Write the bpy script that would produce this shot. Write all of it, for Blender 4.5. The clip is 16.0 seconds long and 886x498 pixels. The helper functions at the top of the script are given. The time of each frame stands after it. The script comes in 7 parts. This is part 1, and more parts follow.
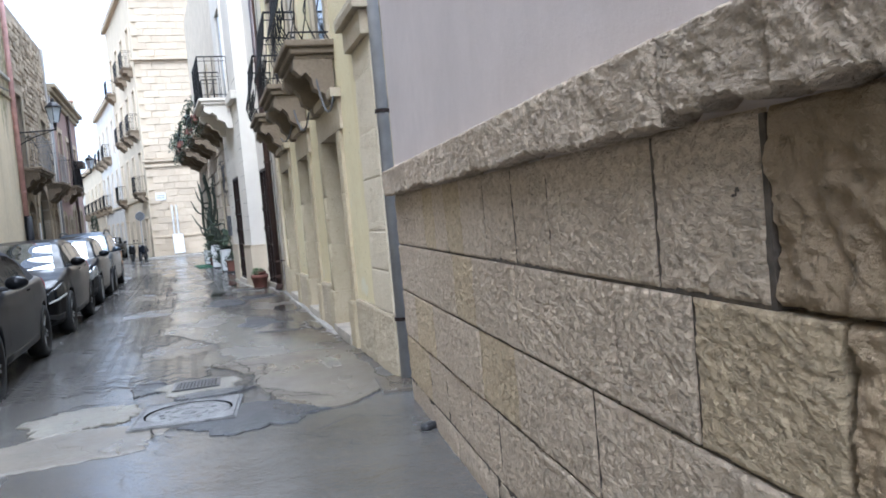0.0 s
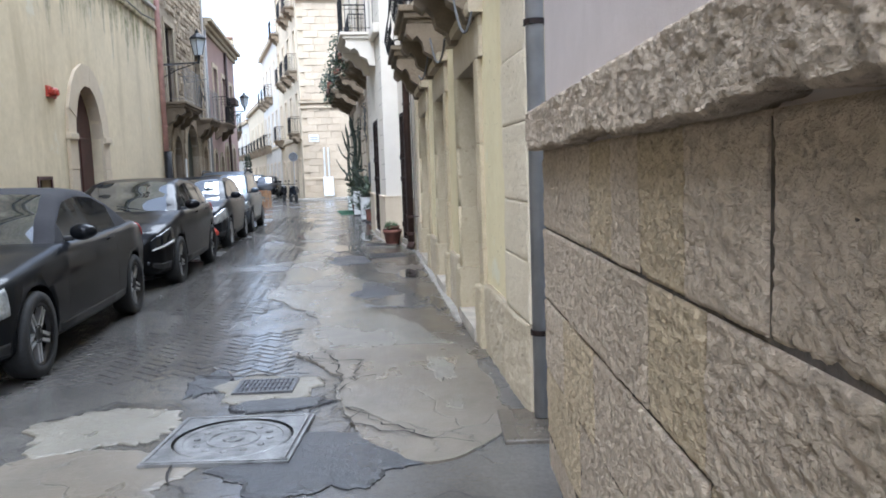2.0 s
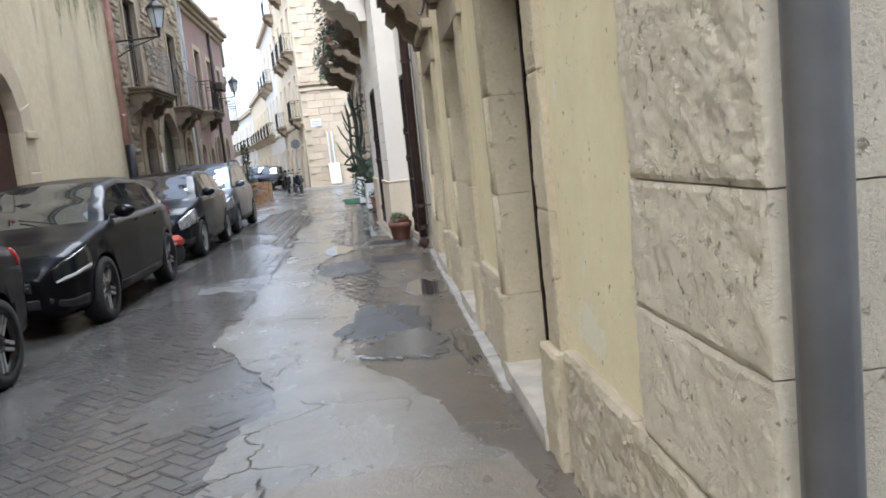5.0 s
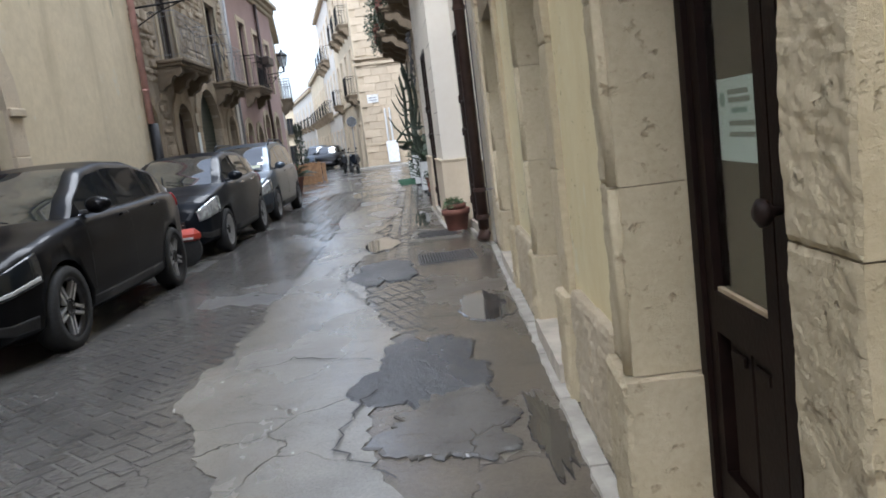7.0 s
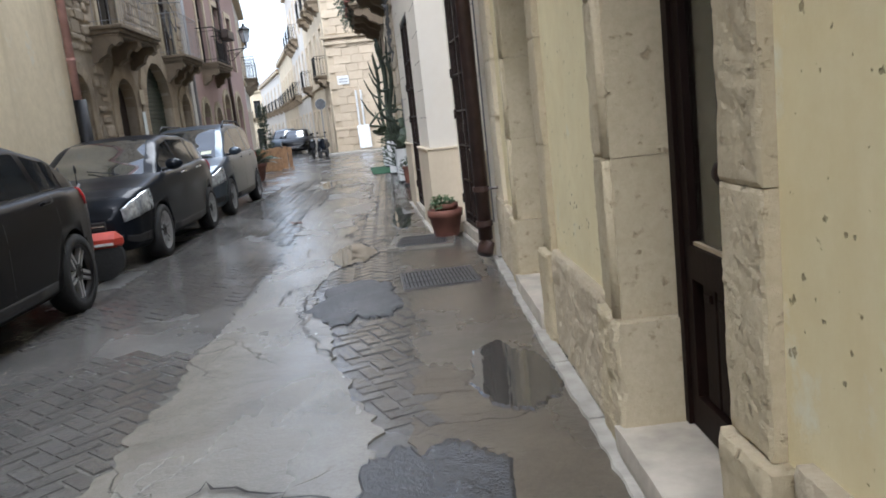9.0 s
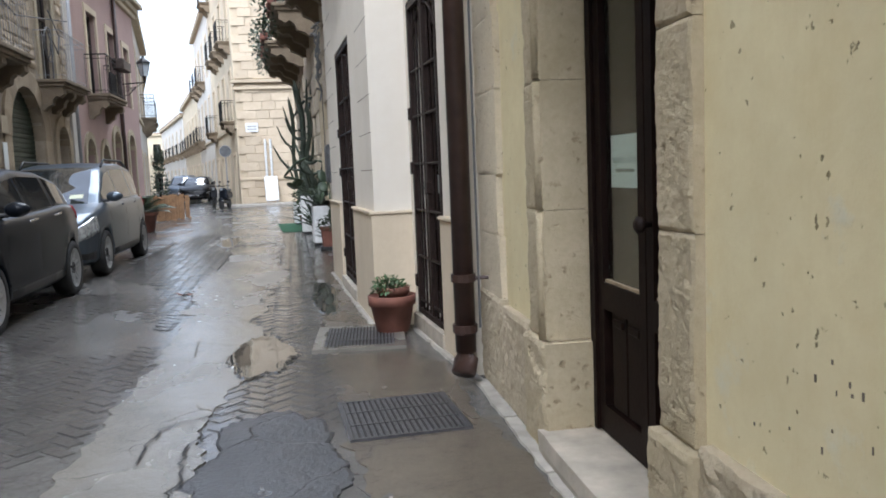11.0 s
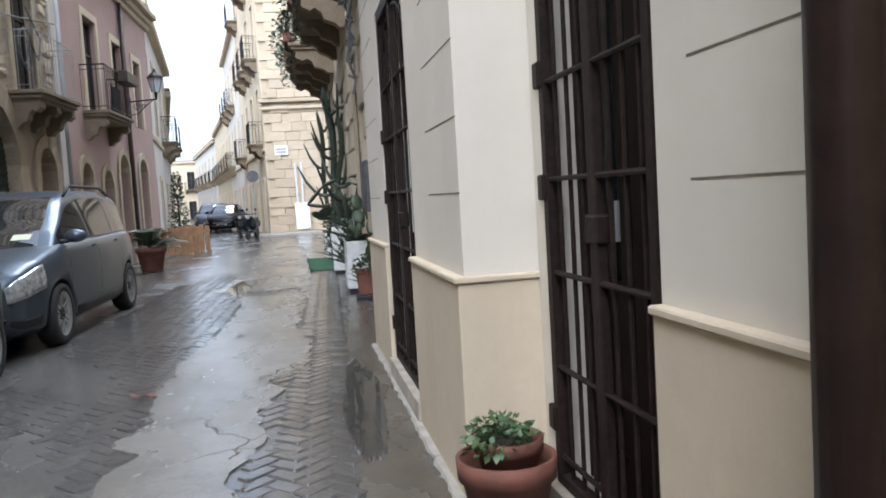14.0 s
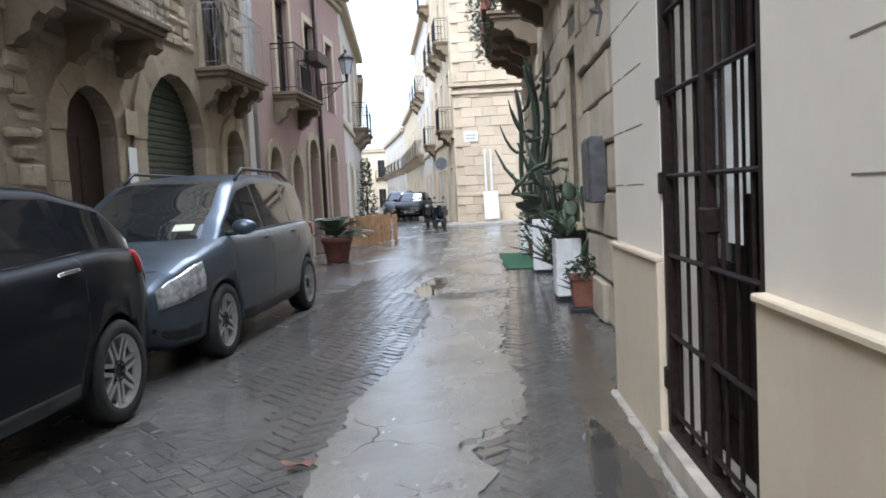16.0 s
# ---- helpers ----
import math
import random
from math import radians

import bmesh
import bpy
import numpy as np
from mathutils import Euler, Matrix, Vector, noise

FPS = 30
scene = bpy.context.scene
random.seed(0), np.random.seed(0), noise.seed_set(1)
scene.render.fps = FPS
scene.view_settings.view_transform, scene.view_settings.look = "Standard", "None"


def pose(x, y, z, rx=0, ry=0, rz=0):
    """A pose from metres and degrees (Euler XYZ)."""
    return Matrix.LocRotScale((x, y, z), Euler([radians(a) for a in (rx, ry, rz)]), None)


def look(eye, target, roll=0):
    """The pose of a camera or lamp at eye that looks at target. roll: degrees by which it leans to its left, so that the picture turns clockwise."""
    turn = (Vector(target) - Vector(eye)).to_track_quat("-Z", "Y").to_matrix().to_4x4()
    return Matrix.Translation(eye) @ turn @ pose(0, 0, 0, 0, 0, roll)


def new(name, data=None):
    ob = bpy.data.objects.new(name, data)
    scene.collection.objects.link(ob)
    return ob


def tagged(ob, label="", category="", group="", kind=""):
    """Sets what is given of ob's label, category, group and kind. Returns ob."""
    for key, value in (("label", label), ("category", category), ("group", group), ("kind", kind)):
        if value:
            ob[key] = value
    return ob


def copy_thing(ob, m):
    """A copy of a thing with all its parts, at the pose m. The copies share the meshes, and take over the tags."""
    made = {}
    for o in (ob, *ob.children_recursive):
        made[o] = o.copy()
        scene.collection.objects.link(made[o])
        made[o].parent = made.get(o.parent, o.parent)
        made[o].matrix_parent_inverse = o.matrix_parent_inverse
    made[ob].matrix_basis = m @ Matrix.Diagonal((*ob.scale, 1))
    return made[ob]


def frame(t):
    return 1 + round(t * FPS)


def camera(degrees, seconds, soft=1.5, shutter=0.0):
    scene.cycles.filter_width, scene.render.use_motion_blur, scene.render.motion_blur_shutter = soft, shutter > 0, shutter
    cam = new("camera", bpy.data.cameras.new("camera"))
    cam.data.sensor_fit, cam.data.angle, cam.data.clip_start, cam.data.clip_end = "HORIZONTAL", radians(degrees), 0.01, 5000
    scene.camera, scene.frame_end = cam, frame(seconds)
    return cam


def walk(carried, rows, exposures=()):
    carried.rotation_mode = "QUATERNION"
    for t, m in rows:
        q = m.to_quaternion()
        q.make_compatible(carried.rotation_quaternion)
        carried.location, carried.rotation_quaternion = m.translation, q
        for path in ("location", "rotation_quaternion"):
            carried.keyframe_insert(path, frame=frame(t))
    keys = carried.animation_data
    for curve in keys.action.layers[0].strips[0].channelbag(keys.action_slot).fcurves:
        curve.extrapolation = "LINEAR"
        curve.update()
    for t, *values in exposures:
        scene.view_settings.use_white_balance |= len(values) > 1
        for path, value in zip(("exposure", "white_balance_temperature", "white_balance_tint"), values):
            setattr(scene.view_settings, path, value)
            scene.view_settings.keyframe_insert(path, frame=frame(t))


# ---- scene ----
cam = camera(59.3, 16.0, soft=1.8)
EXPOSURES = [(0, 1.9, 5180, 10), (3, 1.95, 5370, 10), (5.5, 1.82, 5560, 10), (7, 1.6, 5600, 10), (8.2, 1.66, 5650, 10), (10.5, 1.75, 5600, 10), (11.5, 1.78, 5610, 10), (13, 1.91, 5600, 10), (14.5, 1.76, 5590, 10), (16, 1.87, 5560, 10)]
PATH = [
    (0, (0.003, -0.061, 1.382), (0.634, 1.834, 1.279), -5.2),
    (0.5, (0.162, 0.382, 1.403), (0.639, 2.323, 1.346), -3.8),
    (1, (0.322, 0.854, 1.41), (0.745, 2.808, 1.341), -3.5),
    (1.5, (0.442, 1.378, 1.432), (0.719, 3.352, 1.278), -2.4),
    (2, (0.57, 1.897, 1.434), (0.821, 3.871, 1.234), -2.0),
    (2.5, (0.691, 2.381, 1.426), (0.83, 4.355, 1.139), -1.3),
    (3, (0.744, 2.871, 1.436), (0.914, 4.851, 1.212), -1.9),
    (3.2, (0.785, 3.101, 1.428), (0.978, 5.082, 1.226), -4.4),
    (5.3, (0.95, 5.22, 1.351), (1.15, 7.194, 1.099), -5.9),
    (5.5, (0.978, 5.408, 1.343), (1.176, 7.386, 1.117), -5.6),
    (6, (1.019, 5.908, 1.333), (1.131, 7.897, 1.154), -3.5),
    (6.5, (1.073, 6.467, 1.327), (1.182, 8.458, 1.177), -9.2),
    (7, (1.141, 7.061, 1.298), (1.172, 9.04, 1.009), -7.1),
    (7.5, (1.147, 7.55, 1.302), (1.283, 9.52, 0.982), -7.4),
    (8, (1.169, 8.087, 1.299), (1.323, 10.058, 0.995), -7.0),
    (8.2, (1.152, 8.265, 1.296), (1.263, 10.238, 0.992), -6.6),
    (10.3, (0.822, 10.576, 1.232), (0.951, 12.537, 0.86), -5.0),
    (10.5, (0.803, 10.794, 1.219), (0.987, 12.759, 0.898), -1.2),
    (11, (0.819, 11.325, 1.275), (1.187, 13.281, 1.073), -2.4),
    (11.5, (0.894, 11.91, 1.263), (1.242, 13.874, 1.12), -4.0),
    (12, (0.973, 12.465, 1.263), (1.4, 14.412, 1.093), -4.0),
    (12.5, (1.033, 13.011, 1.299), (1.42, 14.963, 1.098), -3.2),
    (13, (1.023, 13.565, 1.286), (1.398, 15.52, 1.096), -4.5),
    (13.5, (1.013, 14.097, 1.308), (1.249, 16.079, 1.173), -5.1),
    (14, (0.939, 14.607, 1.295), (1.222, 16.582, 1.156), -3.4),
    (14.5, (0.875, 15.161, 1.314), (1.106, 17.138, 1.128), -3.1),
    (15, (0.774, 15.636, 1.306), (0.872, 17.626, 1.133), -4.1),
    (15.5, (0.75, 16.13, 1.313), (0.696, 18.126, 1.21), -5.2),
    (15.8, (0.726, 16.427, 1.312), (0.577, 18.418, 1.194), -2.5),
    (16, (0.664, 16.566, 1.299), (0.483, 18.553, 1.158), -2.8),
]
walk(cam, [(t, look(eye, target, roll)) for t, eye, target, roll in PATH], EXPOSURES)

# ---- world and light: overcast sky over a narrow street ----
SUN_EL, SUN_AZ = radians(52), radians(200)
world = bpy.data.worlds.new("overcast_sky")
scene.world = world
world.use_nodes = True
wn = world.node_tree.nodes
wn.clear()
w_out = wn.new("ShaderNodeOutputWorld")
w_bg = wn.new("ShaderNodeBackground")
w_sat = wn.new("ShaderNodeHueSaturation")
w_sky = wn.new("ShaderNodeTexSky")
w_sky.sky_type = "NISHITA"
w_sky.sun_disc = False
w_sky.sun_elevation, w_sky.sun_rotation = SUN_EL, SUN_AZ
w_sky.air_density, w_sky.dust_density = 1.0, 4.0
w_sat.inputs["Saturation"].default_value = 0.35
w_bg.inputs["Strength"].default_value = 0.15
world.node_tree.links.new(w_sky.outputs[0], w_sat.inputs["Color"])
world.node_tree.links.new(w_sat.outputs[0], w_bg.inputs["Color"])
world.node_tree.links.new(w_bg.outputs[0], w_out.inputs["Surface"])
sun_data = bpy.data.lights.new("sun", "SUN")
sun_data.energy, sun_data.angle, sun_data.color = 1.0, radians(30), (1.0, 0.97, 0.92)
sun = new("sun", sun_data)
sun.matrix_world = look((0, 0, 30), (-6 * math.sin(SUN_AZ) * -1, -8 * math.cos(SUN_AZ) * -1, 30 - 12))


# ---- materials ----
class Mat:
    """A small node-material builder."""

    def __init__(self, name, rough=0.8, metal=0.0, spec=0.5):
        self.m = bpy.data.materials.new(name)
        self.m.use_nodes = True
        self.nt = self.m.node_tree
        self.b = self.nt.nodes["Principled BSDF"]
        self.b.inputs["Roughness"].default_value = rough
        self.b.inputs["Metallic"].default_value = metal
        self.b.inputs["Specular IOR Level"].default_value = spec
        geo = self.nt.nodes.new("ShaderNodeNewGeometry")
        self.pos = geo.outputs["Position"]
        self.island = geo.outputs["Random Per Island"]
        self.bump_in = None

    def n(self, kind, **kw):
        node = self.nt.nodes.new(kind)
        for k, v in kw.items():
            node.inputs[k].default_value = v
        return node

    def link(self, a, b):
        self.nt.links.new(a, b)

    def coords(self, sx=1, sy=1, sz=1):
        mp = self.nt.nodes.new("ShaderNodeMapping")
        mp.inputs["Scale"].default_value = (sx, sy, sz)
        self.link(self.pos, mp.inputs["Vector"])
        return mp.outputs[0]

    def noise(self, scale, detail=4, rough=0.55, stretch=(1, 1, 1), distort=0.0):
        t = self.n("ShaderNodeTexNoise", Scale=scale, Detail=detail, Roughness=rough, Distortion=distort)
        self.link(self.coords(*stretch), t.inputs["Vector"])
        return t.outputs["Fac"]

    def voronoi(self, scale, feature="F1", stretch=(1, 1, 1)):
        t = self.n("ShaderNodeTexVoronoi", Scale=scale)
        t.feature = feature
        self.link(self.coords(*stretch), t.inputs["Vector"])
        return t.outputs["Distance"]

    def ramp(self, fac, lo, hi, a=0.0, b=1.0):
        """fac mapped from lo..hi to a..b, clamped."""
        r = self.n("ShaderNodeMapRange")
        for k, v in (("From Min", lo), ("From Max", hi), ("To Min", a), ("To Max", b)):
            r.inputs[k].default_value = v
        self.link(fac, r.inputs["Value"])
        return r.outputs[0]

    def math(self, op, a, b):
        m = self.nt.nodes.new("ShaderNodeMath")
        m.operation = op
        for i, v in ((0, a), (1, b)):
            if isinstance(v, (int, float)):
                m.inputs[i].default_value = v
            else:
                self.link(v, m.inputs[i])
        return m.outputs[0]

    def mix(self, fac, a, b):
        m = self.nt.nodes.new("ShaderNodeMix")
        m.data_type = "RGBA"
        for sock, v in ((m.inputs[6], a), (m.inputs[7], b)):
            if isinstance(v, tuple):
                sock.default_value = (*v, 1)
            else:
                self.link(v, sock)
        if isinstance(fac, (int, float)):
            m.inputs[0].default_value = fac
        else:
            self.link(fac, m.inputs[0])
        return m.outputs[2]

    def color(self, c):
        if isinstance(c, tuple):
            self.b.inputs["Base Color"].default_value = (*c, 1)
        else:
            self.link(c, self.b.inputs["Base Color"])
        return self

    def rough(self, r):
        self.link(r, self.b.inputs["Roughness"])
        return self

    def bump(self, h, dist, strength=1.0):
        bp = self.n("ShaderNodeBump", Strength=strength, Distance=dist)
        self.link(h, bp.inputs["Height"])
        if self.bump_in is not None:
            self.link(self.bump_in, bp.inputs["Normal"])
        self.bump_in = bp.outputs[0]
        self.link(self.bump_in, self.b.inputs["Normal"])
        return self

    def cracks(self, scale, width):
        """Thin wandering cracks, here and there, dark and sunken."""
        nz = self.n("ShaderNodeTexNoise", Scale=scale * 2.2, Detail=5.0)
        self.link(self.pos, nz.inputs["Vector"])
        off = self.nt.nodes.new("ShaderNodeVectorMath")
        off.operation = "MULTIPLY_ADD"
        self.link(nz.outputs["Color"], off.inputs[0])
        off.inputs[1].default_value = (0.35, 0.35, 0)
        self.link(self.pos, off.inputs[2])
        vo = self.n("ShaderNodeTexVoronoi", Scale=scale)
        vo.feature = "DISTANCE_TO_EDGE"
        vo.voronoi_dimensions = "2D"
        self.link(off.outputs[0], vo.inputs["Vector"])
        line = self.ramp(vo.outputs["Distance"], 0.0, width * scale * 0.6, 1.0, 0.0)
        line = self.math("MULTIPLY", line, self.ramp(self.noise(0.9, 3), 0.48, 0.6))
        src = self.b.inputs["Base Color"].links[0].from_socket
        self.color(self.mix(self.math("MULTIPLY", line, 0.55), src, (0.025, 0.022, 0.02)))
        self.bump(line, -0.006)
        return self

    def rnd(self):
        oi = self.nt.nodes.new("ShaderNodeObjectInfo")
        return oi.outputs["Random"]


def plain(name, c, rough=0.6, metal=0.0, var=0.25, scale=12, bump=0.001):
    m = Mat(name, rough, metal)
    f = m.ramp(m.noise(scale, 5), 0.3, 0.7)
    m.color(m.mix(f, tuple(v * (1 - var) for v in c), tuple(min(1, v * (1 + var)) for v in c)))
    if bump:
        m.bump(m.noise(scale * 6, 4), bump)
    return m.m


def plaster(name, c, stain, worn, streak=0.5, wear=0.62, bump=0.004, pits=False, moss=0.0):
    """Old lime plaster: blotches, rain streaks, worn spots."""
    m = Mat(name, 0.88)
    blot = m.ramp(m.noise(0.9, 6, 0.6), 0.35, 0.7)
    col = m.mix(blot, c, tuple(v * 0.86 for v in c))
    fine = m.ramp(m.noise(9, 6, 0.7), 0.35, 0.75)
    col = m.mix(m.math("MULTIPLY", fine, 0.35), col, stain)
    st = m.ramp(m.noise(1.1, 6, 0.65, (1.3, 1.3, 0.2), 0.5), 0.5, 0.8)
    col = m.mix(m.math("MULTIPLY", st, streak), col, stain)
    wr = m.ramp(m.noise(2.3, 7, 0.62), wear, wear + 0.06)
    col = m.mix(wr, col, worn)
    if pits:
        # pits take a dark brown for the shade inside them, plus bump
        pk = m.ramp(m.noise(30, 3, 0.5), 0.275, 0.315)
        col = m.mix(m.ramp(pk, 0, 1, 0.75, 0), col, (0.2, 0.16, 0.08))
        m.bump(pk, 0.006)
    if moss:
        sep = m.nt.nodes.new("ShaderNodeSeparateXYZ")
        m.link(m.pos, sep.inputs[0])
        hgt = m.math("ADD", sep.outputs["Z"], m.ramp(m.noise(1.2, 6, 0.7, (2.6, 2.6, 0.25)), 0.25, 0.75, -1.3, 1.3))
        g = m.math("MULTIPLY", m.ramp(hgt, moss, moss + 0.5), m.ramp(m.noise(6, 6, 0.7), 0.35, 0.6, 0.2, 0.85))
        col = m.mix(g, col, m.mix(m.ramp(m.noise(1.5, 4), 0.45, 0.58), (0.22, 0.19, 0.13), (0.13, 0.14, 0.045)))
    m.color(col)
    m.bump(m.noise(3, 5), bump * 2).bump(m.noise(60, 5, 0.7), bump * 0.35)
    m.bump(wr, 0.003, 0.6)
    return m.m


def stone(name, c, c2, pit=0.01, scale=24.0, rnd_amt=0.3, dark=(0.2, 0.17, 0.13), comb=0.0, hole=0.3, hmix=0.5, peck=0.0):
    """Pitted soft limestone, each block a little different; its pits shaded in the colour."""
    m = Mat(name, 0.9)
    base = m.mix(m.ramp(m.noise(2.5, 7, 0.7), 0.3, 0.7), c, c2)
    base = m.mix(m.math("MULTIPLY", m.ramp(m.noise(40, 4, 0.7), 0.4, 0.7), 0.25), base, tuple(v * 0.75 for v in c2))
    base = m.mix(m.math("MULTIPLY", m.rnd(), rnd_amt), base, tuple(v * 0.62 for v in c2))
    # holes darkened in the colour like shade in pits, besides their bump
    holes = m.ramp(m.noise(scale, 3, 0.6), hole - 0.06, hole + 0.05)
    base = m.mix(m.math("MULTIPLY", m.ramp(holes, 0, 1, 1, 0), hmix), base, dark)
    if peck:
        # pecked hollows get painted shade too, on top of their relief
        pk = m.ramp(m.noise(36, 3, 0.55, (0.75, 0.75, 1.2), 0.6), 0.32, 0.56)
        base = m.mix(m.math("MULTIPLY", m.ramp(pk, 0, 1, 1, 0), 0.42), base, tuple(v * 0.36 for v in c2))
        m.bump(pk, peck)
    m.color(base)
    m.bump(m.noise(5, 5), pit).bump(holes, pit * 2).bump(m.noise(scale * 2.2, 6, 0.75), pit * 2.4)
    if comb:
        m.bump(m.noise(60, 3, 0.6, (0.55, 0.55, 1.3), 0.8), comb * 2.2, 1.0)
    return m.m


M = {}
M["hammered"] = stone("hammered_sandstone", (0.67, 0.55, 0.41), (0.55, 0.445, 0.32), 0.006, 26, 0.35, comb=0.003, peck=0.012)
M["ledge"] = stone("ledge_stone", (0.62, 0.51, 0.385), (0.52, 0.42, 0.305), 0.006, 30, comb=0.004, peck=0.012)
M["lime"] = stone("weathered_limestone", (0.52, 0.445, 0.325), (0.40, 0.335, 0.225), 0.005, 18)
M["lime_pale"] = stone("pale_limestone", (0.68, 0.58, 0.43), (0.59, 0.495, 0.355), 0.0035, 26, 0.12, (0.3, 0.24, 0.16), hole=0.32, hmix=0.55)
M["lime_jamb"] = stone("worn_ochre_limestone", (0.53, 0.45, 0.31), (0.42, 0.35, 0.22), 0.0045, 22, 0.25, (0.24, 0.18, 0.10), hole=0.335, hmix=0.6)
M["pink"] = plaster("pink_grey_plaster", (0.55, 0.485, 0.455), (0.42, 0.37, 0.34), (0.58, 0.53, 0.5), 0.4, 0.75)
M["yellow"] = plaster("pale_yellow_plaster", (0.74, 0.655, 0.41), (0.55, 0.43, 0.21), (0.66, 0.62, 0.46), 0.5, 0.6, pits=True)
M["white"] = plaster("white_plaster", (0.67, 0.625, 0.54), (0.58, 0.515, 0.415), (0.62, 0.56, 0.46), 0.35, 0.78, 0.0015)
M["dado"] = plaster("cream_dado", (0.58, 0.495, 0.365), (0.42, 0.34, 0.24), (0.55, 0.47, 0.36), 0.55, 0.78, 0.002)
M["beige"] = plaster("stained_beige_plaster", (0.78, 0.675, 0.475), (0.45, 0.37, 0.22), (0.70, 0.64, 0.5), 0.8, 0.63, moss=4.25)
M["mauve"] = plaster("mauve_plaster", (0.42, 0.295, 0.262), (0.31, 0.22, 0.195), (0.45, 0.36, 0.3), 0.6, 0.7)
M["grey"] = plaster("grey_plaster", (0.58, 0.55, 0.5), (0.36, 0.33, 0.29), (0.5, 0.45, 0.38), 0.6, 0.62)
M["rubble"] = stone("rubble_wall", (0.62, 0.525, 0.39), (0.40, 0.325, 0.23), 0.035, 8, 0.2)
M["tower"] = stone("ochre_stone_blocks", (0.55, 0.46, 0.33), (0.46, 0.38, 0.27), 0.01, 6, 0.35)
M["wood"] = plain("dark_brown_wood", (0.008, 0.0036, 0.0026), 0.55, 0, 0.45, 9)
M["wood"].node_tree.nodes["Principled BSDF"].inputs["Specular IOR Level"].default_value = 0.12
M["iron"] = plain("rusty_brown_iron", (0.016, 0.0095, 0.0075), 0.6, 0.0, 0.5, 30)
M["iron"].node_tree.nodes["Principled BSDF"].inputs["Specular IOR Level"].default_value = 0.2
M["black_iron"] = plain("black_iron", (0.015, 0.015, 0.016), 0.5, 0.6, 0.3, 30)
M["marble"] = plain("worn_marble", (0.38, 0.34, 0.275), 0.5, 0, 0.25, 6)

# wet road: patchy gloss over worn concrete
r = Mat("wet_worn_concrete", 0.4)
mottle = r.ramp(r.noise(1.1, 7, 0.62), 0.35, 0.68)
col = r.mix(mottle, (0.13, 0.125, 0.115), (0.075, 0.072, 0.066))
col = r.mix(r.math("MULTIPLY", r.ramp(r.noise(38, 6, 0.7), 0.35, 0.65), 0.5), col, (0.05, 0.048, 0.045))
r.color(col)
r.rough(r.ramp(r.noise(0.8, 5, 0.6, (1, 0.6, 1)), 0.38, 0.66, 0.07, 0.34))
r.bump(r.noise(2.2, 4), 0.008).bump(r.noise(45, 4, 0.6), 0.0022).bump(r.noise(11, 4, 0.6), 0.004)
r.cracks(2.1, 0.014)
M["road"] = r.m


# ---- building helpers ----
def part(name, bm, material, parent=None, label="", smooth=False):
    me = bpy.data.meshes.new(name)
    bm.normal_update()
    bm.to_mesh(me)
    bm.free()
    if smooth:
        for p in me.polygons:
            p.use_smooth = True
    me.materials.append(material)
    ob = new(name, me)
    if parent is not None:
        ob.parent = parent
    if label:
        ob["label"] = label
    return ob


def thing(name, label="", category="", group="", kind="", m=None):
    ob = new(name)
    ob.empty_display_size = 0.1
    if m is not None:
        ob.matrix_world = m
    return tagged(ob, label, category, group, kind)


def add_box(bm, a, b, m=None):
    """A box between two opposite corners, moved by m."""
    lo = [min(p, q) for p, q in zip(a, b)]
    hi = [max(p, q) for p, q in zip(a, b)]
    vs = [Vector((x, y, z)) for x in (lo[0], hi[0]) for y in (lo[1], hi[1]) for z in (lo[2], hi[2])]
    if m is not None:
        vs = [m @ v for v in vs]
    v = [bm.verts.new(p) for p in vs]
    for q in ((0, 1, 3, 2), (4, 6, 7, 5), (0, 4, 5, 1), (2, 3, 7, 6), (0, 2, 6, 4), (1, 5, 7, 3)):
        bm.faces.new([v[i] for i in q])
    return v


def bevelled(bm, w, seg=1):
    bmesh.ops.bevel(bm, geom=list(bm.edges), offset=w, segments=seg, affect="EDGES", clamp_overlap=True)
    return bm


def box(a, b, m=None, bevel=0.0):
    bm = bmesh.new()
    add_box(bm, a, b, m)
    return bevelled(bm, bevel) if bevel else bm


def add_prism(bm, poly, n0, n1, m):
    """Extrude a polygon given in (u, z) from depth n0 to n1."""
    front = [bm.verts.new(m @ Vector((u, n1, z))) for u, z in poly]
    back = [bm.verts.new(m @ Vector((u, n0, z))) for u, z in poly]
    bm.faces.new(front[::-1])
    bm.faces.new(back)
    k = len(poly)
    for i in range(k):
        j = (i + 1) % k
        bm.faces.new((front[i], front[j], back[j], back[i]))


def add_tube(bm, pts, r, seg=8, caps=True):
    """A round bar along a list of points."""
    rings = []
    pts = [Vector(p) for p in pts]
    for i, p in enumerate(pts):
        d = (pts[min(i + 1, len(pts) - 1)] - pts[max(i - 1, 0)]).normalized()
        q = d.to_track_quat("Z", "Y")
        rad = r[i] if isinstance(r, (list, tuple)) else r
        rings.append([bm.verts.new(p + q @ Vector((rad * math.cos(2 * math.pi * k / seg), rad * math.sin(2 * math.pi * k / seg), 0))) for k in range(seg)])
    for a, b in zip(rings, rings[1:]):
        for k in range(seg):
            bm.faces.new((a[k], a[(k + 1) % seg], b[(k + 1) % seg], b[k]))
    if caps:
        bm.faces.new(rings[0][::-1])
        bm.faces.new(rings[-1])


def tube(pts, r, seg=8):
    bm = bmesh.new()
    add_tube(bm, pts, r, seg)
    return bm


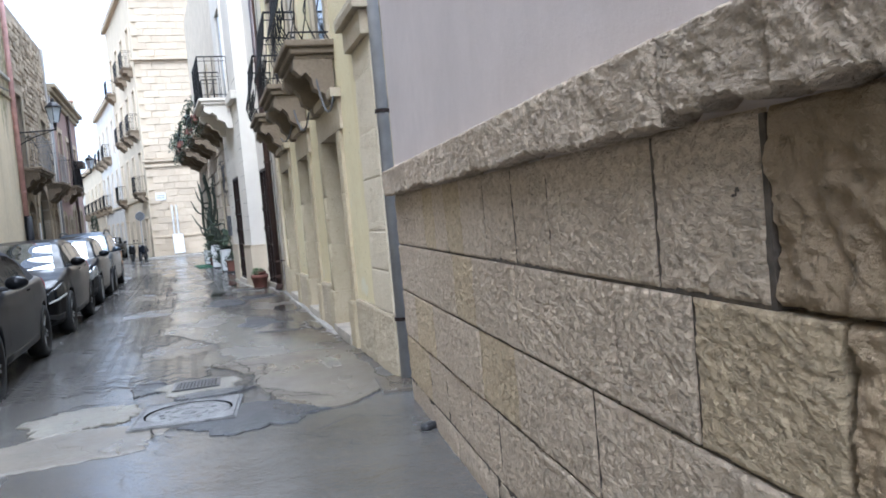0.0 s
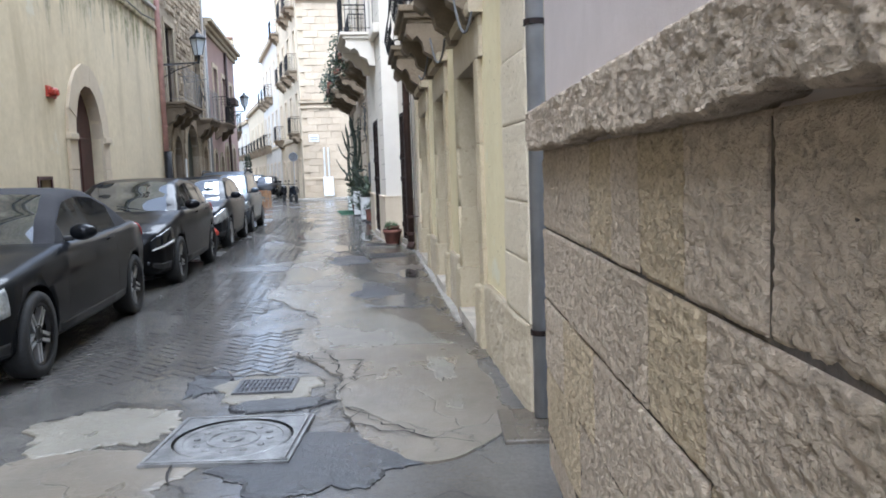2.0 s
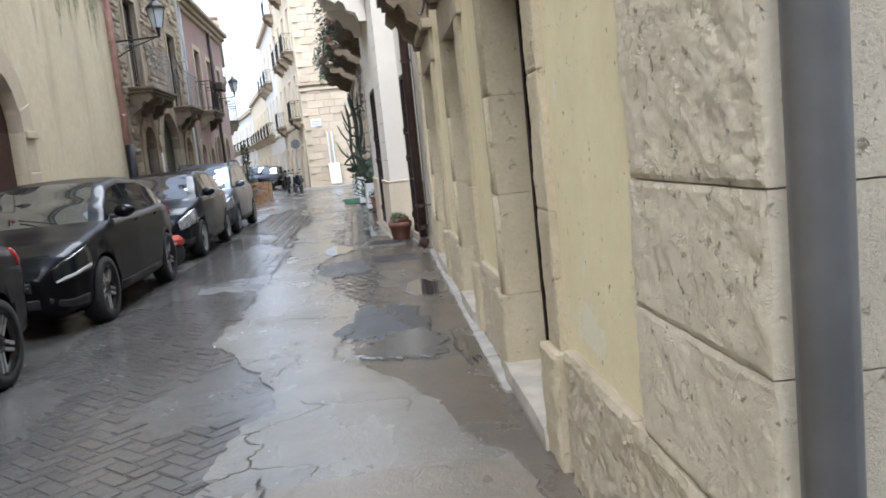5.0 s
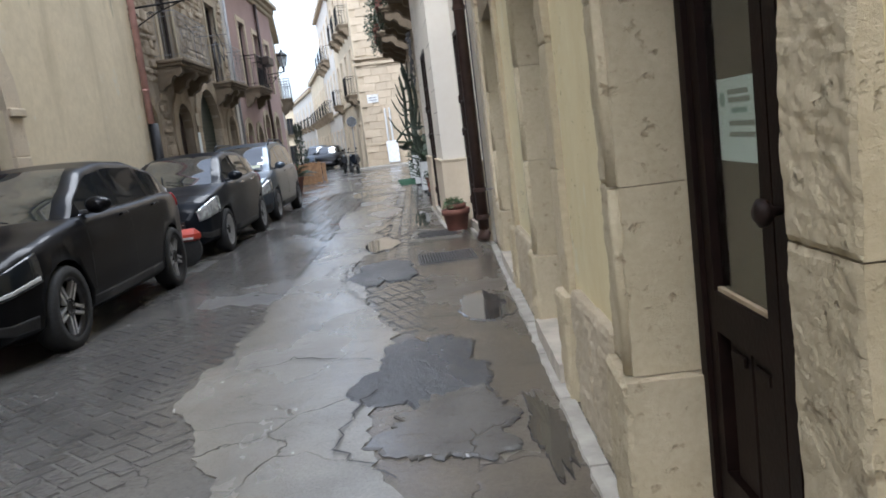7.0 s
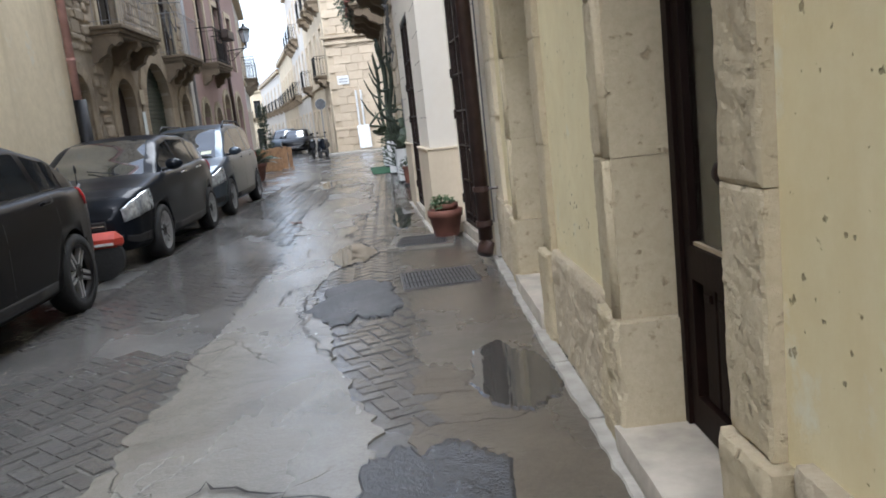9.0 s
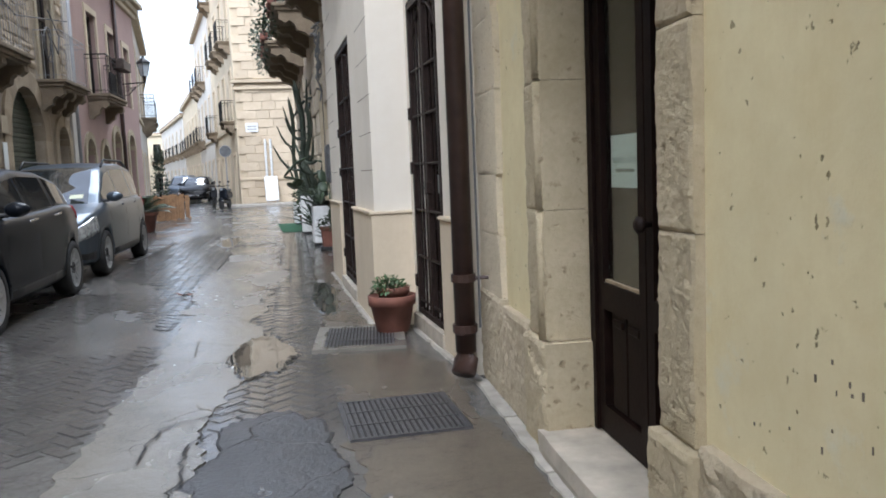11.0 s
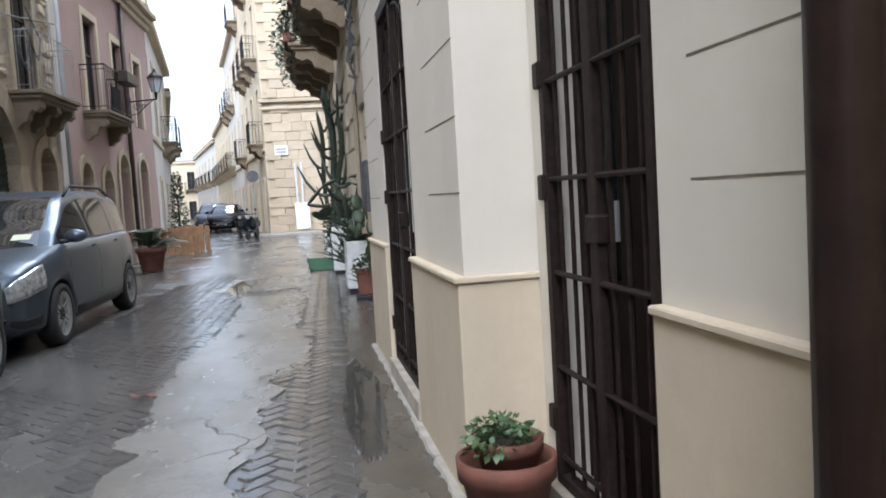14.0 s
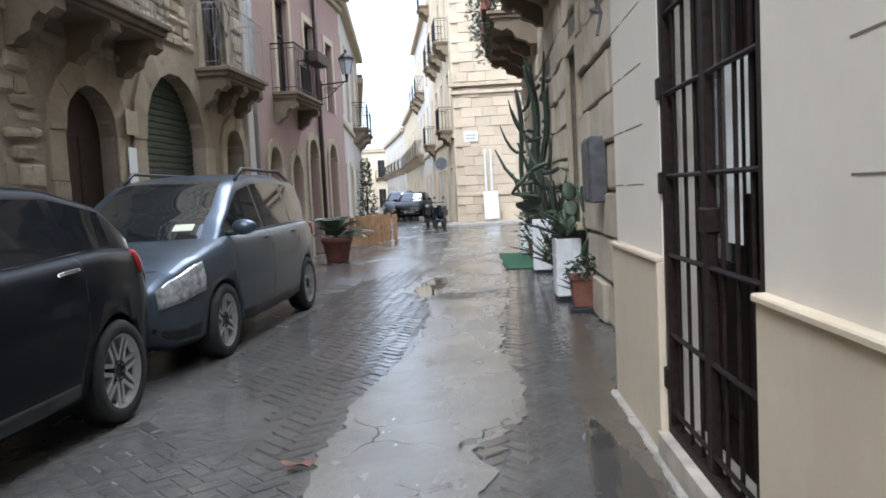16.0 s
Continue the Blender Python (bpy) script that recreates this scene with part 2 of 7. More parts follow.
def add_lathe(bm, prof, m=None, seg=24, caps=True):
    """Turn a profile of (radius, z) round the z axis."""
    m = m or Matrix()
    rings = [[bm.verts.new(m @ Vector((r * math.cos(2 * math.pi * k / seg), r * math.sin(2 * math.pi * k / seg), z))) for k in range(seg)] for r, z in prof]
    for a, b in zip(rings, rings[1:]):
        for k in range(seg):
            bm.faces.new((a[k], a[(k + 1) % seg], b[(k + 1) % seg], b[k]))
    if caps:
        bm.faces.new(rings[0][::-1])
        bm.faces.new(rings[-1])


def lathe(prof, m=None, seg=24, caps=True):
    bm = bmesh.new()
    add_lathe(bm, prof, m, seg, caps)
    return bm


def facade(p0, p1):
    """Matrix from (along, out, up) to the world for a wall foot from p0 to p1, street on the left hand of p0 -> p1."""
    u = Vector((p1[0] - p0[0], p1[1] - p0[1], 0)).normalized()
    n = Vector((-u.y, u.x, 0))
    return Matrix(((u.x, n.x, 0, p0[0]), (u.y, n.y, 0, p0[1]), (0, 0, 1, 0), (0, 0, 0, 1)))


def arch_pts(ua, ub, spring, rise, k=14):
    c, h = (ua + ub) / 2, (ub - ua) / 2
    return [(c - h * math.cos(math.pi * i / k), spring + rise * math.sin(math.pi * i / k)) for i in range(k + 1)]


def wall_bm(m, u0, u1, z0, z1, thick, openings=(), front=0.0):
    """A wall of real thickness with openings (ua, ub, za, zb[, rise]); rise gives an arched head below zb."""
    bm = bmesh.new()
    cuts = sorted({u0, u1, *[o[0] for o in openings], *[o[1] for o in openings]})
    for a, b in zip(cuts, cuts[1:]):
        if b - a < 1e-4:
            continue
        mid = (a + b) / 2
        holes = sorted((o[2], o[3]) for o in openings if o[0] - 1e-6 <= mid <= o[1] + 1e-6)
        z = z0
        for ha, hb in holes:
            if ha > z + 1e-4:
                add_box(bm, (a, front - thick, z), (b, front, ha), m)
            z = max(z, hb)
        if z < z1 - 1e-4:
            add_box(bm, (a, front - thick, z), (b, front, z1), m)
    for o in openings:
        if len(o) > 4 and o[4] > 0:
            pts = arch_pts(o[0], o[1], o[3] - o[4], o[4])
            half = len(pts) // 2
            add_prism(bm, pts[:half + 1] + [(o[0], o[3])], front - thick, front, m)
            add_prism(bm, pts[half:] + [(o[1], o[3])], front - thick, front, m)
    bmesh.ops.remove_doubles(bm, verts=bm.verts, dist=0.0002)
    bmesh.ops.recalc_face_normals(bm, faces=bm.faces)
    return bm


def frame_bm(m, ua, ub, z0, z1, w, n0, n1, rise=0.0, foot=True):
    """A flat surround round an opening: two jambs and a straight or arched head."""
    bm = bmesh.new()
    if rise <= 0:
        add_box(bm, (ua - w, n0, z0), (ua, n1, z1 + w), m)
        add_box(bm, (ub, n0, z0), (ub + w, n1, z1 + w), m)
        add_box(bm, (ua, n0, z1), (ub, n1, z1 + w), m)
        if not foot:
            add_box(bm, (ua - w * 1.2, n0, z0 - w * 0.6), (ub + w * 1.2, n1 + 0.05, z0), m)
    else:
        s = z1 - rise
        add_box(bm, (ua - w, n0, z0), (ua, n1, s), m)
        add_box(bm, (ub, n0, z0), (ub + w, n1, s), m)
        a, b = arch_pts(ua, ub, s, rise), arch_pts(ua - w, ub + w, s, rise + w)
        for i in range(len(a) - 1):
            add_prism(bm, [a[i], a[i + 1], b[i + 1], b[i]], n0, n1, m)
    bmesh.ops.recalc_face_normals(bm, faces=bm.faces)
    return bm


# ---- ground ----
bm = bmesh.new()
nx, ny = 60, 130
xs = [-400] + [-8 + 14 * i / nx for i in range(nx + 1)] + [400]
ys = [-60] + [-4 + 66 * i / ny for i in range(ny + 1)] + [140, 900]
grid = [[bm.verts.new((x, y, 0.012 * noise.noise(Vector((x * 0.7, y * 0.5, 0))) if -7 < x < 5 and -3 < y < 60 else 0)) for y in ys] for x in xs]
for i in range(len(xs) - 1):
    for j in range(len(ys) - 1):
        bm.faces.new((grid[i][j], grid[i + 1][j], grid[i + 1][j + 1], grid[i][j + 1]))
tagged(part("ground", bm, M["road"], smooth=True), "wet worn grey street surface of concrete and asphalt", "street", kind="structure")

# ---- wall lines (street on the left hand for the one side, walked back for the other) ----
F1 = facade((0.86, 0.0), (1.513, 5.5))
F2 = facade((1.60, 6.2), (1.872, 14.55))
F3 = facade((1.84, 15.95), (1.745, 17.56))
F3P = facade((1.428, 17.68), (1.275, 21.45))
F4 = facade((1.62, 21.5), (1.05, 36.0))
FT = facade((9.0, 49.0), (-1.55, 49.0))
FL1 = facade((-3.6, 21.3), (-3.6, -6.0))
FL2 = facade((-4.0, 30.5), (-4.0, 21.3))
FL3 = facade((-4.05, 38.8), (-4.0, 30.5))
M["concrete"] = plain("grey_cement", (0.30, 0.28, 0.24), 0.8, 0, 0.25, 7, 0.004)
M["paper"] = plain("white_paper", (0.78, 0.8, 0.78), 0.7, 0, 0.04, 5, 0)
M["ink"] = plain("grey_green_print", (0.25, 0.36, 0.33), 0.7, 0, 0.1, 5, 0)
M["ink_grey"] = plain("grey_print", (0.22, 0.22, 0.21), 0.7, 0, 0.1, 5, 0)
M["terracotta"] = plain("terracotta", (0.14, 0.055, 0.037), 0.75, 0, 0.3, 7, 0.002)
M["soil"] = plain("dark_soil", (0.04, 0.03, 0.022), 0.95, 0, 0.4, 30, 0.01)
M["leaf"] = plain("green_leaf", (0.036, 0.055, 0.026), 0.45, 0, 0.4, 14, 0.001)
M["cactus"] = plain("grey_green_cactus", (0.032, 0.042, 0.028), 0.6, 0, 0.4, 8, 0.004)
M["pipe_grey"] = plain("grey_metal_pipe", (0.30, 0.30, 0.30), 0.45, 0.2, 0.15, 6, 0.001)
M["pipe_brown"] = plain("dark_brown_painted_pipe", (0.05, 0.028, 0.022), 0.35, 0.1, 0.3, 8, 0.001)
M["pipe_red"] = plain("faded_red_pipe", (0.5, 0.29, 0.25), 0.6, 0, 0.25, 5, 0.001)
# near-black colour puts the shade of unlit rooms into their walls
M["interior"] = plain("painted_dark_interior", (0.035, 0.04, 0.034), 0.9, 0, 0.3, 3, 0)
M["mortar"] = plain("grey_mortar", (0.15, 0.125, 0.095), 0.95, 0, 0.3, 12, 0.004)
M["joint"] = plain("dark_crumbly_joint", (0.075, 0.06, 0.045), 0.95, 0, 0.5, 16, 0.004)
M["balc_stone"] = stone("stained_balcony_stone", (0.28, 0.225, 0.155), (0.17, 0.13, 0.085), 0.012, 12)
M["lime_brown"] = stone("eroded_brown_stone", (0.52, 0.40, 0.25), (0.40, 0.295, 0.18), 0.02, 14)
M["lime_pitted"] = stone("pitted_pale_stone", (0.69, 0.605, 0.45), (0.6, 0.515, 0.365), 0.0045, 30, 0.12, (0.26, 0.19, 0.12), hole=0.335, hmix=0.7)
M["yellowish"] = stone("yellowish_sandstone", (0.635, 0.51, 0.335), (0.52, 0.41, 0.255), 0.006, 26, 0.3, comb=0.003, peck=0.012)
M["cable"] = plain("grey_cable", (0.1, 0.1, 0.1), 0.6, 0, 0.2, 9, 0)
M["shutter_white"] = plain("white_painted_wood", (0.6, 0.6, 0.58), 0.5, 0, 0.15, 9, 0.001)
M["shutter_green"] = plain("dark_green_roller_door", (0.03, 0.045, 0.03), 0.5, 0.2, 0.3, 9, 0.001)
g = Mat("window_glass", 0.1)
g.color((0.62, 0.70, 0.64))
g.b.inputs["Transmission Weight"].default_value = 1.0
g.b.inputs["IOR"].default_value = 1.45
g.b.inputs["Specular IOR Level"].default_value = 0.3
M["glass"] = g.m
g = Mat("dark_window_glass", 0.06)
g.color((0.02, 0.023, 0.025))
M["dark_glass"] = g.m


def setting(name, bm, mat, label, category="wall"):
    return tagged(part(name, bm, mat), label, category, kind="structure")


def block(parent, name, m, u0, u1, z0, z1, nb, nf, mat, amp=0.004, res=0.07, edge=0.008, chip=0.0, gap=0.004, fine=0.0, erode=0.0):
    """A hewn stone with an uneven face and softened edges."""
    gu = gap * 1.5 if gap == 0.005 else gap
    u0, u1, z0, z1 = u0 + gu, u1 - gu, z0 + gap, z1 - gap
    ku, kz = max(2, int((u1 - u0) / res)), max(2, int((z1 - z0) / res))
    bm = bmesh.new()
    rows = []
    for i in range(ku + 1):
        row = []
        for j in range(kz + 1):
            u = u0 + (u1 - u0) * i / ku
            e = m @ Vector((u, nf, z0))
            low = chip * (0.7 * abs(noise.noise(e * 11)) + 0.45 * abs(noise.noise(e * 31)) + 1.1 * max(0.0, noise.noise(e * 2.6) + 0.05)) if chip else 0.0
            z = z0 + low + (z1 - z0 - low) * j / kz
            p = m @ Vector((u, nf, z))
            d = amp * (noise.noise(p * 9) + 0.8 * noise.noise(p * 23))
            if fine:
                d += fine * (1.15 * noise.noise(Vector((p.x, p.y, p.z * 1.3)) * 40) + 0.6 * noise.noise(Vector((p.x, p.y, p.z * 1.4)) * 78) - 1.6 * max(0.0, noise.noise(p * 21) - 0.25))
            if erode:
                soft = min(1.0, max(0.0, (noise.noise(p * 1.7 + Vector((3.1, 0, 8.0))) + 0.12) * 3.2))
                arris = max(0.0, 1 - min(u - u0, u1 - u) / 0.045)
                d -= erode * soft * (0.45 + 0.75 * noise.noise(p * 13) + 0.6 * abs(noise.noise(p * 34))) + erode * arris * max(0.0, noise.noise(p * 7) + 0.1) * 1.6
            border = i in (0, ku) or j in (0, kz)
            if border:
                d -= edge * (0.6 + 0.8 * abs(noise.noise(p * 14)))
            row.append(bm.verts.new(m @ Vector((u, nf + d, z))))
        rows.append(row)
    for i in range(ku):
        for j in range(kz):
            bm.faces.new((rows[i][j], rows[i][j + 1], rows[i + 1][j + 1], rows[i + 1][j]))
    rim = [rows[i][0] for i in range(ku + 1)] + [rows[ku][j] for j in range(1, kz + 1)] + [rows[i][kz] for i in range(ku - 1, -1, -1)] + [rows[0][j] for j in range(kz - 1, 0, -1)]
    inv = m.inverted()
    back = []
    for v in rim:
        q = inv @ v.co
        back.append(bm.verts.new(m @ Vector((q.x, nb, q.z))))
    for i in range(len(rim)):
        j = (i + 1) % len(rim)
        bm.faces.new((rim[i], rim[j], back[j], back[i]))
    bmesh.ops.recalc_face_normals(bm, faces=bm.faces)
    return part(name, bm, mat, parent)


rng = random.Random(7)

# ---- stone wall with ledge and plaster above ----
L1LEN = 5.54
bm = box((-5, -0.5, -0.1), (1.07, -0.05, 1.5), F1)
add_box(bm, (1.07, -0.5, -0.1), (L1LEN - 0.03, -0.0071, 1.5), F1)
wall_stone = setting("wall_stone", bm, M["joint"], "wall of hammered sandstone blocks under a projecting stone ledge")
setting("wall_pink", box((-5, -0.5, 1.5), (L1LEN, -0.025, 9.0), F1), M["pink"], "smooth pinkish grey plaster wall above a stone base")
COURSES = [
    (1.15, 1.515, [-1.2, -0.5, 0.15, 0.6, 1.08, 1.5, 2.23, 2.62, 3.04, 3.45, 3.81, 4.12, 4.44, 4.75, 5.1]),
    (0.815, 1.15, [-0.9, -0.1, 0.9, 1.36, 1.77, 2.66, 3.32, 3.74, 4.32, 4.8]),
    (0.48, 0.815, [-1.2, -0.3, 0.4, 1.0, 1.5, 1.97, 2.75, 3.3, 3.9, 4.4, 5.0]),
    (0.15, 0.48, [-1.0, 0.1, 0.7, 1.3, 2.0, 2.5, 3.1, 3.6, 4.2, 4.7]),
    (-0.08, 0.15, [-1.0, 0.3, 1.1, 1.8, 2.4, 3.2, 4.0, 4.6]),
]
for z0, z1, joints in COURSES:
    cuts = [-5.0, -3.5, -2.2] + joints + [L1LEN - 0.01]
    for a, b in zip(cuts, cuts[1:]):
        worn = z0 > 0.8 and b < 1.1
        ochre = (z0 > 0.8 and 3.35 < (a + b) / 2 < 3.7) or rng.random() < 0.06
        mat = M["lime_brown"] if worn else M["yellowish"] if ochre else M["hammered"]
        near_cam = -0.1 < b < 5.6 and z1 > 0.2
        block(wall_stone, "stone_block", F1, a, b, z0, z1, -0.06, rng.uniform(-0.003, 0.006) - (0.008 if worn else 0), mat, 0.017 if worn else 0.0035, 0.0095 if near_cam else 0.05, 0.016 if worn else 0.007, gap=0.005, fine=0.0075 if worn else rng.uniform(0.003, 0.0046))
cuts = [-5.0, -3.0, -1.6, -0.9, -0.35, 0.1, 0.5, 0.95, 1.32, 1.75, 2.15, 2.6, 2.95, 3.4, 3.75, 4.15, 4.55, 5.0, L1LEN + 0.03]
for a, b in zip(cuts, cuts[1:]):
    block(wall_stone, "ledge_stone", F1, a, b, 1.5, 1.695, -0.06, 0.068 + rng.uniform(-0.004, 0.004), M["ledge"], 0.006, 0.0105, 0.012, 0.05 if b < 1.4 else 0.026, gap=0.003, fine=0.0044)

# ---- yellow house ----
DOORS = [(2.0, 3.1), (4.58, 5.52), (7.21, 8.34)]
yo = [(a - 0.12, b + 0.12, 0.0, 2.42) for a, b in DOORS]
wy = setting("wall_yellow", wall_bm(F2, 0.05, 9.72, -0.05, 9.5, 0.45, yo, -0.04), M["yellow"], "pale yellow plaster house wall, worn and stained")
setting("wall_yellow_end", box((0.05, -4, 0), (0.5, -0.49, 9.5), F2), M["yellow"], "pale yellow plaster end wall")
# walls and ceiling added to close the unseen rooms, painted dark as unlit
setting("wall_yellow_back", box((0.5, -2.2, 0), (9.7, -2.0, 3.2), F2), M["interior"], "added back wall, painted dark for the unlit rooms behind the doors")
setting("wall_yellow_inner", box((9.62, -2.0, 0), (9.7, -0.5, 2.6), F2), M["interior"], "added inner wall at the house end, painted dark as unlit")
setting("ceiling_yellow", box((0.5, -2.0, 2.6), (9.7, -0.5, 2.75), F2), M["interior"], "added ceiling, painted dark for the unlit rooms behind the doors", "ceiling")
# plinth in blocks between the doors
spans = [(0.0, 1.68), (3.42, 4.26), (5.84, 6.96), (8.64, 9.76)]
for a, b in spans:
    k = 2
    for i in range(k):
        block(wy, "plinth_stone", F2, a + (b - a) * i / k, a + (b - a) * (i + 1) / k, -0.02, 0.54 + rng.uniform(-0.02, 0.02), -0.5 if a == 0 and i == 0 else -0.06, 0.01, M["lime"], 0.008, 0.022, 0.014, gap=0.002, fine=0.006)
# corner pilaster and far quoin
z = 0.54
for dz in (0.36, 0.34, 0.46, 0.4, 0.5, 0.45, 0.5, 0.55, 0.6, 0.6):
    block(wy, "quoin_stone", F2, 0.0, 0.74 + rng.uniform(-0.02, 0.02), z, z + dz, -0.5, 0.0, M["lime_pitted"], 0.004, 0.014 if z < 2 else 0.06, 0.006, gap=0.002, fine=0.0014, erode=0.007)
    block(wy, "quoin_stone", F2, 9.24 + rng.uniform(-0.02, 0.02), 9.76, z, z + dz, -0.1, 0.0, M["lime_pitted"], 0.003, 0.014 if z < 2 else 0.06, 0.004, gap=0.0015, fine=0.0022, erode=0.003)
    z += dz
block(wy, "capital_stone", F2, -0.06, 0.74, 2.85, 3.05, -0.5, 0.07, M["lime"], 0.004, 0.08, 0.01)
block(wy, "capital_stone", F2, -0.12, 0.8, 3.05, 3.16, -0.5, 0.13, M["lime"], 0.004, 0.08, 0.01)


def yellow_doorway(a, b, notice):
    # jambs of three blocks each with pedestals, and a lintel
    for ua, ub in ((a - 0.25, a), (b, b + 0.3)):
        block(wy, "pedestal_stone", F2, ua - 0.02, ub, 0.0, 0.5, -0.21, 0.04, M["lime_jamb"], 0.006, 0.016, 0.014, gap=0.0015, fine=0.002, erode=0.018)
        z = 0.5
        for dz in (0.58, 0.56, 0.66):
            block(wy, "jamb_stone", F2, ua + 0.03, ub, z, z + dz, -0.21, 0.0, M["lime_jamb"], 0.003, 0.011, 0.007, gap=0.0015, fine=0.0024, erode=0.006)
            if ub == a:
                z += dz
                continue
            roll_u = ua + 0.06
            pts = [F2 @ Vector((roll_u, 0.0, z + dz * q)) for q in (0.01, 0.5, 0.99)]
            part("roll_moulding", tube(pts, 0.022, 8), M["lime_jamb"], wy, smooth=True)
            z += dz
    block(wy, "lintel_stone", F2, a - 0.3, b + 0.3, 2.3, 2.62, -0.21, 0.005, M["lime"], 0.006, 0.06, 0.012)
    block(wy, "lintel_stone", F2, a - 0.36, b + 0.36, 2.62, 2.72, -0.21, 0.08, M["lime"], 0.004, 0.06, 0.012)
    block(wy, "door_sill", F2, a - 0.02, b + 0.02, -0.02, 0.115, -0.3, 0.06, M["marble"], 0.003, 0.08, 0.01)
    d = thing("door", "dark brown double door with glass panes over wooden panels", "door", "doors of the yellow house", "structure")
    mid = (a + b) / 2
    bm = bmesh.new()
    for q0, q1, z0, z1 in ((a, a + 0.055, 0.115, 2.3), (b - 0.055, b, 0.115, 2.3), (a + 0.055, b - 0.055, 2.22, 2.3)):
        add_box(bm, (q0, -0.27, z0), (q1, -0.2, z1), F2)
    part("door_frame", bm, M["wood"], d)
    # dark boxes added behind the panes to hide the bright yellow reveals
    for q0, q1 in ((a - 0.118, a + 0.02), (b - 0.02, b + 0.118)):
        part("door_lining", box((q0, -0.52, 0.0), (q1, -0.272, 2.4), F2), M["wood"], d)
    part("door_lining", box((a - 0.118, -0.52, 2.26), (b + 0.118, -0.272, 2.41), F2), M["wood"], d)
    for s0, s1 in ((a + 0.058, mid - 0.004), (mid + 0.004, b - 0.058)):
        bm = bmesh.new()
        for q in ((s0, s0 + 0.062, 0.12, 2.21), (s1 - 0.062, s1, 0.12, 2.21), (s0 + 0.062, s1 - 0.062, 0.12, 0.24), (s0 + 0.062, s1 - 0.062, 0.66, 0.775), (s0 + 0.062, s1 - 0.062, 2.1, 2.21)):
            add_box(bm, (q[0], -0.26, q[2]), (q[1], -0.215, q[3]), F2)
        leaf = part("door_leaf", bm, M["wood"], d)
        w = (s1 - s0 - 0.17) / 2
        for i in range(2):
            x0 = s0 + 0.062 + i * w
            part("door_panel", box((x0 + 0.004, -0.25, 0.244), (x0 + w - 0.004, -0.232, 0.656), F2, 0.006), M["wood"], leaf)
            part("panel_bead", box((x0 + 0.03, -0.236, 0.60), (x0 + w - 0.03, -0.222, 0.63), F2, 0.004), M["wood"], leaf)
        part("door_pane", box((s0 + 0.062, -0.245, 0.775), (s1 - 0.062, -0.239, 2.1), F2), M["glass"], leaf).visible_shadow = False
        part("pane_bead", box((s0 + 0.062, -0.24, 0.775), (s1 - 0.062, -0.226, 0.787), F2), M["bead"], leaf, "pale worn bead under the pane")
    part("door_knob", lathe([(0.008, 0), (0.012, 0.02), (0.03, 0.035), (0.032, 0.05), (0.015, 0.062)], F2 @ pose(mid - 0.05, -0.215, 1.05, -90), 14), M["iron"], d, "dark round knob", True)
    if notice:
        u0, z0 = (mid + 0.085, 1.14) if notice == "offices" else (mid + 0.105, 1.175)
        pap = tagged(part("paper_notice", box((u0, -0.252, z0), (u0 + 0.297, -0.249, z0 + 0.21), F2), M["paper"]), "white printed paper notice behind the door glass", "notice")
        if notice == "offices":
            part("logo", lathe([(0.001, 0), (0.02, 0), (0.02, 0.0012), (0.001, 0.0012)], F2 @ pose(u0 + 0.262, -0.249, z0 + 0.158, -90), 6), M["ink"], pap, "small green emblem")
            rows = ((0.09, 0.22, 0.168, "ink_grey"), (0.08, 0.22, 0.148, "ink_grey"), (0.10, 0.20, 0.122, "ink"), (0.06, 0.22, 0.09, "ink_grey"), (0.06, 0.22, 0.062, "ink_grey"))
        else:
            rows = ((0.06, 0.24, 0.062, "ink_grey"),)
            cu = bpy.data.curves.new("notice_words", "FONT")
            cu.body, cu.size, cu.align_x, cu.extrude = "VENDESI LOCALE", 0.034, "CENTER", 0.0004
            tmp = new("notice_words", cu)
            me = bpy.data.meshes.new_from_object(tmp.evaluated_get(bpy.context.evaluated_depsgraph_get()))
            bpy.data.objects.remove(tmp)
            me.transform(F2 @ pose(u0 + 0.149, -0.2484, z0 + 0.098, 90, 0, 180))
            me.materials.append(M["ink"])
            new("notice_words", me).parent = pap
        for x0, x1, zz, ink in rows:
            part("print_bar", box((u0 + x0, -0.2488, z0 + zz), (u0 + x1, -0.2478, z0 + zz + 0.013), F2), M[ink], pap)


M["bead"] = plain("pale_worn_wood", (0.32, 0.25, 0.16), 0.7, 0, 0.2, 12)
for (a, b), nt in zip(DOORS, ("offices", "", "sale")):
    yellow_doorway(a, b, nt)

# low kerb along the house foot
for i in range(9):
    u = 2.85 + i * 0.75
    block(wy, "kerb_stone", F2, u, u + 0.74, -0.03, 0.022, 0.02, 0.1, M["concrete"], 0.01, 0.06, 0.012)


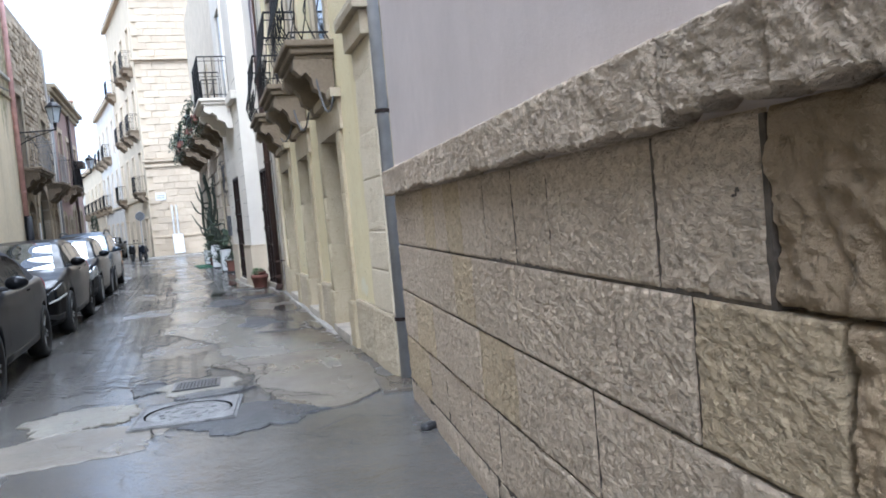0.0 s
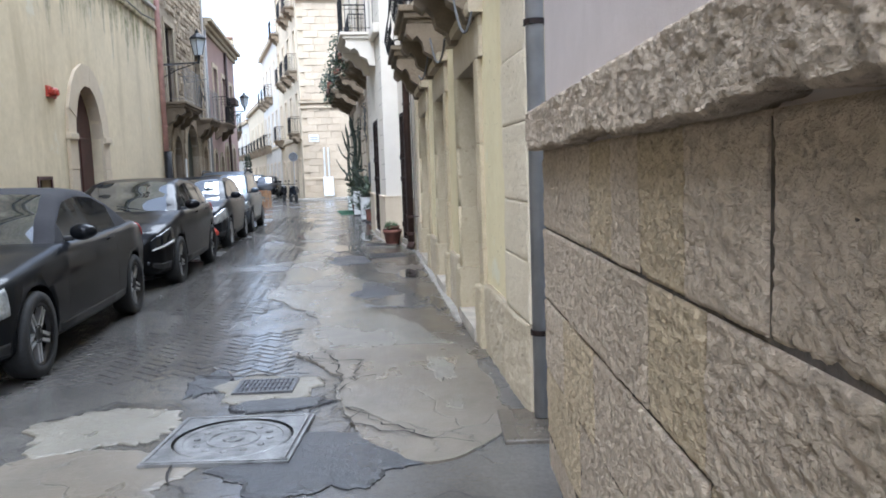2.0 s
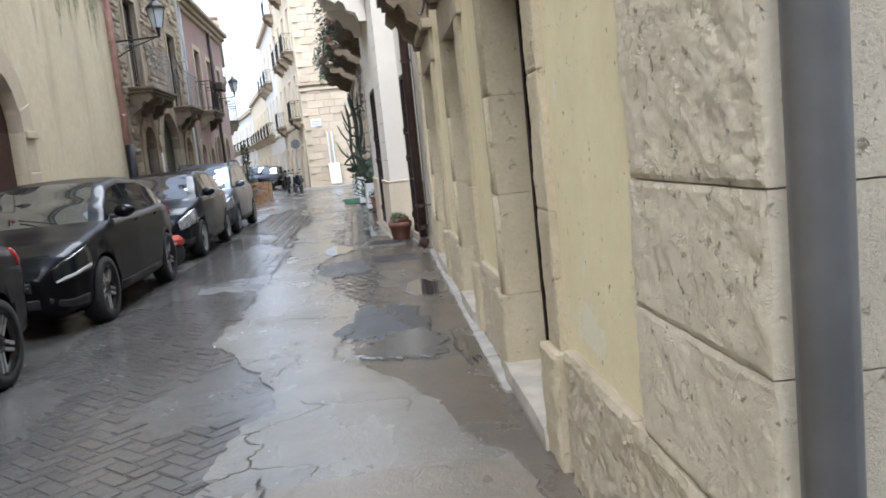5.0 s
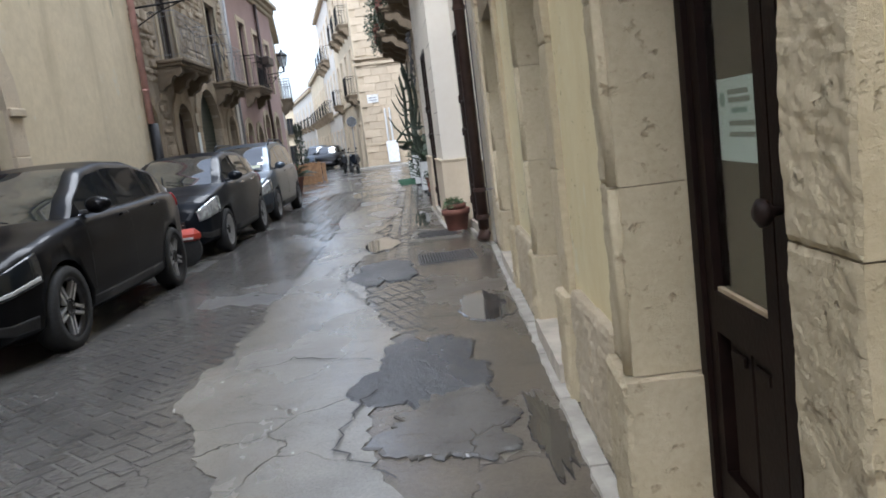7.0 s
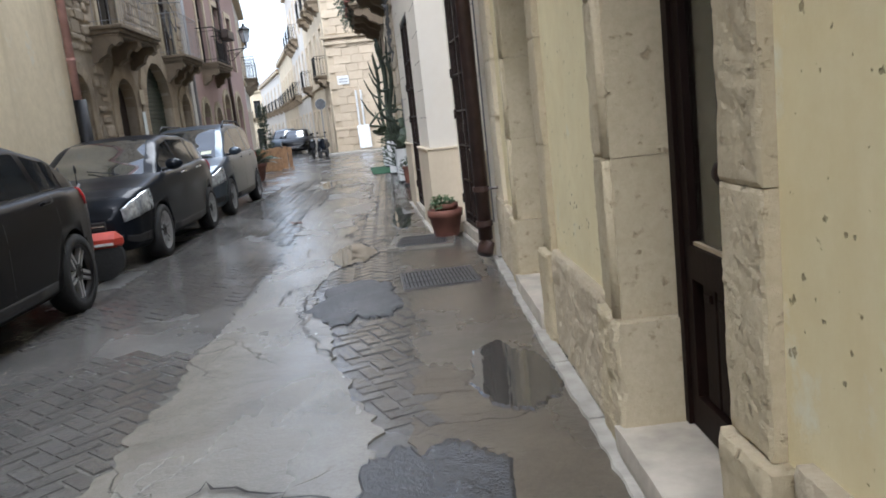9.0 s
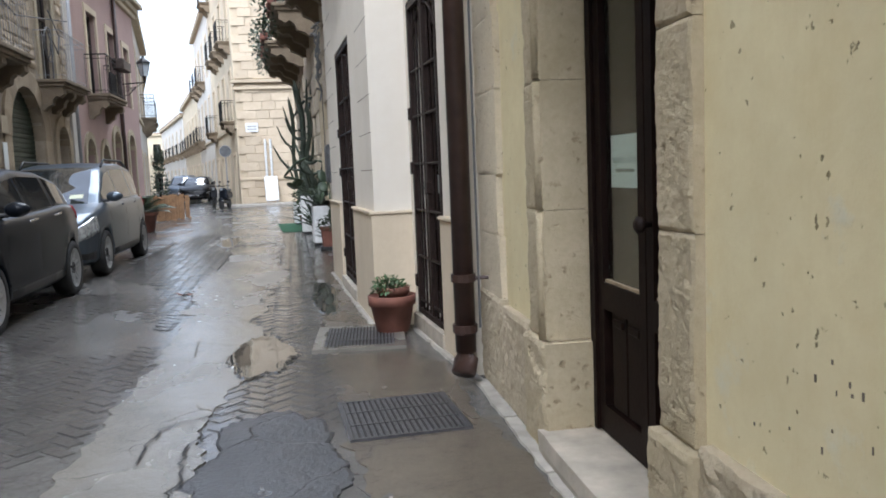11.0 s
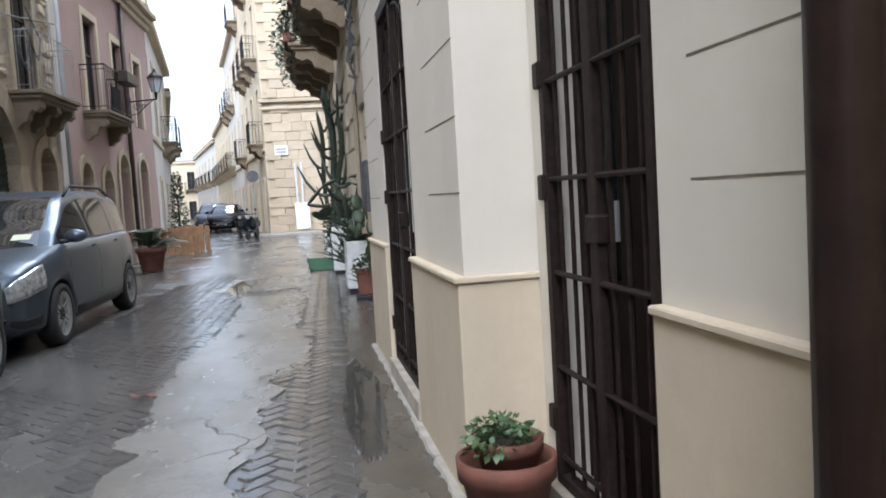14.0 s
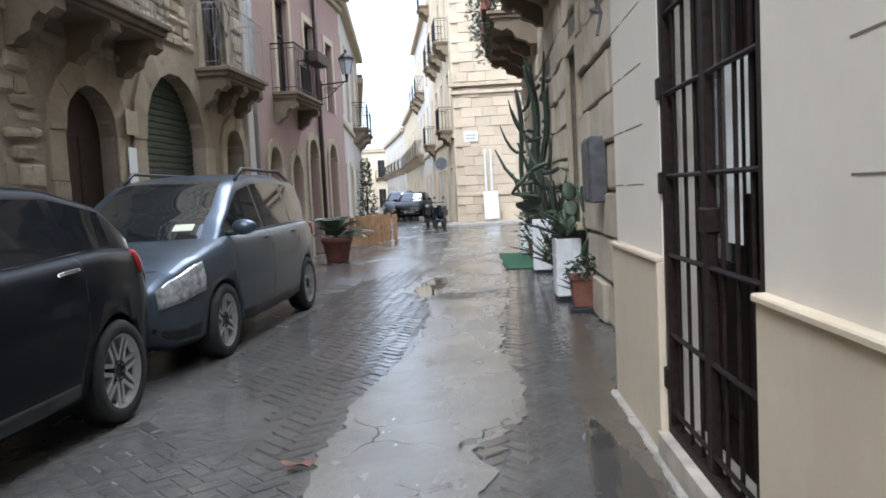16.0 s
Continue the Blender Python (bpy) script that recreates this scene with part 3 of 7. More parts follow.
def balcony(m, u0, u1, z, proj, corbels=2, rail="bars", mats=("balc_stone", "black_iron"), label="", deep=0.42, bar_r=0.008):
    """A stone slab on scrolled corbels with an iron railing."""
    t = thing("balcony", label or "stained stone balcony on carved corbels with a black iron railing", "balcony", "street balconies", "structure")
    bm = bmesh.new()
    add_box(bm, (u0, -0.1, z - 0.07), (u1, proj, z), m)
    add_box(bm, (u0 + 0.04, -0.1, z - 0.14), (u1 - 0.04, proj - 0.05, z - 0.07), m)
    add_box(bm, (u0 + 0.08, -0.1, z - 0.19), (u1 - 0.08, proj - 0.1, z - 0.14), m)
    bevelled(bm, 0.012)
    part("slab", bm, M[mats[0]], t)
    prof = [(0, 0), (proj * 0.86, 0), (proj * 0.88, -0.1), (proj * 0.72, -0.17), (proj * 0.62, -0.13), (proj * 0.5, -0.2), (proj * 0.46, -0.3), (proj * 0.25, -0.36), (proj * 0.18, -deep), (0, -deep)]
    for i in range(corbels):
        c = u0 + 0.18 + (u1 - u0 - 0.36) * (i / (corbels - 1) if corbels > 1 else 0.5)
        bm = bmesh.new()
        f = [bm.verts.new(m @ Vector((c - 0.1, n - 0.02, z - 0.19 + q))) for n, q in prof]
        k = [bm.verts.new(m @ Vector((c + 0.1, n - 0.02, z - 0.19 + q))) for n, q in prof]
        bm.faces.new(f)
        bm.faces.new(k[::-1])
        for a in range(len(prof)):
            b = (a + 1) % len(prof)
            bm.faces.new((f[a], k[a], k[b], f[b]))
        bmesh.ops.recalc_face_normals(bm, faces=bm.faces)
        part("corbel", bm, M[mats[0]], t)
    h = 0.95
    path = [(u0 + 0.05, 0.0), (u0 + 0.05, proj - 0.06), (u1 - 0.05, proj - 0.06), (u1 - 0.05, 0.0)]
    for zz, rr in ((z + h, bar_r * 2), (z + 0.08, bar_r * 1.2), (z + h - 0.1, bar_r)):
        bm = bmesh.new()
        for (a, b), (c, d) in zip(path, path[1:]):
            add_tube(bm, [m @ Vector((a, b, zz)), m @ Vector((c, d, zz))], rr, 6)
        part("rail", bm, M[mats[1]], t)
    bar = None
    for (a, b), (c, d) in zip(path, path[1:]):
        L = math.hypot(c - a, d - b)
        k = max(1, int(L / 0.13))
        for i in range(k + 1):
            u, n = a + (c - a) * i / k, b + (d - b) * i / k
            if bar is None:
                bm = bmesh.new()
                if rail == "belly":
                    add_tube(bm, [(0, 0, 0), (0, 0.06, 0.12), (0, 0.1, 0.3), (0, 0.03, 0.6), (0, 0, h)], 0.008, 6)
                else:
                    add_tube(bm, [(0, 0, 0), (0, 0, h)], bar_r, 6)
                bar = part("baluster", bm, M[mats[1]], t)
                bar.matrix_local = m @ Matrix.Translation((u, n, z))
            else:
                o = new("baluster", bar.data)
                o.parent = t
                o.matrix_local = m @ Matrix.Translation((u, n, z))
            if rail == "belly" and i % 2 == 0 and b == d:
                ring = bmesh.new()
                add_tube(ring, [m @ Vector((u + 0.06 * math.cos(s * math.pi / 6), n + 0.04, z + 0.3 + 0.1 * math.sin(s * math.pi / 6))) for s in range(13)], 0.006, 5)
                part("ring", ring, M[mats[1]], t)
    return t


for u0, u1 in ((1.78, 3.2), (4.3, 5.85), (7.0, 8.6)):
    balcony(F2, u0, u1, 3.24, 0.47, 2, "belly", deep=0.45)
    # upper french window behind each balcony
    part("window_frame", frame_bm(F2, u0 + 0.3, u1 - 0.3, 3.24, 5.4, 0.14, -0.06, 0.0), M["lime"], wy)
    part("window_pane", box((u0 + 0.3, -0.06, 3.26), (u1 - 0.3, -0.035, 5.4), F2), M["dark_glass"], wy)

# grey downpipe at the corner
t = thing("downpipe", "grey metal downpipe fixed to the house corner", "pipe")
p0 = Vector((1.625, 6.1, 0.0))
part("pipe", tube([p0 + Vector((0.02, 0, 0.03)), p0 + Vector((0.02, 0, 9))], 0.05, 14), M["pipe_grey"], t, smooth=True)
for zz in (0.5, 2.2, 3.9):
    part("bracket", tube([p0 + Vector((0.02, 0, zz)), p0 + Vector((0.02, 0, zz + 0.03))], 0.062, 14), M["iron"], t, "dark iron clamp")
    part("clamp_arm", box((-0.02, 0, zz + 0.005), (0.16, 0.02, zz + 0.025), Matrix.Translation(p0)), M["iron"], t)
# cable loops under the balcony
for (ua, na, za), (ub, nb, zb), dip in (((1.62, 0.02, 2.62), (1.9, 0.15, 3.0), 0.3), ((3.3, 0.05, 2.7), (4.4, 0.1, 2.9), 0.25), ((4.4, 0.1, 2.9), (7.0, 0.05, 2.8), 0.2)):
    pts = []
    for i in range(9):
        f = i / 8
        pts.append(F2 @ Vector((ua + (ub - ua) * f, na + (nb - na) * f + 0.03, za + (zb - za) * f - dip * 4 * f * (1 - f))))
    tagged(part("cable", tube(pts, 0.011, 6), M["cable"]), "loose grey cable hanging on the house wall", "cable")

# ---- white house ----
ww = setting("wall_white", wall_bm(F3, -0.02, 1.72, -0.05, 8, 0.45, [(0.68, 1.62, 0.1, 2.6)], -0.03), M["white"], "smooth white plaster house wall with scored joints")
wp = setting("wall_white_pier", wall_bm(F3P, 0.0, 3.77, -0.05, 8, 0.6, [(1.27, 2.58, 0.1, 2.6)], -0.03), M["white"], "smooth white plaster wall standing forward into the street")
# two more unseen walls added, their unlit look painted on
setting("wall_white_back", box((0, -1.5, 0), (3.7, -1.4, 3.0), F3P), M["interior"], "added back wall inside the white house, painted dark as unlit")
setting("wall_white_side", box((0.3, -1.6, 0), (1.7, -1.5, 3.0), F3), M["interior"], "added back wall behind the gate, painted dark as unlit")


def dado(wall, m, u0, u1, ends=(False, False), depth=0.05):
    e0, e1 = (0.012 if ends[0] else 0), (0.012 if ends[1] else 0)
    part("dado", box((u0 - e0, -depth, -0.02), (u1 + e1, 0.0, 0.932), m, 0.004), M["dado"], wall, "cream painted dado")
    part("dado_moulding", box((u0 - 2 * e0, -depth, 0.933), (u1 + 2 * e1, 0.016, 0.96), m, 0.006), M["dado"], wall, "narrow cream moulding")


dado(ww, F3, 0.0, 0.68)
dado(wp, F3P, 0.0, 1.27, (True, False), 0.36)
dado(wp, F3P, 2.58, 3.77, (False, True))
# scored joints as thin dark recess strips
for zz in [1.295 + 0.305 * i for i in range(12)]:
    for m, a, b, wall in ((F3, 0.0, 0.5, ww), (F3P, 0.0, 0.72, wp), (F3P, 2.95, 3.4, wp), (F3P, 3.5, 3.77, wp)):
        part("scored_joint", box((a, -0.034, zz), (b, -0.0285, zz + 0.006), m), M["mortar"], wall)

def gate(m, a, b, n, z1, label, leaf_mat, arch=True):
    """An iron grille gate in front of a wooden door."""
    t = thing("iron_gate", label, "gate", "iron grille gates")
    bm = bmesh.new()
    for q in ((a, a + 0.045, 0.13, z1), (b - 0.045, b, 0.13, z1), (a, b, z1 - 0.05, z1), (a, b, 0.13, 0.17)):
        add_box(bm, (q[0], n - 0.025, q[2]), (q[1], n + 0.025, q[3]), m)
    part("gate_frame", bm, M["iron"], t)
    mid = (a + b) / 2
    part("gate_post", box((mid - 0.035, n - 0.02, 0.17), (mid + 0.035, n + 0.02, z1 - 0.05), m, 0.005), M["iron"], t)
    k = 8
    for i in range(1, k):
        u = a + (b - a) * i / k
        if abs(u - mid) < 0.03:
            continue
        part("gate_bar", tube([m @ Vector((u, n, 0.15)), m @ Vector((u, n, z1 - 0.03))], 0.009, 6), M["iron"], t)
    for zz in (0.24, 0.6, 0.97, 1.33, 1.7, 2.05):
        part("cross_bar", tube([m @ Vector((a, n + 0.008, zz)), m @ Vector((b, n + 0.008, zz))], 0.011, 6), M["iron"], t)
    for zz in (0.34, 1.68, 1.25):
        part("hinge", box((b - 0.03, n + 0.01, zz), (b + 0.03, n + 0.04, zz + 0.1), m, 0.006), M["iron"], t)
    part("lock_box", box((mid - 0.05, n - 0.03, 1.1), (mid + 0.05, n + 0.03, 1.2), m, 0.008), M["iron"], t)
    if arch:
        bm = bmesh.new()
        add_tube(bm, [m @ Vector((u, n, z)) for u, z in arch_pts(a + 0.05, b - 0.05, z1 - 0.5, 0.42)], 0.012, 6)
        part("arch_bar", bm, M["iron"], t)
    return t


gate(F3, 0.69, 1.61, -0.05, 2.58, "tall rusty brown iron grille gate over a dark door", M["wood"])
gate(F3P, 1.28, 2.57, -0.06, 2.58, "tall rusty brown iron grille gate with papers behind it", M["wood"])


def inner_door(m, a, b, n):
    d = thing("door", "dark brown wooden panelled door behind an iron gate", "door", "doors of the white house", "structure")
    mid = (a + b) / 2
    for s0, s1 in ((a, mid - 0.003), (mid + 0.003, b)):
        bm = bmesh.new()
        for q in ((s0, s0 + 0.09, 0.13, 2.55), (s1 - 0.09, s1, 0.13, 2.55), (s0 + 0.09, s1 - 0.09, 0.13, 0.3), (s0 + 0.09, s1 - 0.09, 0.8, 0.95), (s0 + 0.09, s1 - 0.09, 2.4, 2.55)):
            add_box(bm, (q[0], n - 0.05, q[2]), (q[1], n, q[3]), m)
        leaf = part("door_leaf", bm, M["wood"], d)
        part("door_panel", box((s0 + 0.09, n - 0.035, 0.3), (s1 - 0.09, n - 0.015, 0.8), m, 0.006), M["wood"], leaf)
        part("door_pane", box((s0 + 0.09, n - 0.03, 0.95), (s1 - 0.09, n - 0.024, 2.4), m), M["dark_glass"], leaf)
    part("door_handle", tube([m @ Vector((mid + 0.05, n + 0.03, 1.1)), m @ Vector((mid + 0.05, n + 0.03, 1.24))], 0.012, 8), M["pipe_grey"], d, "worn metal handle")


# dark raised chips stand in for the shade inside small pock holes
for i in range(16):
    hu, hz = 7.0 - 0.02 * i - rng.uniform(0.0, 0.9), 0.78 + rng.uniform(-0.14, 0.16)
    part("pock_shade_chip", box((hu, -0.045, hz), (hu + rng.uniform(0.003, 0.007), -0.0385, hz + rng.uniform(0.006, 0.018)), F2), M["mortar"], wy)
inner_door(F3, 0.68, 1.62, -0.17)
inner_door(F3P, 1.27, 2.58, -0.2)
for uu, u2, z0, z1 in ((1.87, 2.0, 1.36, 1.68), (1.87, 2.0, 1.08, 1.27), (1.67, 1.83, 1.07, 1.71), (1.54, 1.62, 1.25, 1.72)):
    tagged(part("paper_notice", box((uu, -0.102, z0), (u2, -0.099, z1), F3P), M["paper"]), "white paper notice hung behind the iron bars", "notice")
block(ww, "door_sill", F3, 0.66, 1.64, -0.02, 0.13, -0.4, 0.02, M["marble"], 0.003, 0.08, 0.008)
block(wp, "door_sill", F3P, 1.25, 2.60, -0.02, 0.13, -0.4, 0.02, M["marble"], 0.003, 0.08, 0.008)
# low cement footing along the white walls
for m, a, b in ((F3, -0.2, 1.6), (F3P, -0.1, 1.4), (F3P, 1.4, 3.8)):
    k = max(1, int((b - a) / 0.6))
    for i in range(k):
        block(wp, "footing", m, a + (b - a) * i / k, a + (b - a) * (i + 1) / k, -0.04, 0.022, -0.02, 0.05, M["concrete"], 0.012, 0.06, 0.02)
# brown downpipe with shoe
t = thing("downpipe", "thick dark brown downpipe ending above the pavement", "pipe")
p0 = F3 @ Vector((-0.19, 0.085, 0.0))
part("pipe", tube([p0 + Vector((0, 0, 0.2)), p0 + Vector((0, 0, 7.5))], 0.062, 16), M["pipe_brown"], t, smooth=True)
part("shoe", tube([p0 + Vector((0, 0, 0.32)), p0 + Vector((0, 0, 0.16)), p0 + Vector((-0.03, -0.05, 0.08))], 0.072, 14), M["pipe_brown"], t, smooth=True)
for zz in (0.32, 0.62, 2.6, 4.6):
    part("collar", tube([p0 + Vector((0, 0, zz)), p0 + Vector((0, 0, zz + 0.045))], 0.075, 14), M["pipe_brown"], t)
part("clamp_arm", tube([p0 + Vector((0.03, -0.02, 0.64)), p0 + Vector((0.16, -0.04, 0.64))], 0.012, 6), M["pipe_brown"], t)
tagged(part("conduit", tube([F3 @ Vector((-0.26, 0.012, 0.35)), F3 @ Vector((-0.26, 0.012, 6))], 0.007, 8), M["cable"]), "thin grey conduit beside the downpipe", "pipe")
# upper storey trim of the white house
part("string_course", box((0.0, -0.03, 4.2), (3.8, 0.1, 4.4), F3P, 0.02), M["white"], wp)
balcony(F3P, 1.0, 3.0, 4.4, 0.7, 2, "bars", ("white", "black_iron"), "white plaster balcony with a black iron railing", 0.5)
part("window_frame", frame_bm(F3P, 1.45, 2.45, 4.42, 6.6, 0.14, -0.03, 0.02), M["white"], wp)
part("window_pane", box((1.45, -0.05, 4.42), (2.45, -0.026, 6.6), F3P), M["dark_glass"], wp)
# ---- windows and doors for the house fronts ----
M["moss"] = plain("mossy_stone", (0.13, 0.15, 0.06), 0.95, 0, 0.5, 9, 0.01)
M["far_white"] = plaster("pale_house_plaster", (0.62, 0.60, 0.55), (0.42, 0.4, 0.36), (0.5, 0.47, 0.42), 0.5, 0.7)
M["far_ochre"] = plaster("ochre_house_plaster", (0.58, 0.5, 0.36), (0.42, 0.36, 0.26), (0.6, 0.55, 0.45), 0.5, 0.7)
M["shutter_brown"] = plain("brown_shutter_wood", (0.036, 0.022, 0.015), 0.55, 0, 0.3, 9, 0.001)
M["red_box"] = plain("red_alarm_plastic", (0.4, 0.05, 0.03), 0.4, 0, 0.2, 9, 0)
M["lamp_glass"] = plain("frosted_lamp_glass", (0.5, 0.55, 0.58), 0.2, 0, 0.1, 9, 0)
M["plank"] = plain("weathered_planks", (0.34, 0.2, 0.1), 0.75, 0, 0.35, 6, 0.003)
M["rug"] = plain("green_rug", (0.03, 0.10, 0.05), 0.95, 0, 0.3, 40, 0.004)
M["white_paint"] = plain("chipped_white_paint", (0.62, 0.63, 0.62), 0.6, 0, 0.15, 8, 0.004)
M["soft_top"] = plain("black_fabric_top", (0.01, 0.01, 0.014), 0.85, 0, 0.3, 60, 0.001)
M["shutter_red"] = plain("dark_red_brown_door", (0.06, 0.022, 0.018), 0.5, 0, 0.3, 9, 0.001)
M["grey_pipe"] = M["pipe_grey"]
M["trim_grey"] = plain("dull_dark_grey_metal", (0.09, 0.092, 0.095), 0.55, 0.2, 0.3, 8, 0.002)
M["old_arch"] = stone("weathered_brown_arch_stone", (0.50, 0.41, 0.285), (0.33, 0.262, 0.175), 0.014, 10, 0.5)
M["rubble_stone"] = stone("grey_brown_rubble_stone", (0.62, 0.52, 0.385), (0.36, 0.29, 0.2), 0.012, 9, 0.85)
m = Mat("mixed_rubble_stone", 0.9)
c = m.mix(m.ramp(m.island, 0.1, 0.9), (0.64, 0.54, 0.40), (0.30, 0.24, 0.165))
c = m.mix(m.math("MULTIPLY", m.ramp(m.noise(14, 6, 0.7), 0.35, 0.7), 0.5), c, (0.30, 0.25, 0.18))
m.color(c)
m.bump(m.noise(12, 6, 0.7), 0.02)
M["rubble_rest"] = m.m
M["old_block"] = stone("old_grey_stone_block", (0.66, 0.575, 0.44), (0.48, 0.41, 0.30), 0.016, 9, 0.45)
M["tower_block"] = stone("ochre_squared_block", (0.58, 0.49, 0.36), (0.49, 0.40, 0.285), 0.01, 6, 0.4)
M["tile"] = plain("roof_tile", (0.3, 0.2, 0.14), 0.85, 0, 0.35, 5, 0.01)


def window(wall, m, u0, u1, z0, z1, surround, depth=0.14, rise=0.0, shutter="", sill=True, w=0.13, frame_mat="shutter_brown"):
    """A recessed window: surround, sill, frame bars, two panes and optional shutters."""
    part("window_surround", frame_bm(m, u0, u1, z0, z1, w, -0.02, 0.035, rise), M[surround], wall)
    if sill:
        part("window_sill", box((u0 - w, -0.1, z0 - 0.08), (u1 + w, 0.09, z0), m, 0.01), M[surround], wall)
    part("window_pane", box((u0 - 0.02, -depth - 0.03, z0), (u1 + 0.02, -depth, z1), m), M["dark_glass"], wall)
    mid = (u0 + u1) / 2
    bm = bmesh.new()
    for a, b, c, d in ((u0, u0 + 0.06, z0, z1), (u1 - 0.06, u1, z0, z1), (mid - 0.04, mid + 0.04, z0, z1), (u0, u1, z0, z0 + 0.08), (u0, u1, z1 - 0.07, z1), (u0, u1, z0 + (z1 - z0) * 0.62, z0 + (z1 - z0) * 0.62 + 0.05)):
        add_box(bm, (a, -depth, c), (b, -depth + 0.03, d), m)
    part("window_frame", bm, M[frame_mat], wall)
    if shutter:
        hw = (u1 - u0) / 2
        for s, q in ((u0 - hw, u0 - 0.01), (u1 + 0.01, u1 + hw)):
            bm = bmesh.new()
            k = int((z1 - z0) / 0.12)
            for i in range(k):
                zz = z0 + (z1 - z0) * i / k
                add_box(bm, (s + 0.03, 0.04, zz), (q - 0.03, 0.06, zz + 0.08), m)
            add_box(bm, (s, 0.036, z0), (s + 0.03, 0.066, z1), m)
            add_box(bm, (q - 0.03, 0.036, z0), (q, 0.066, z1), m)
            part("shutter", bm, M[shutter], wall)


def arch_door(wall, m, u0, u1, z1, rise, band, stone_mat, leaf_mat, depth=0.28, ribs=False, proud=0.05):
    """An arched doorway: stones of the surround one by one and a recessed leaf."""
    s = z1 - rise
    k = max(2, int(s / 0.5))
    for a, b in ((u0 - band, u0), (u1, u1 + band)):
        for i in range(k):
            part("jamb_stone", box((a + 0.002, -depth, s * i / k + 0.003), (b - 0.002, proud + rng.uniform(-0.006, 0.006), s * (i + 1) / k - 0.003), m, 0.01), M[stone_mat], wall)
    inner, outer = arch_pts(u0, u1, s, rise, 9), arch_pts(u0 - band, u1 + band, s, rise + band, 9)
    for i in range(9):
        bm = bmesh.new()
        add_prism(bm, [inner[i], inner[i + 1], outer[i + 1], outer[i]], -depth, proud + rng.uniform(-0.006, 0.006), m)
        bmesh.ops.recalc_face_normals(bm, faces=bm.faces)
        part("arch_stone", bm, M[stone_mat], wall)
    d = thing("door", "dark arched street door set back in a stone surround", "door", "arched street doors", "structure")
    bm = bmesh.new()
    add_prism(bm, [(u0 - 0.02, 0), (u1 + 0.02, 0)] + arch_pts(u0 - 0.02, u1 + 0.02, s, rise, 14)[::-1], -depth - 0.08, -depth - 0.02, m)
    bmesh.ops.recalc_face_normals(bm, faces=bm.faces)
    part("door_leaf", bm, M[leaf_mat], d)
    if ribs:
        n = int(z1 / 0.09)
        for i in range(n):
            zz = 0.05 + i * 0.09
            hw = (u1 - u0) / 2
            if zz > s:
                hw *= math.sqrt(max(0.0, 1 - ((zz - s) / rise) ** 2))
            c = (u0 + u1) / 2
            if hw > 0.1:
                part("slat", box((c - hw, -depth - 0.02, zz), (c + hw, -depth, zz + 0.07), m, 0.012), M[leaf_mat], d)
    else:
        c = (u0 + u1) / 2
        for a, b in ((u0 + 0.08, c - 0.05), (c + 0.05, u1 - 0.08)):
            for q0, q1 in ((0.15, 0.85), (0.95, s)):
                part("door_panel", box((a, -depth - 0.03, q0), (b, -depth - 0.004, q1), m, 0.01), M[leaf_mat], d)


def lantern(p, wall_x, label):
    """A four-sided street lantern on a scrolled wall arm that reaches along x."""
    t = thing("street_lantern", label, "lantern", "wall lanterns")
    x, y, z = p
    part("arm", tube([(wall_x, y, z - 0.55), (x, y, z - 0.5)], 0.018, 8), M["black_iron"], t)
    bm = bmesh.new()
    add_tube(bm, [(wall_x, y, z - 0.9), (wall_x + (x - wall_x) * 0.3, y, z - 0.86), (wall_x + (x - wall_x) * 0.6, y, z - 0.66), (x - 0.08, y, z - 0.52)], 0.012, 6)
    for cx, r0 in ((wall_x + (x - wall_x) * 0.25, 0.1), (wall_x + (x - wall_x) * 0.5, 0.07)):
        add_tube(bm, [(cx + r0 * (1 - k / 22) * math.cos(k * 0.6), y, z - 0.69 + r0 * (1 - k / 22) * math.sin(k * 0.6)) for k in range(18)], 0.009, 5)
    part("scroll", bm, M["black_iron"], t)
    part("wall_plate", box((wall_x, y - 0.04, z - 1.0), (wall_x + 0.025, y + 0.04, z - 0.45)), M["black_iron"], t)
    part("stem", tube([(x, y, z - 0.52), (x, y, z - 0.32)], [0.02, 0.05], 8), M["black_iron"], t)
    bm = bmesh.new()
    add_lathe(bm, [(0.09, z - 0.32), (0.17, z + 0.05)], Matrix.Translation((x, y, 0)), 4)
    part("lamp_glass", bm, M["lamp_glass"], t, "frosted glass sides")
    for k in range(4):
        a = k * math.pi / 2
        part("corner_bar", tube([(x + 0.095 * math.cos(a), y + 0.095 * math.sin(a), z - 0.32), (x + 0.178 * math.cos(a), y + 0.178 * math.sin(a), z + 0.05)], 0.01, 5), M["black_iron"], t)
    part("cap", lathe([(0.2, z + 0.05), (0.19, z + 0.09), (0.1, z + 0.17), (0.05, z + 0.2), (0.03, z + 0.27), (0.01, z + 0.3)], Matrix.Translation((x, y, 0)), 8), M["black_iron"], t)
    return t


def downpipe(x, y, z0, z1, mat, label, r=0.05):
    t = thing("downpipe", label, "pipe", "house downpipes")
    part("pipe", tube([(x, y, z0), (x, y, z1)], r, 10), M[mat], t, smooth=True)
    z = z0 + 0.6
    while z < z1:
        part("bracket", tube([(x, y, z), (x, y, z + 0.03)], r * 1.2, 10), M[mat], t)
        z += 2.0
    return t


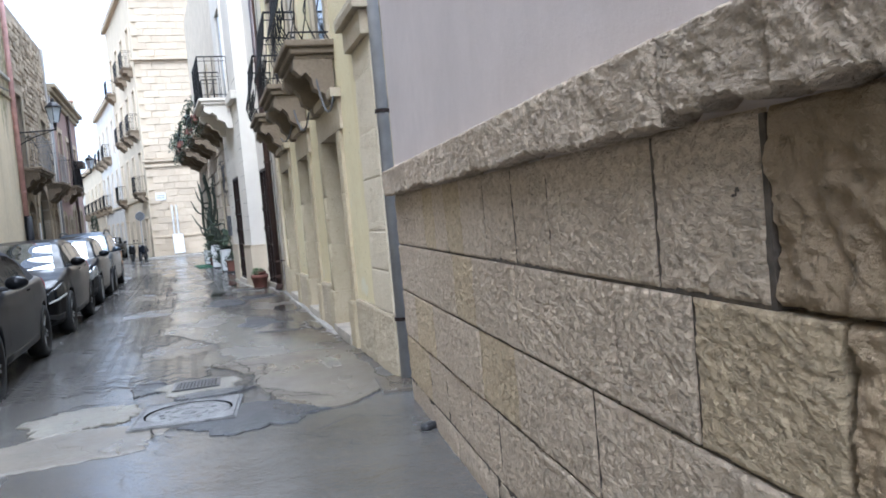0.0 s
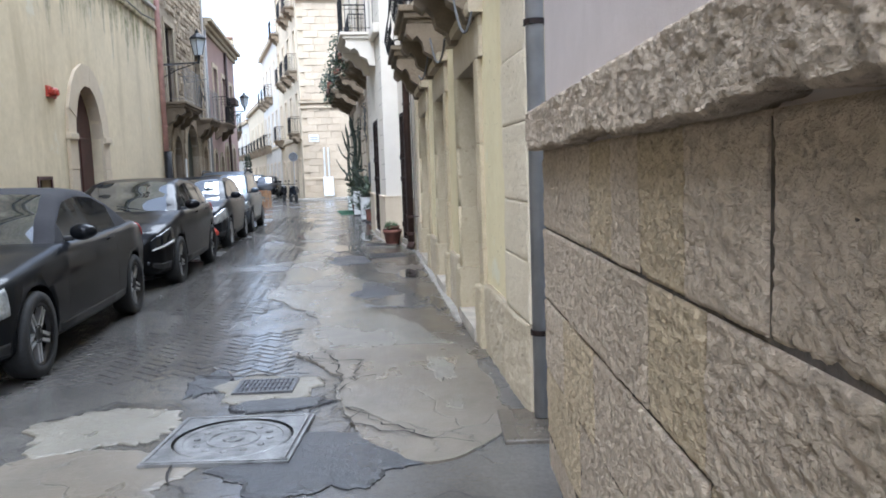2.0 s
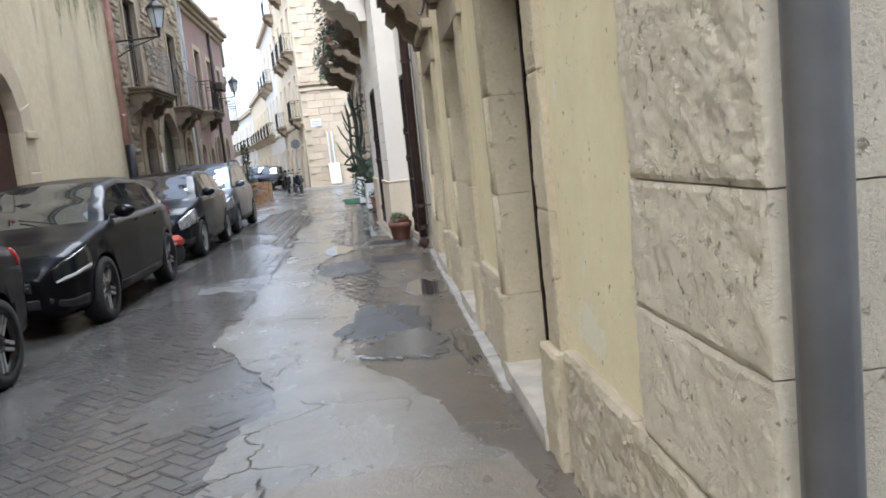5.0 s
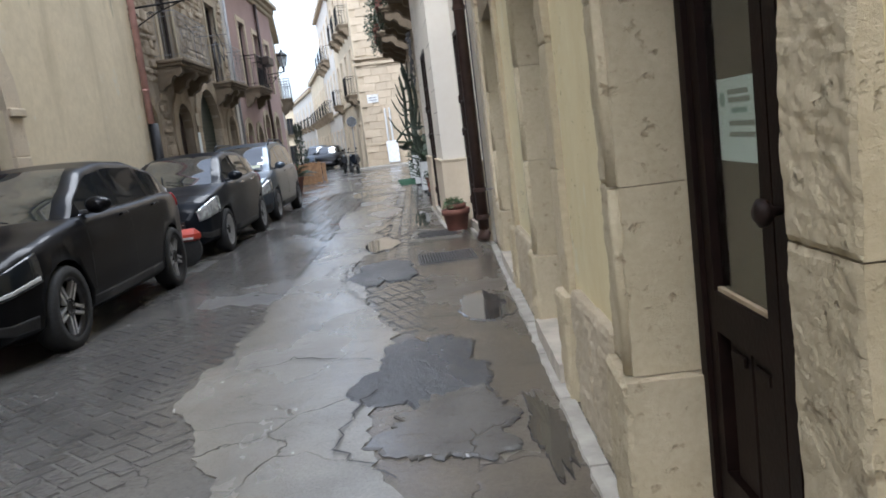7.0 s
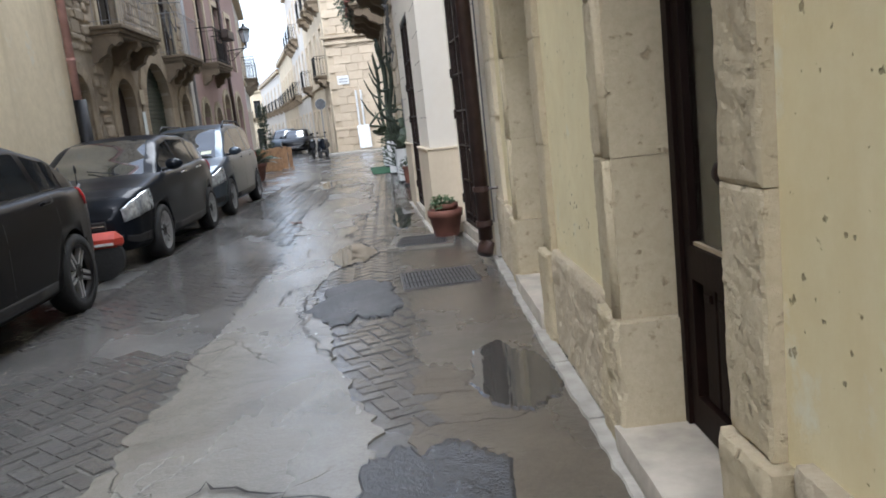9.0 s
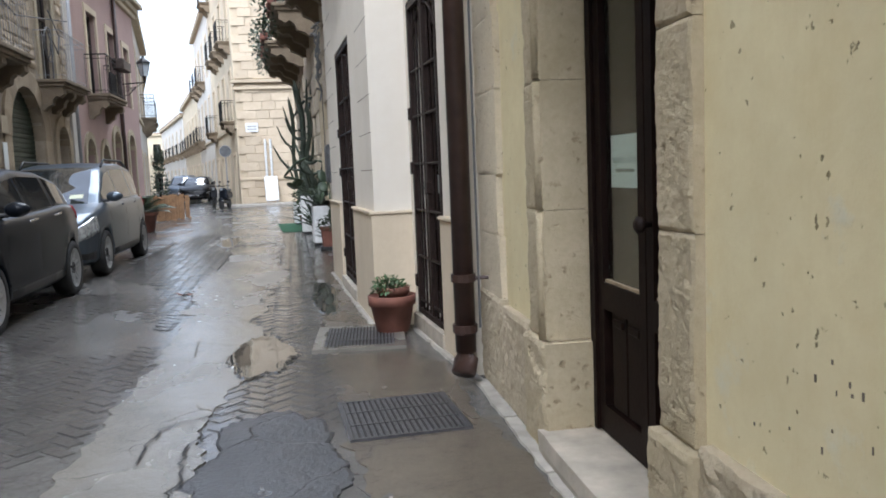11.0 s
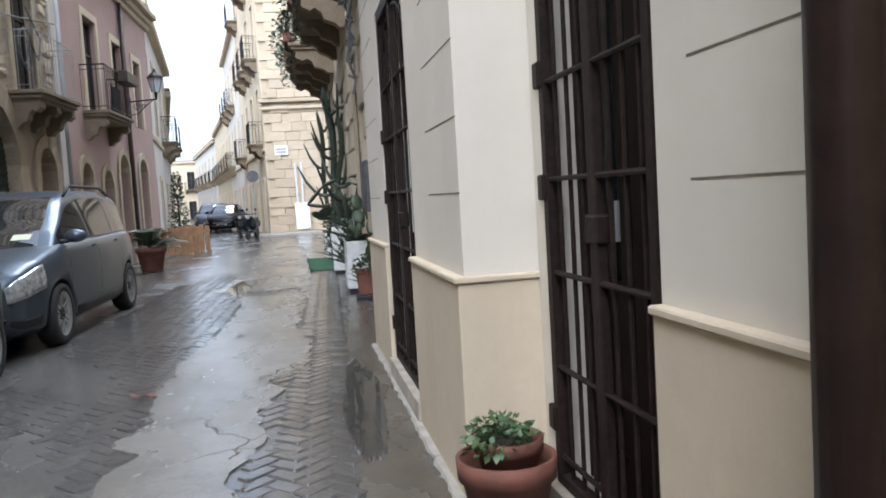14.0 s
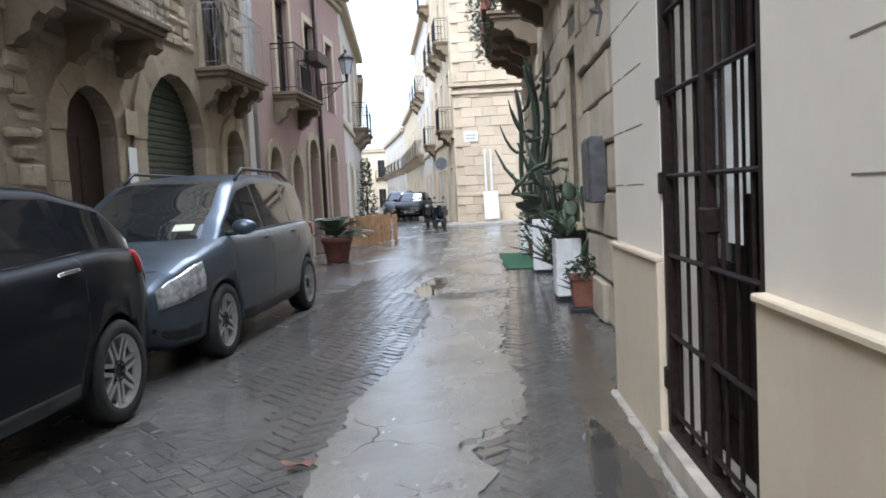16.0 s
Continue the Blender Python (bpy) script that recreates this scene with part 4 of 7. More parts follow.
# ---- beige house with the arched door ----
wb = setting("wall_beige", wall_bm(FL1, 0, 27.3, -0.05, 9, 0.5, [(4.88, 6.28, -0.05, 3.04, 0.84), (7.45, 7.9, 1.1, 1.5), (2.9, 3.5, 5.9, 6.9)]), M["beige"], "stained beige plaster house wall with rain streaks")
arch_door(wb, FL1, 4.88, 6.28, 3.04, 0.84, 0.36, "lime_pale", "shutter_red", 0.14)
for a in (4.5, 6.3):
    part("impost", box((a, -0.3, 2.12), (a + 0.36, 0.09, 2.22), FL1, 0.01), M["lime_pale"], wb)
part("vent_frame", box((7.42, -0.16, 1.05), (7.93, -0.12, 1.55), FL1), M["dark_glass"], wb)
part("vent_frame", frame_bm(FL1, 7.45, 7.9, 1.1, 1.5, 0.05, -0.02, 0.02), M["shutter_red"], wb)
window(wb, FL1, 2.9, 3.5, 5.9, 6.9, "lime_pale")
k = 27
for i in range(k):
    part("string_stone", box((i * 1.01, -0.02, 4.95), (i * 1.01 + 1.0, 0.05 + 0.006 * (i % 3), 5.03), FL1, 0.015), M["beige"], wb)
part("string_course", box((0, -0.02, 5.4), (27, 0.07, 5.48), FL1, 0.01), M["grey"], wb)
al = thing("alarm_box", "small red twin alarm sounder on the beige wall", "alarm")
for dy in (-0.07, 0.07):
    part("sounder", lathe([(0.03, 0), (0.055, 0.04), (0.06, 0.08), (0.04, 0.1)], Matrix.Translation((-3.6, 14.12 + dy, 2.78)) @ pose(0, 0, 0, 0, 90, 0), 10), M["red_box"], al)
part("back_plate", box((-3.6, 13.95, 2.7), (-3.57, 14.3, 2.86)), M["red_box"], al)
downpipe(-3.53, 21.32, 2.1, 9, "pipe_red", "faded red downpipe at the house corner", 0.06)
downpipe(-3.5, 21.32, 0.0, 2.12, "black_iron", "black cast iron foot of the downpipe", 0.09)
lantern((-2.72, 21.75, 4.75), -4.0, "black iron street lantern on a scrolled wall arm")

# ---- rubble stone house ----
wr = setting("wall_rubble", wall_bm(FL2, 0, 9.25, -0.05, 8.2, 0.5, [(7.45, 8.3, -0.05, 2.65, 0.42), (5.0, 6.07, -0.05, 2.69, 0.53), (2.3, 4.24, -0.05, 3.15, 0.97), (0.6, 1.43, -0.05, 2.55, 0.4), (5.2, 6.3, 3.5, 5.7), (1.1, 2.1, 3.4, 5.5)]), M["rubble"], "old rubble stone house wall with plaster remains")
setting("wall_rubble_end", box((9.25, -1, 0), (9.3, -0.5, 8), FL2), M["rubble"], "end of the old rubble wall")
arch_door(wr, FL2, 7.45, 8.3, 2.65, 0.42, 0.2, "old_arch", "shutter_brown", 0.16)
arch_door(wr, FL2, 5.0, 6.07, 2.69, 0.53, 0.3, "old_arch", "shutter_brown", 0.16)
arch_door(wr, FL2, 2.3, 4.24, 3.15, 0.97, 0.36, "old_arch", "shutter_green", 0.17, True)
arch_door(wr, FL2, 0.6, 1.43, 2.55, 0.4, 0.22, "old_arch", "shutter_brown")
window(wr, FL2, 5.2, 6.3, 3.5, 5.7, "lime", sill=False)
window(wr, FL2, 1.1, 2.1, 3.4, 5.5, "lime", sill=False)
balcony(FL2, 4.55, 7.0, 3.5, 0.62, 3, "bars", mats=("balc_stone", "pipe_grey"), label="crumbling dark stone balcony on stepped corbels with a thin railing", bar_r=0.005)
balcony(FL2, 0.55, 2.45, 3.38, 0.55, 3, "bars", mats=("balc_stone", "pipe_grey"), label="stained stone balcony on stepped corbels with a thin railing", bar_r=0.005)
# stones of the rubble face, proud of the mortar: the lower ones as single pieces, those higher up joined
HOLES = ((7.45, 8.3, 2.65, 0), (5.0, 6.07, 2.69, 0), (2.3, 4.24, 3.15, 0), (0.6, 1.43, 2.55, 0), (5.2, 6.3, 5.7, 3.5), (1.1, 2.1, 5.5, 3.4))
upper = bmesh.new()
z, single = 0.5, 0
while z < 8.0:
    row_h, u = rng.uniform(0.13, 0.24), 0.32
    while u < 9.1:
        w, h = rng.uniform(0.14, 0.42), row_h * rng.uniform(0.7, 1.05)
        clear = all(not (a - 0.33 < u + w and u < b + 0.33 and z < c + 0.33 and z + h > d - 0.2) for a, b, c, d in HOLES)
        bare = u > 3.8 or noise.noise(Vector((u * 0.55, z * 0.6, 2.0))) > -0.4
        if clear and bare:
            bm = box((u, -0.03, z), (u + w, 0.012 + rng.uniform(0, 0.045), z + h), FL2)
            for v in bm.verts:
                v.co += Vector((rng.uniform(-0.01, 0.01), rng.uniform(-0.035, 0.035), rng.uniform(-0.03, 0.03)))
            bevelled(bm, 0.028)
            if single < 300 and z < 4.2 and u > 3.8:
                part("rubble_stone", bm, M["rubble_stone"], wr)
                single += 1
            else:
                me = bpy.data.meshes.new("tmp")
                bm.to_mesh(me)
                bm.free()
                upper.from_mesh(me)
                bpy.data.meshes.remove(me)
        u += w + rng.uniform(0.015, 0.05)
    z += row_h
rest_stones = part("rubble_stones", upper, M["rubble_rest"], wr)
rest_stones["kind"] = "stuff"
part("plaster_strip", box((0.0, -0.02, 0), (0.3, 0.06, 8.2), FL2, 0.01), M["grey"], wr)
num = tagged(part("wall_sign", box((4.55, 0.07, 2.2), (4.85, 0.09, 2.5), FL2, 0.005), M["lime"]), "small pale stone sign beside the garage arch", "sign")
tagged(part("wall_poster", box((4.6, 0.06, 1.4), (4.8, 0.068, 2.05), FL2), M["paper"]), "narrow white printed poster on the jamb", "poster")
for pts in ([(8.6, 0.06, 5.6), (8.2, 0.09, 4.6), (8.5, 0.06, 4.4), (8.3, 0.06, 3.4)], [(1.5, 0.06, 4.9), (1.2, 0.16, 4.4), (1.5, 0.2, 4.0), (1.7, 0.14, 4.3), (1.5, 0.06, 3.4)], [(0.2, 0.09, 4.9), (3.5, 0.05, 4.4), (4.4, 0.05, 4.6)]):
    tagged(part("cable", tube([FL2 @ Vector(p) for p in pts], 0.014, 6), M["cable"]), "loose dark cable on the stone wall", "cable")

for k in range(2):
    r = 0.26 - 0.05 * k
    pts = [FL2 @ Vector((1.75 + 0.22 * k + r * math.cos(a * 0.45), 0.1 + 0.03 * k, 4.15 + 1.35 * r * math.sin(a * 0.45))) for a in range(-3, 13)]
    tagged(part("cable", tube(pts, 0.014, 6), M["cable"]), "coiled dark cable hung on the stone wall", "cable")
pts = [FL1 @ Vector((0.3 + 1.2 * k, 0.075, 5.12 - 0.035 * k - 0.06 * (k % 2))) for k in range(14)]
tagged(part("cable", tube(pts, 0.014, 6), M["cable"]), "thin dark cable strung along the beige wall", "cable")

# ---- mauve house ----
mo = [(5.4, 6.4, 3.55, 5.6), (3.2, 4.1, 3.55, 5.5), (1.2, 2.0, 3.6, 5.4), (5.0, 5.8, -0.05, 2.3, 0.4), (3.4, 4.3, -0.05, 2.75, 0.45), (1.3, 2.2, -0.05, 2.75, 0.45), (6.6, 7.4, -0.05, 2.4, 0.4)]
wm = setting("wall_mauve", wall_bm(FL3, 0, 8.3, -0.05, 7.0, 0.5, mo), M["mauve"], "faded mauve plaster house wall with pale surrounds")
for o in mo[:3]:
    window(wm, FL3, *o[:4], "lime_pale", sill=False, w=0.16)
for o in mo[3:]:
    arch_door(wm, FL3, o[0], o[1], o[3], o[4], 0.17, "lime", "shutter_brown")
balcony(FL3, 4.7, 6.85, 3.5, 0.55, 2, "bars", label="stone balcony with a black iron railing and laundry rack")
fb = thing("planter", "weathered wooden flower box on the balcony rail", "planter")
part("box", box((4.72, 0.4, 4.25), (5.7, 0.7, 4.5), FL3, 0.015), M["shutter_brown"], fb)
part("soil", box((4.75, 0.43, 4.5), (5.67, 0.67, 4.51), FL3), M["soil"], fb)
rk = thing("drying_rack", "dark folded drying rack on the balcony floor", "rack")
for k in range(5):
    part("rack_bar", tube([FL3 @ Vector((4.85 + 0.16 * k, 0.25, 3.5)), FL3 @ Vector((4.95 + 0.16 * k, 0.3, 4.2))], 0.012, 5), M["black_iron"], rk)
part("cloth", box((4.86, 0.3, 3.62), (5.6, 0.33, 4.18), FL3, 0.01), M["soft_top"], rk, "dark cloth")
for i, (h0, pr) in enumerate(((6.6, 0.1), (6.75, 0.2), (6.9, 0.34))):
    part("cornice", box((-0.2, -0.3, h0), (8.3, pr, h0 + 0.149), FL3, 0.02), M["lime"], wm)
downpipe(-3.95, 35.6, 0, 6.6, "pipe_brown", "dark brown downpipe on the mauve wall", 0.06)
downpipe(-3.95, 30.6, 0, 6.8, "grey_pipe", "pale grey downpipe between two houses", 0.06)
lantern((-3.35, 36.2, 4.75), -4.03, "black iron street lantern on a wall arm")

# ---- old stone house with cacti in front ----
w4o = [(4.0, 4.9, 0.9, 2.9), (7.3, 8.3, -0.05, 2.9), (10.5, 11.4, 0.9, 2.9), (1.6, 2.5, 4.7, 6.8), (6.0, 7.0, 4.7, 6.8), (10.3, 11.3, 4.7, 6.8)]
w4 = setting("wall_old_stone", wall_bm(F4, 0, 14.5, -0.05, 10.5, 0.5, w4o, -0.03), M["mortar"], "weathered rusticated stone house wall, stained grey")
part("end_wall", box((14.0, -8, -0.05), (14.5, -0.54, 10.5), F4), M["rubble"], w4)
for o in w4o:
    window(w4, F4, *o, "lime", sill=o[2] > 0)
z = 0.0
row = 0
while z < 6.4:
    hgt = 0.42
    u = -0.35 * (row % 2)
    while u < 14.5:
        a, b = max(u, 0), min(u + 0.8, 14.5)
        parts_ab = [(a, b)]
        for o in w4o:
            if z + hgt > o[2] - 0.08 and z < o[3] + 0.13:
                nxt = []
                for p, q in parts_ab:
                    if q <= o[0] - 0.13 or p >= o[1] + 0.13:
                        nxt.append((p, q))
                    else:
                        if p < o[0] - 0.13:
                            nxt.append((p, o[0] - 0.13))
                        if q > o[1] + 0.13:
                            nxt.append((o[1] + 0.13, q))
                parts_ab = nxt
        for p, q in parts_ab:
            if q - p > 0.08:
                part("wall_stone", box((p + 0.008, -0.05, z + 0.008), (q - 0.008, rng.uniform(-0.008, 0.045), z + hgt - 0.008 - rng.uniform(0, 0.02)), F4, 0.018), M["old_block"], w4)
        u += 0.8
    z += hgt
    row += 1
part("upper_face", box((0, -0.03, 6.75), (14.5, 0.0, 10.5), F4), M["old_block"], w4)
balcony(F4, 0.9, 4.2, 4.55, 0.7, 3, "bars")
balcony(F4, 5.2, 8.2, 4.55, 0.8, 3, "bars")
balcony(F4, 9.4, 14.0, 4.55, 0.9, 4, "belly")
mb = thing("meter_cabinet", "grey metal meter cabinet on the stone wall", "cabinet")
part("body", box((2.2, 0.0, 1.15), (2.65, 0.16, 1.75), F4, 0.015), M["trim_grey"], mb)
part("door", box((2.23, 0.161, 1.18), (2.62, 0.175, 1.72), F4, 0.006), M["trim_grey"], mb)

# ---- ochre corner house ----
wt = setting("wall_tower", box((0, -7.0, -0.05), (10.55, -0.03, 21), FT), M["tower"], "tall ochre corner house of squared stone blocks")
z, row = 0.0, 0
while z < 17:
    hgt = 0.40
    if 5.3 < z < 5.75:
        z = 5.85
    u = 10.55 - 0.3 * (row % 2)
    first = True
    while u > 6.6:
        a = max(u - 0.62 - 0.12 * ((row * 7 + int(u * 3)) % 3), 6.5)
        part("stone_block", box((a + 0.006, -0.06, z + 0.006), (min(u, 10.55) - 0.006, rng.uniform(-0.012, 0.02) + (0.04 if u > 10.2 else 0), z + hgt - 0.006), FT, 0.012), M["tower_block"], wt)
        u = a
    z += hgt
    row += 1
for zz, pr in ((1.15, 0.07), (5.35, 0.12), (5.65, 0.2), (11.6, 0.25)):
    part("string_course", box((0, -0.06, zz), (10.55 + pr, pr, zz + 0.14), FT, 0.015), M["tower"], wt)
pl = tagged(part("wall_plaque", box((9.62, 0.03, 3.4), (10.2, 0.06, 3.82), FT, 0.006), M["white_paint"]), "plain white street plaque on the stone wall", "plaque")
for k in range(2):
    part("plaque_bar", box((9.7, 0.0605, 3.5 + 0.13 * k), (10.12, 0.063, 3.56 + 0.13 * k), FT), M["pipe_grey"], pl)
for uu in (9.36, 9.12):
    tagged(part("wall_pipe", tube([FT @ Vector((uu, 0.08, 1.2)), FT @ Vector((uu, 0.08, 3.05))], 0.05, 8), M["white_paint"]), "white plastic pipe against the stone wall", "pipe")
sb = thing("sign_board", "pale blue white board leaning on the wall foot", "board")
part("panel", box((-0.3, -0.02, 0.1), (0.3, 0.02, 1.25), pose(-0.15, 48.4, 0.09, -12, 0, 8), 0.008), M["white_paint"], sb)
for s in (-0.22, 0.22):
    part("leg", box((s - 0.02, -0.02, 0.0), (s + 0.02, 0.03, 0.14), pose(-0.15, 48.4, 0.09, -12, 0, 8)), M["pipe_grey"], sb)


def far_house(name, p0, p1, h, mat, cols, label, seed, deep=6.0, skip0=False):
    """A house front with storeys of windows, some balconies and a cornice."""
    m = facade(p0, p1)
    L = math.hypot(p1[0] - p0[0], p1[1] - p0[1])
    r2 = random.Random(seed)
    ops, bals = [], []
    rows = int(h / 3.6)
    for rr in range(rows):
        for c in range(cols):
            u = L * (c + 0.5) / cols
            z0 = 3.7 * rr + (0.0 if rr == 0 else 0.3)
            ops.append((u - 0.5, u + 0.5, z0 - (0.05 if rr == 0 else 0), z0 + 2.4))
            if rr and r2.random() < 0.75:
                bals.append((u, z0))
    w = setting(name, wall_bm(m, 0, L, -0.05, h, 0.5, ops), M[mat], label)
    part("side_wall", box((0, -deep, -0.05), (0.4, -0.5, h), m), M[mat], w)
    part("side_wall", box((L - 0.4, -deep, -0.05), (L, -0.5, h), m), M[mat], w)
    part("roof", box((-0.15, -deep, h + 0.3), (L + 0.15, 0.25, h + 0.42), m, 0.03), M["tile"], w)
    part("cornice", box((-0.1, -0.3, h), (L + 0.1, 0.28, h + 0.29), m, 0.04), M["lime"], w)
    for o in ops:
        window(w, m, *o, "lime_pale", sill=False, w=0.14)
    for u, z0 in bals:
        balcony(m, u - 0.85, u + 0.85, z0, 0.6, 2, "bars")
    part("string_course", box((0, -0.02, 3.6), (L, 0.08, 3.75), m, 0.01), M["lime"], w)
    return w


far_house("wall_corner_side", (-1.60, 49.05), (-3.7, 61.0), 16, "far_ochre", 4, "side front of the ochre corner house with balconies", 1)
far_house("wall_far_white", (-3.75, 61.2), (-6.0, 74.0), 11.5, "far_white", 4, "white plastered house with green shutters and balconies", 2)
far_house("wall_far_ochre", (-6.05, 74.2), (-9.4, 92.0), 8, "far_ochre", 5, "low ochre plastered house down the street", 3)
far_house("wall_far_pale", (-9.5, 92.2), (-15.5, 118.0), 7.5, "far_white", 6, "pale plastered houses at the street's end", 4)
far_house("wall_left_white", (-6.1, 52.0), (-4.25, 39.0), 7.4, "far_white", 4, "white plastered house beyond the mauve one", 5)
far_house("wall_left_far", (-10.9, 76.0), (-6.15, 52.2), 6.5, "far_ochre", 6, "row of low ochre houses down the street", 6)
far_house("wall_left_end", (-20.0, 118.0), (-10.95, 76.2), 6.5, "far_white", 7, "row of pale houses curving away", 7)
far_house("wall_street_end", (-8.0, 124.0), (-30.0, 124.0), 7.5, "far_ochre", 6, "houses closing the end of the street", 8)
# ---- parked cars ----
def paint(name, c, metal=0.5):
    m = Mat(name, 0.3, metal, 0.06)
    m.color(m.mix(m.ramp(m.noise(3, 5), 0.35, 0.7), c, tuple(v * 0.85 for v in c)))
    m.b.inputs["Coat Weight"].default_value = 0.25
    m.b.inputs["Coat IOR"].default_value = 1.36
    m.b.inputs["Coat Roughness"].default_value = 0.03
    m.bump(m.noise(240, 2), 0.0003)
    return m.m


M["paint_grey"] = paint("dark_grey_car_paint", (0.007, 0.008, 0.010), 0.0)
M["paint_black"] = paint("black_car_paint", (0.004, 0.004, 0.005), 0.0)
M["paint_slate"] = paint("slate_car_paint", (0.007, 0.009, 0.013), 0.0)
M["paint_silver"] = paint("silver_blue_car_paint", (0.085, 0.105, 0.13), 0.55)
M["rubber"] = plain("tyre_rubber", (0.018, 0.018, 0.018), 0.8, 0, 0.3, 40, 0.002)
M["alloy"] = plain("alloy_rim", (0.5, 0.51, 0.52), 0.35, 0.5, 0.1, 20, 0)
M["dark_alloy"] = plain("dark_alloy_rim", (0.05, 0.05, 0.055), 0.35, 0.8, 0.2, 20, 0)
M["trim"] = plain("black_plastic_trim", (0.015, 0.015, 0.016), 0.5, 0, 0.2, 30, 0)
M["chrome"] = plain("chrome_trim", (0.6, 0.6, 0.62), 0.12, 1.0, 0.05, 20, 0)
M["plate"] = plain("white_plate", (0.6, 0.6, 0.6), 0.4, 0, 0.05, 20, 0)
M["tail_red"] = plain("red_lamp_plastic", (0.25, 0.01, 0.012), 0.15, 0, 0.2, 20, 0)
M["headlamp"] = plain("clear_headlamp", (0.55, 0.58, 0.6), 0.08, 0.6, 0.5, 18, 0)
g = Mat("car_glass", 0.04)
g.color((0.012, 0.014, 0.016))
g.b.inputs["Specular IOR Level"].default_value = 0.3
g.b.inputs["Coat Weight"].default_value = 0.1
g.b.inputs["Coat Roughness"].default_value = 0.02
M["car_glass"] = g.m
g = Mat("sloping_windscreen_glass", 0.03)
g.color((0.02, 0.024, 0.026))
g.b.inputs["IOR"].default_value = 1.8
g.b.inputs["Coat Weight"].default_value = 1.0
g.b.inputs["Coat IOR"].default_value = 1.8
g.b.inputs["Coat Roughness"].default_value = 0.03
M["windscreen"] = g.m
M["sticker"] = plain("pale_yellow_sticker", (0.55, 0.58, 0.42), 0.6, 0, 0.05, 20, 0)


def smooth_interp(x, pts):
    """A soft curve through (x, value) points."""
    if x <= pts[0][0]:
        return pts[0][1]
    for (a, va), (b, vb) in zip(pts, pts[1:]):
        if x <= b:
            f = (x - a) / (b - a)
            f = f * 0.6 + (f * f * (3 - 2 * f)) * 0.4
            return va + (vb - va) * f
    return pts[-1][1]


def car(label, x_side, y_front, spec, paint_mat, roof_mat="", rim="alloy", rails=False, group="parked cars"):
    """A parked car, nose towards -y, its street side at x_side."""
    L, W, H, sf, sr, rw = spec["dims"]
    top, roof = spec["top"], spec["roof"]
    s_a, s_b, s_c, s_e = spec["cab"]
    t = thing("car", label, "car", group, m=Matrix.Translation((x_side - W / 2, y_front, 0)))

    def width(s):
        return W / 2 * smooth_interp(s, [(0, 0.62), (0.06, 0.74), (0.2, 0.86), (0.5, 0.955), (1.0, 0.985), (L * 0.5, 1.0), (L - 0.8, 0.985), (L - 0.25, 0.92), (L - 0.06, 0.84), (L, 0.74)])

    def section(s):
        w = width(s)
        zt = smooth_interp(s, top)
        zb = smooth_interp(s, [(0, 0.3), (0.15, 0.2), (0.6, 0.19), (L - 0.6, 0.2), (L - 0.1, 0.27), (L, 0.36)])
        h = zt - zb
        return [(0, zb), (w * 0.86, zb), (w * 0.965, zb + 0.07), (w * 0.985, zb + 0.2 * h + 0.03), (w * 0.99, zb + 0.45 * h), (w, zb + 0.66 * h), (w * 0.985, zt - 0.13 * h), (w * 0.95, zt - 0.045 * h), (w * 0.87, zt), (w * 0.5, zt + 0.018), (0, zt + 0.026)]

    def surf(s, k, off, side):
        sec = section(s)
        i = min(int(k), len(sec) - 2)
        f = k - i
        px, pz = sec[i][0] + (sec[i + 1][0] - sec[i][0]) * f, sec[i][1] + (sec[i + 1][1] - sec[i][1]) * f
        tx, tz = sec[i + 1][0] - sec[i][0], sec[i + 1][1] - sec[i][1]
        ln = math.hypot(tx, tz) or 1
        return Vector((side * (px + off * tz / ln), s - (off if s < 0.3 else 0), pz - off * tx / ln))

    def patch(name, s0, s1, k0, k1, mat, side, off=0.006, n=5, parent=None, lab=""):
        bm = bmesh.new()
        g = [[bm.verts.new(surf(s0 + (s1 - s0) * i / n, k0 + (k1 - k0) * j / n, off, side)) for j in range(n + 1)] for i in range(n + 1)]
        b = [[bm.verts.new(surf(s0 + (s1 - s0) * i / n, k0 + (k1 - k0) * j / n, -0.01, side)) for j in range(n + 1)] for i in range(n + 1)]
        for i in range(n):
            for j in range(n):
                bm.faces.new((g[i][j], g[i][j + 1], g[i + 1][j + 1], g[i + 1][j]))
        for i in range(n):
            for q in (0, n):
                bm.faces.new((g[i][q], g[i + 1][q], b[i + 1][q], b[i][q]))
                bm.faces.new((g[q][i], g[q][i + 1], b[q][i + 1], b[q][i]))
        bmesh.ops.recalc_face_normals(bm, faces=bm.faces)
        return part(name, bm, M[mat], parent or t, lab, smooth=True)

    # body shell
    bm = bmesh.new()
    n = 56
    ss = [L * (1 - math.cos(math.pi * i / n)) / 2 for i in range(n + 1)]
    rings = []
    for s in ss:
        sec = section(s)
        ring = [bm.verts.new((px, s, pz)) for px, pz in sec] + [bm.verts.new((-px, s, pz)) for px, pz in sec[-2:0:-1]]
        rings.append(ring)
    for a, b in zip(rings, rings[1:]):
        for i in range(len(a)):
            j = (i + 1) % len(a)
            bm.faces.new((a[i], b[i], b[j], a[j]))
    bm.faces.new(rings[0][::-1])
    bm.faces.new(rings[-1])
    bmesh.ops.recalc_face_normals(bm, faces=bm.faces)
    body = part("body", bm, M[paint_mat], t, smooth=True)
    # wheel arches are cut out of the shell
    cut = bmesh.new()
    for s in (sf, sr):
        for side in (-1, 1):
            mm = Matrix.Translation((side * (W / 2 - 0.08), s, rw)) @ pose(0, 0, 0, 0, 90, 0)
            add_lathe(cut, [(rw + 0.045, -0.17), (rw + 0.045, 0.3)], mm, 28)
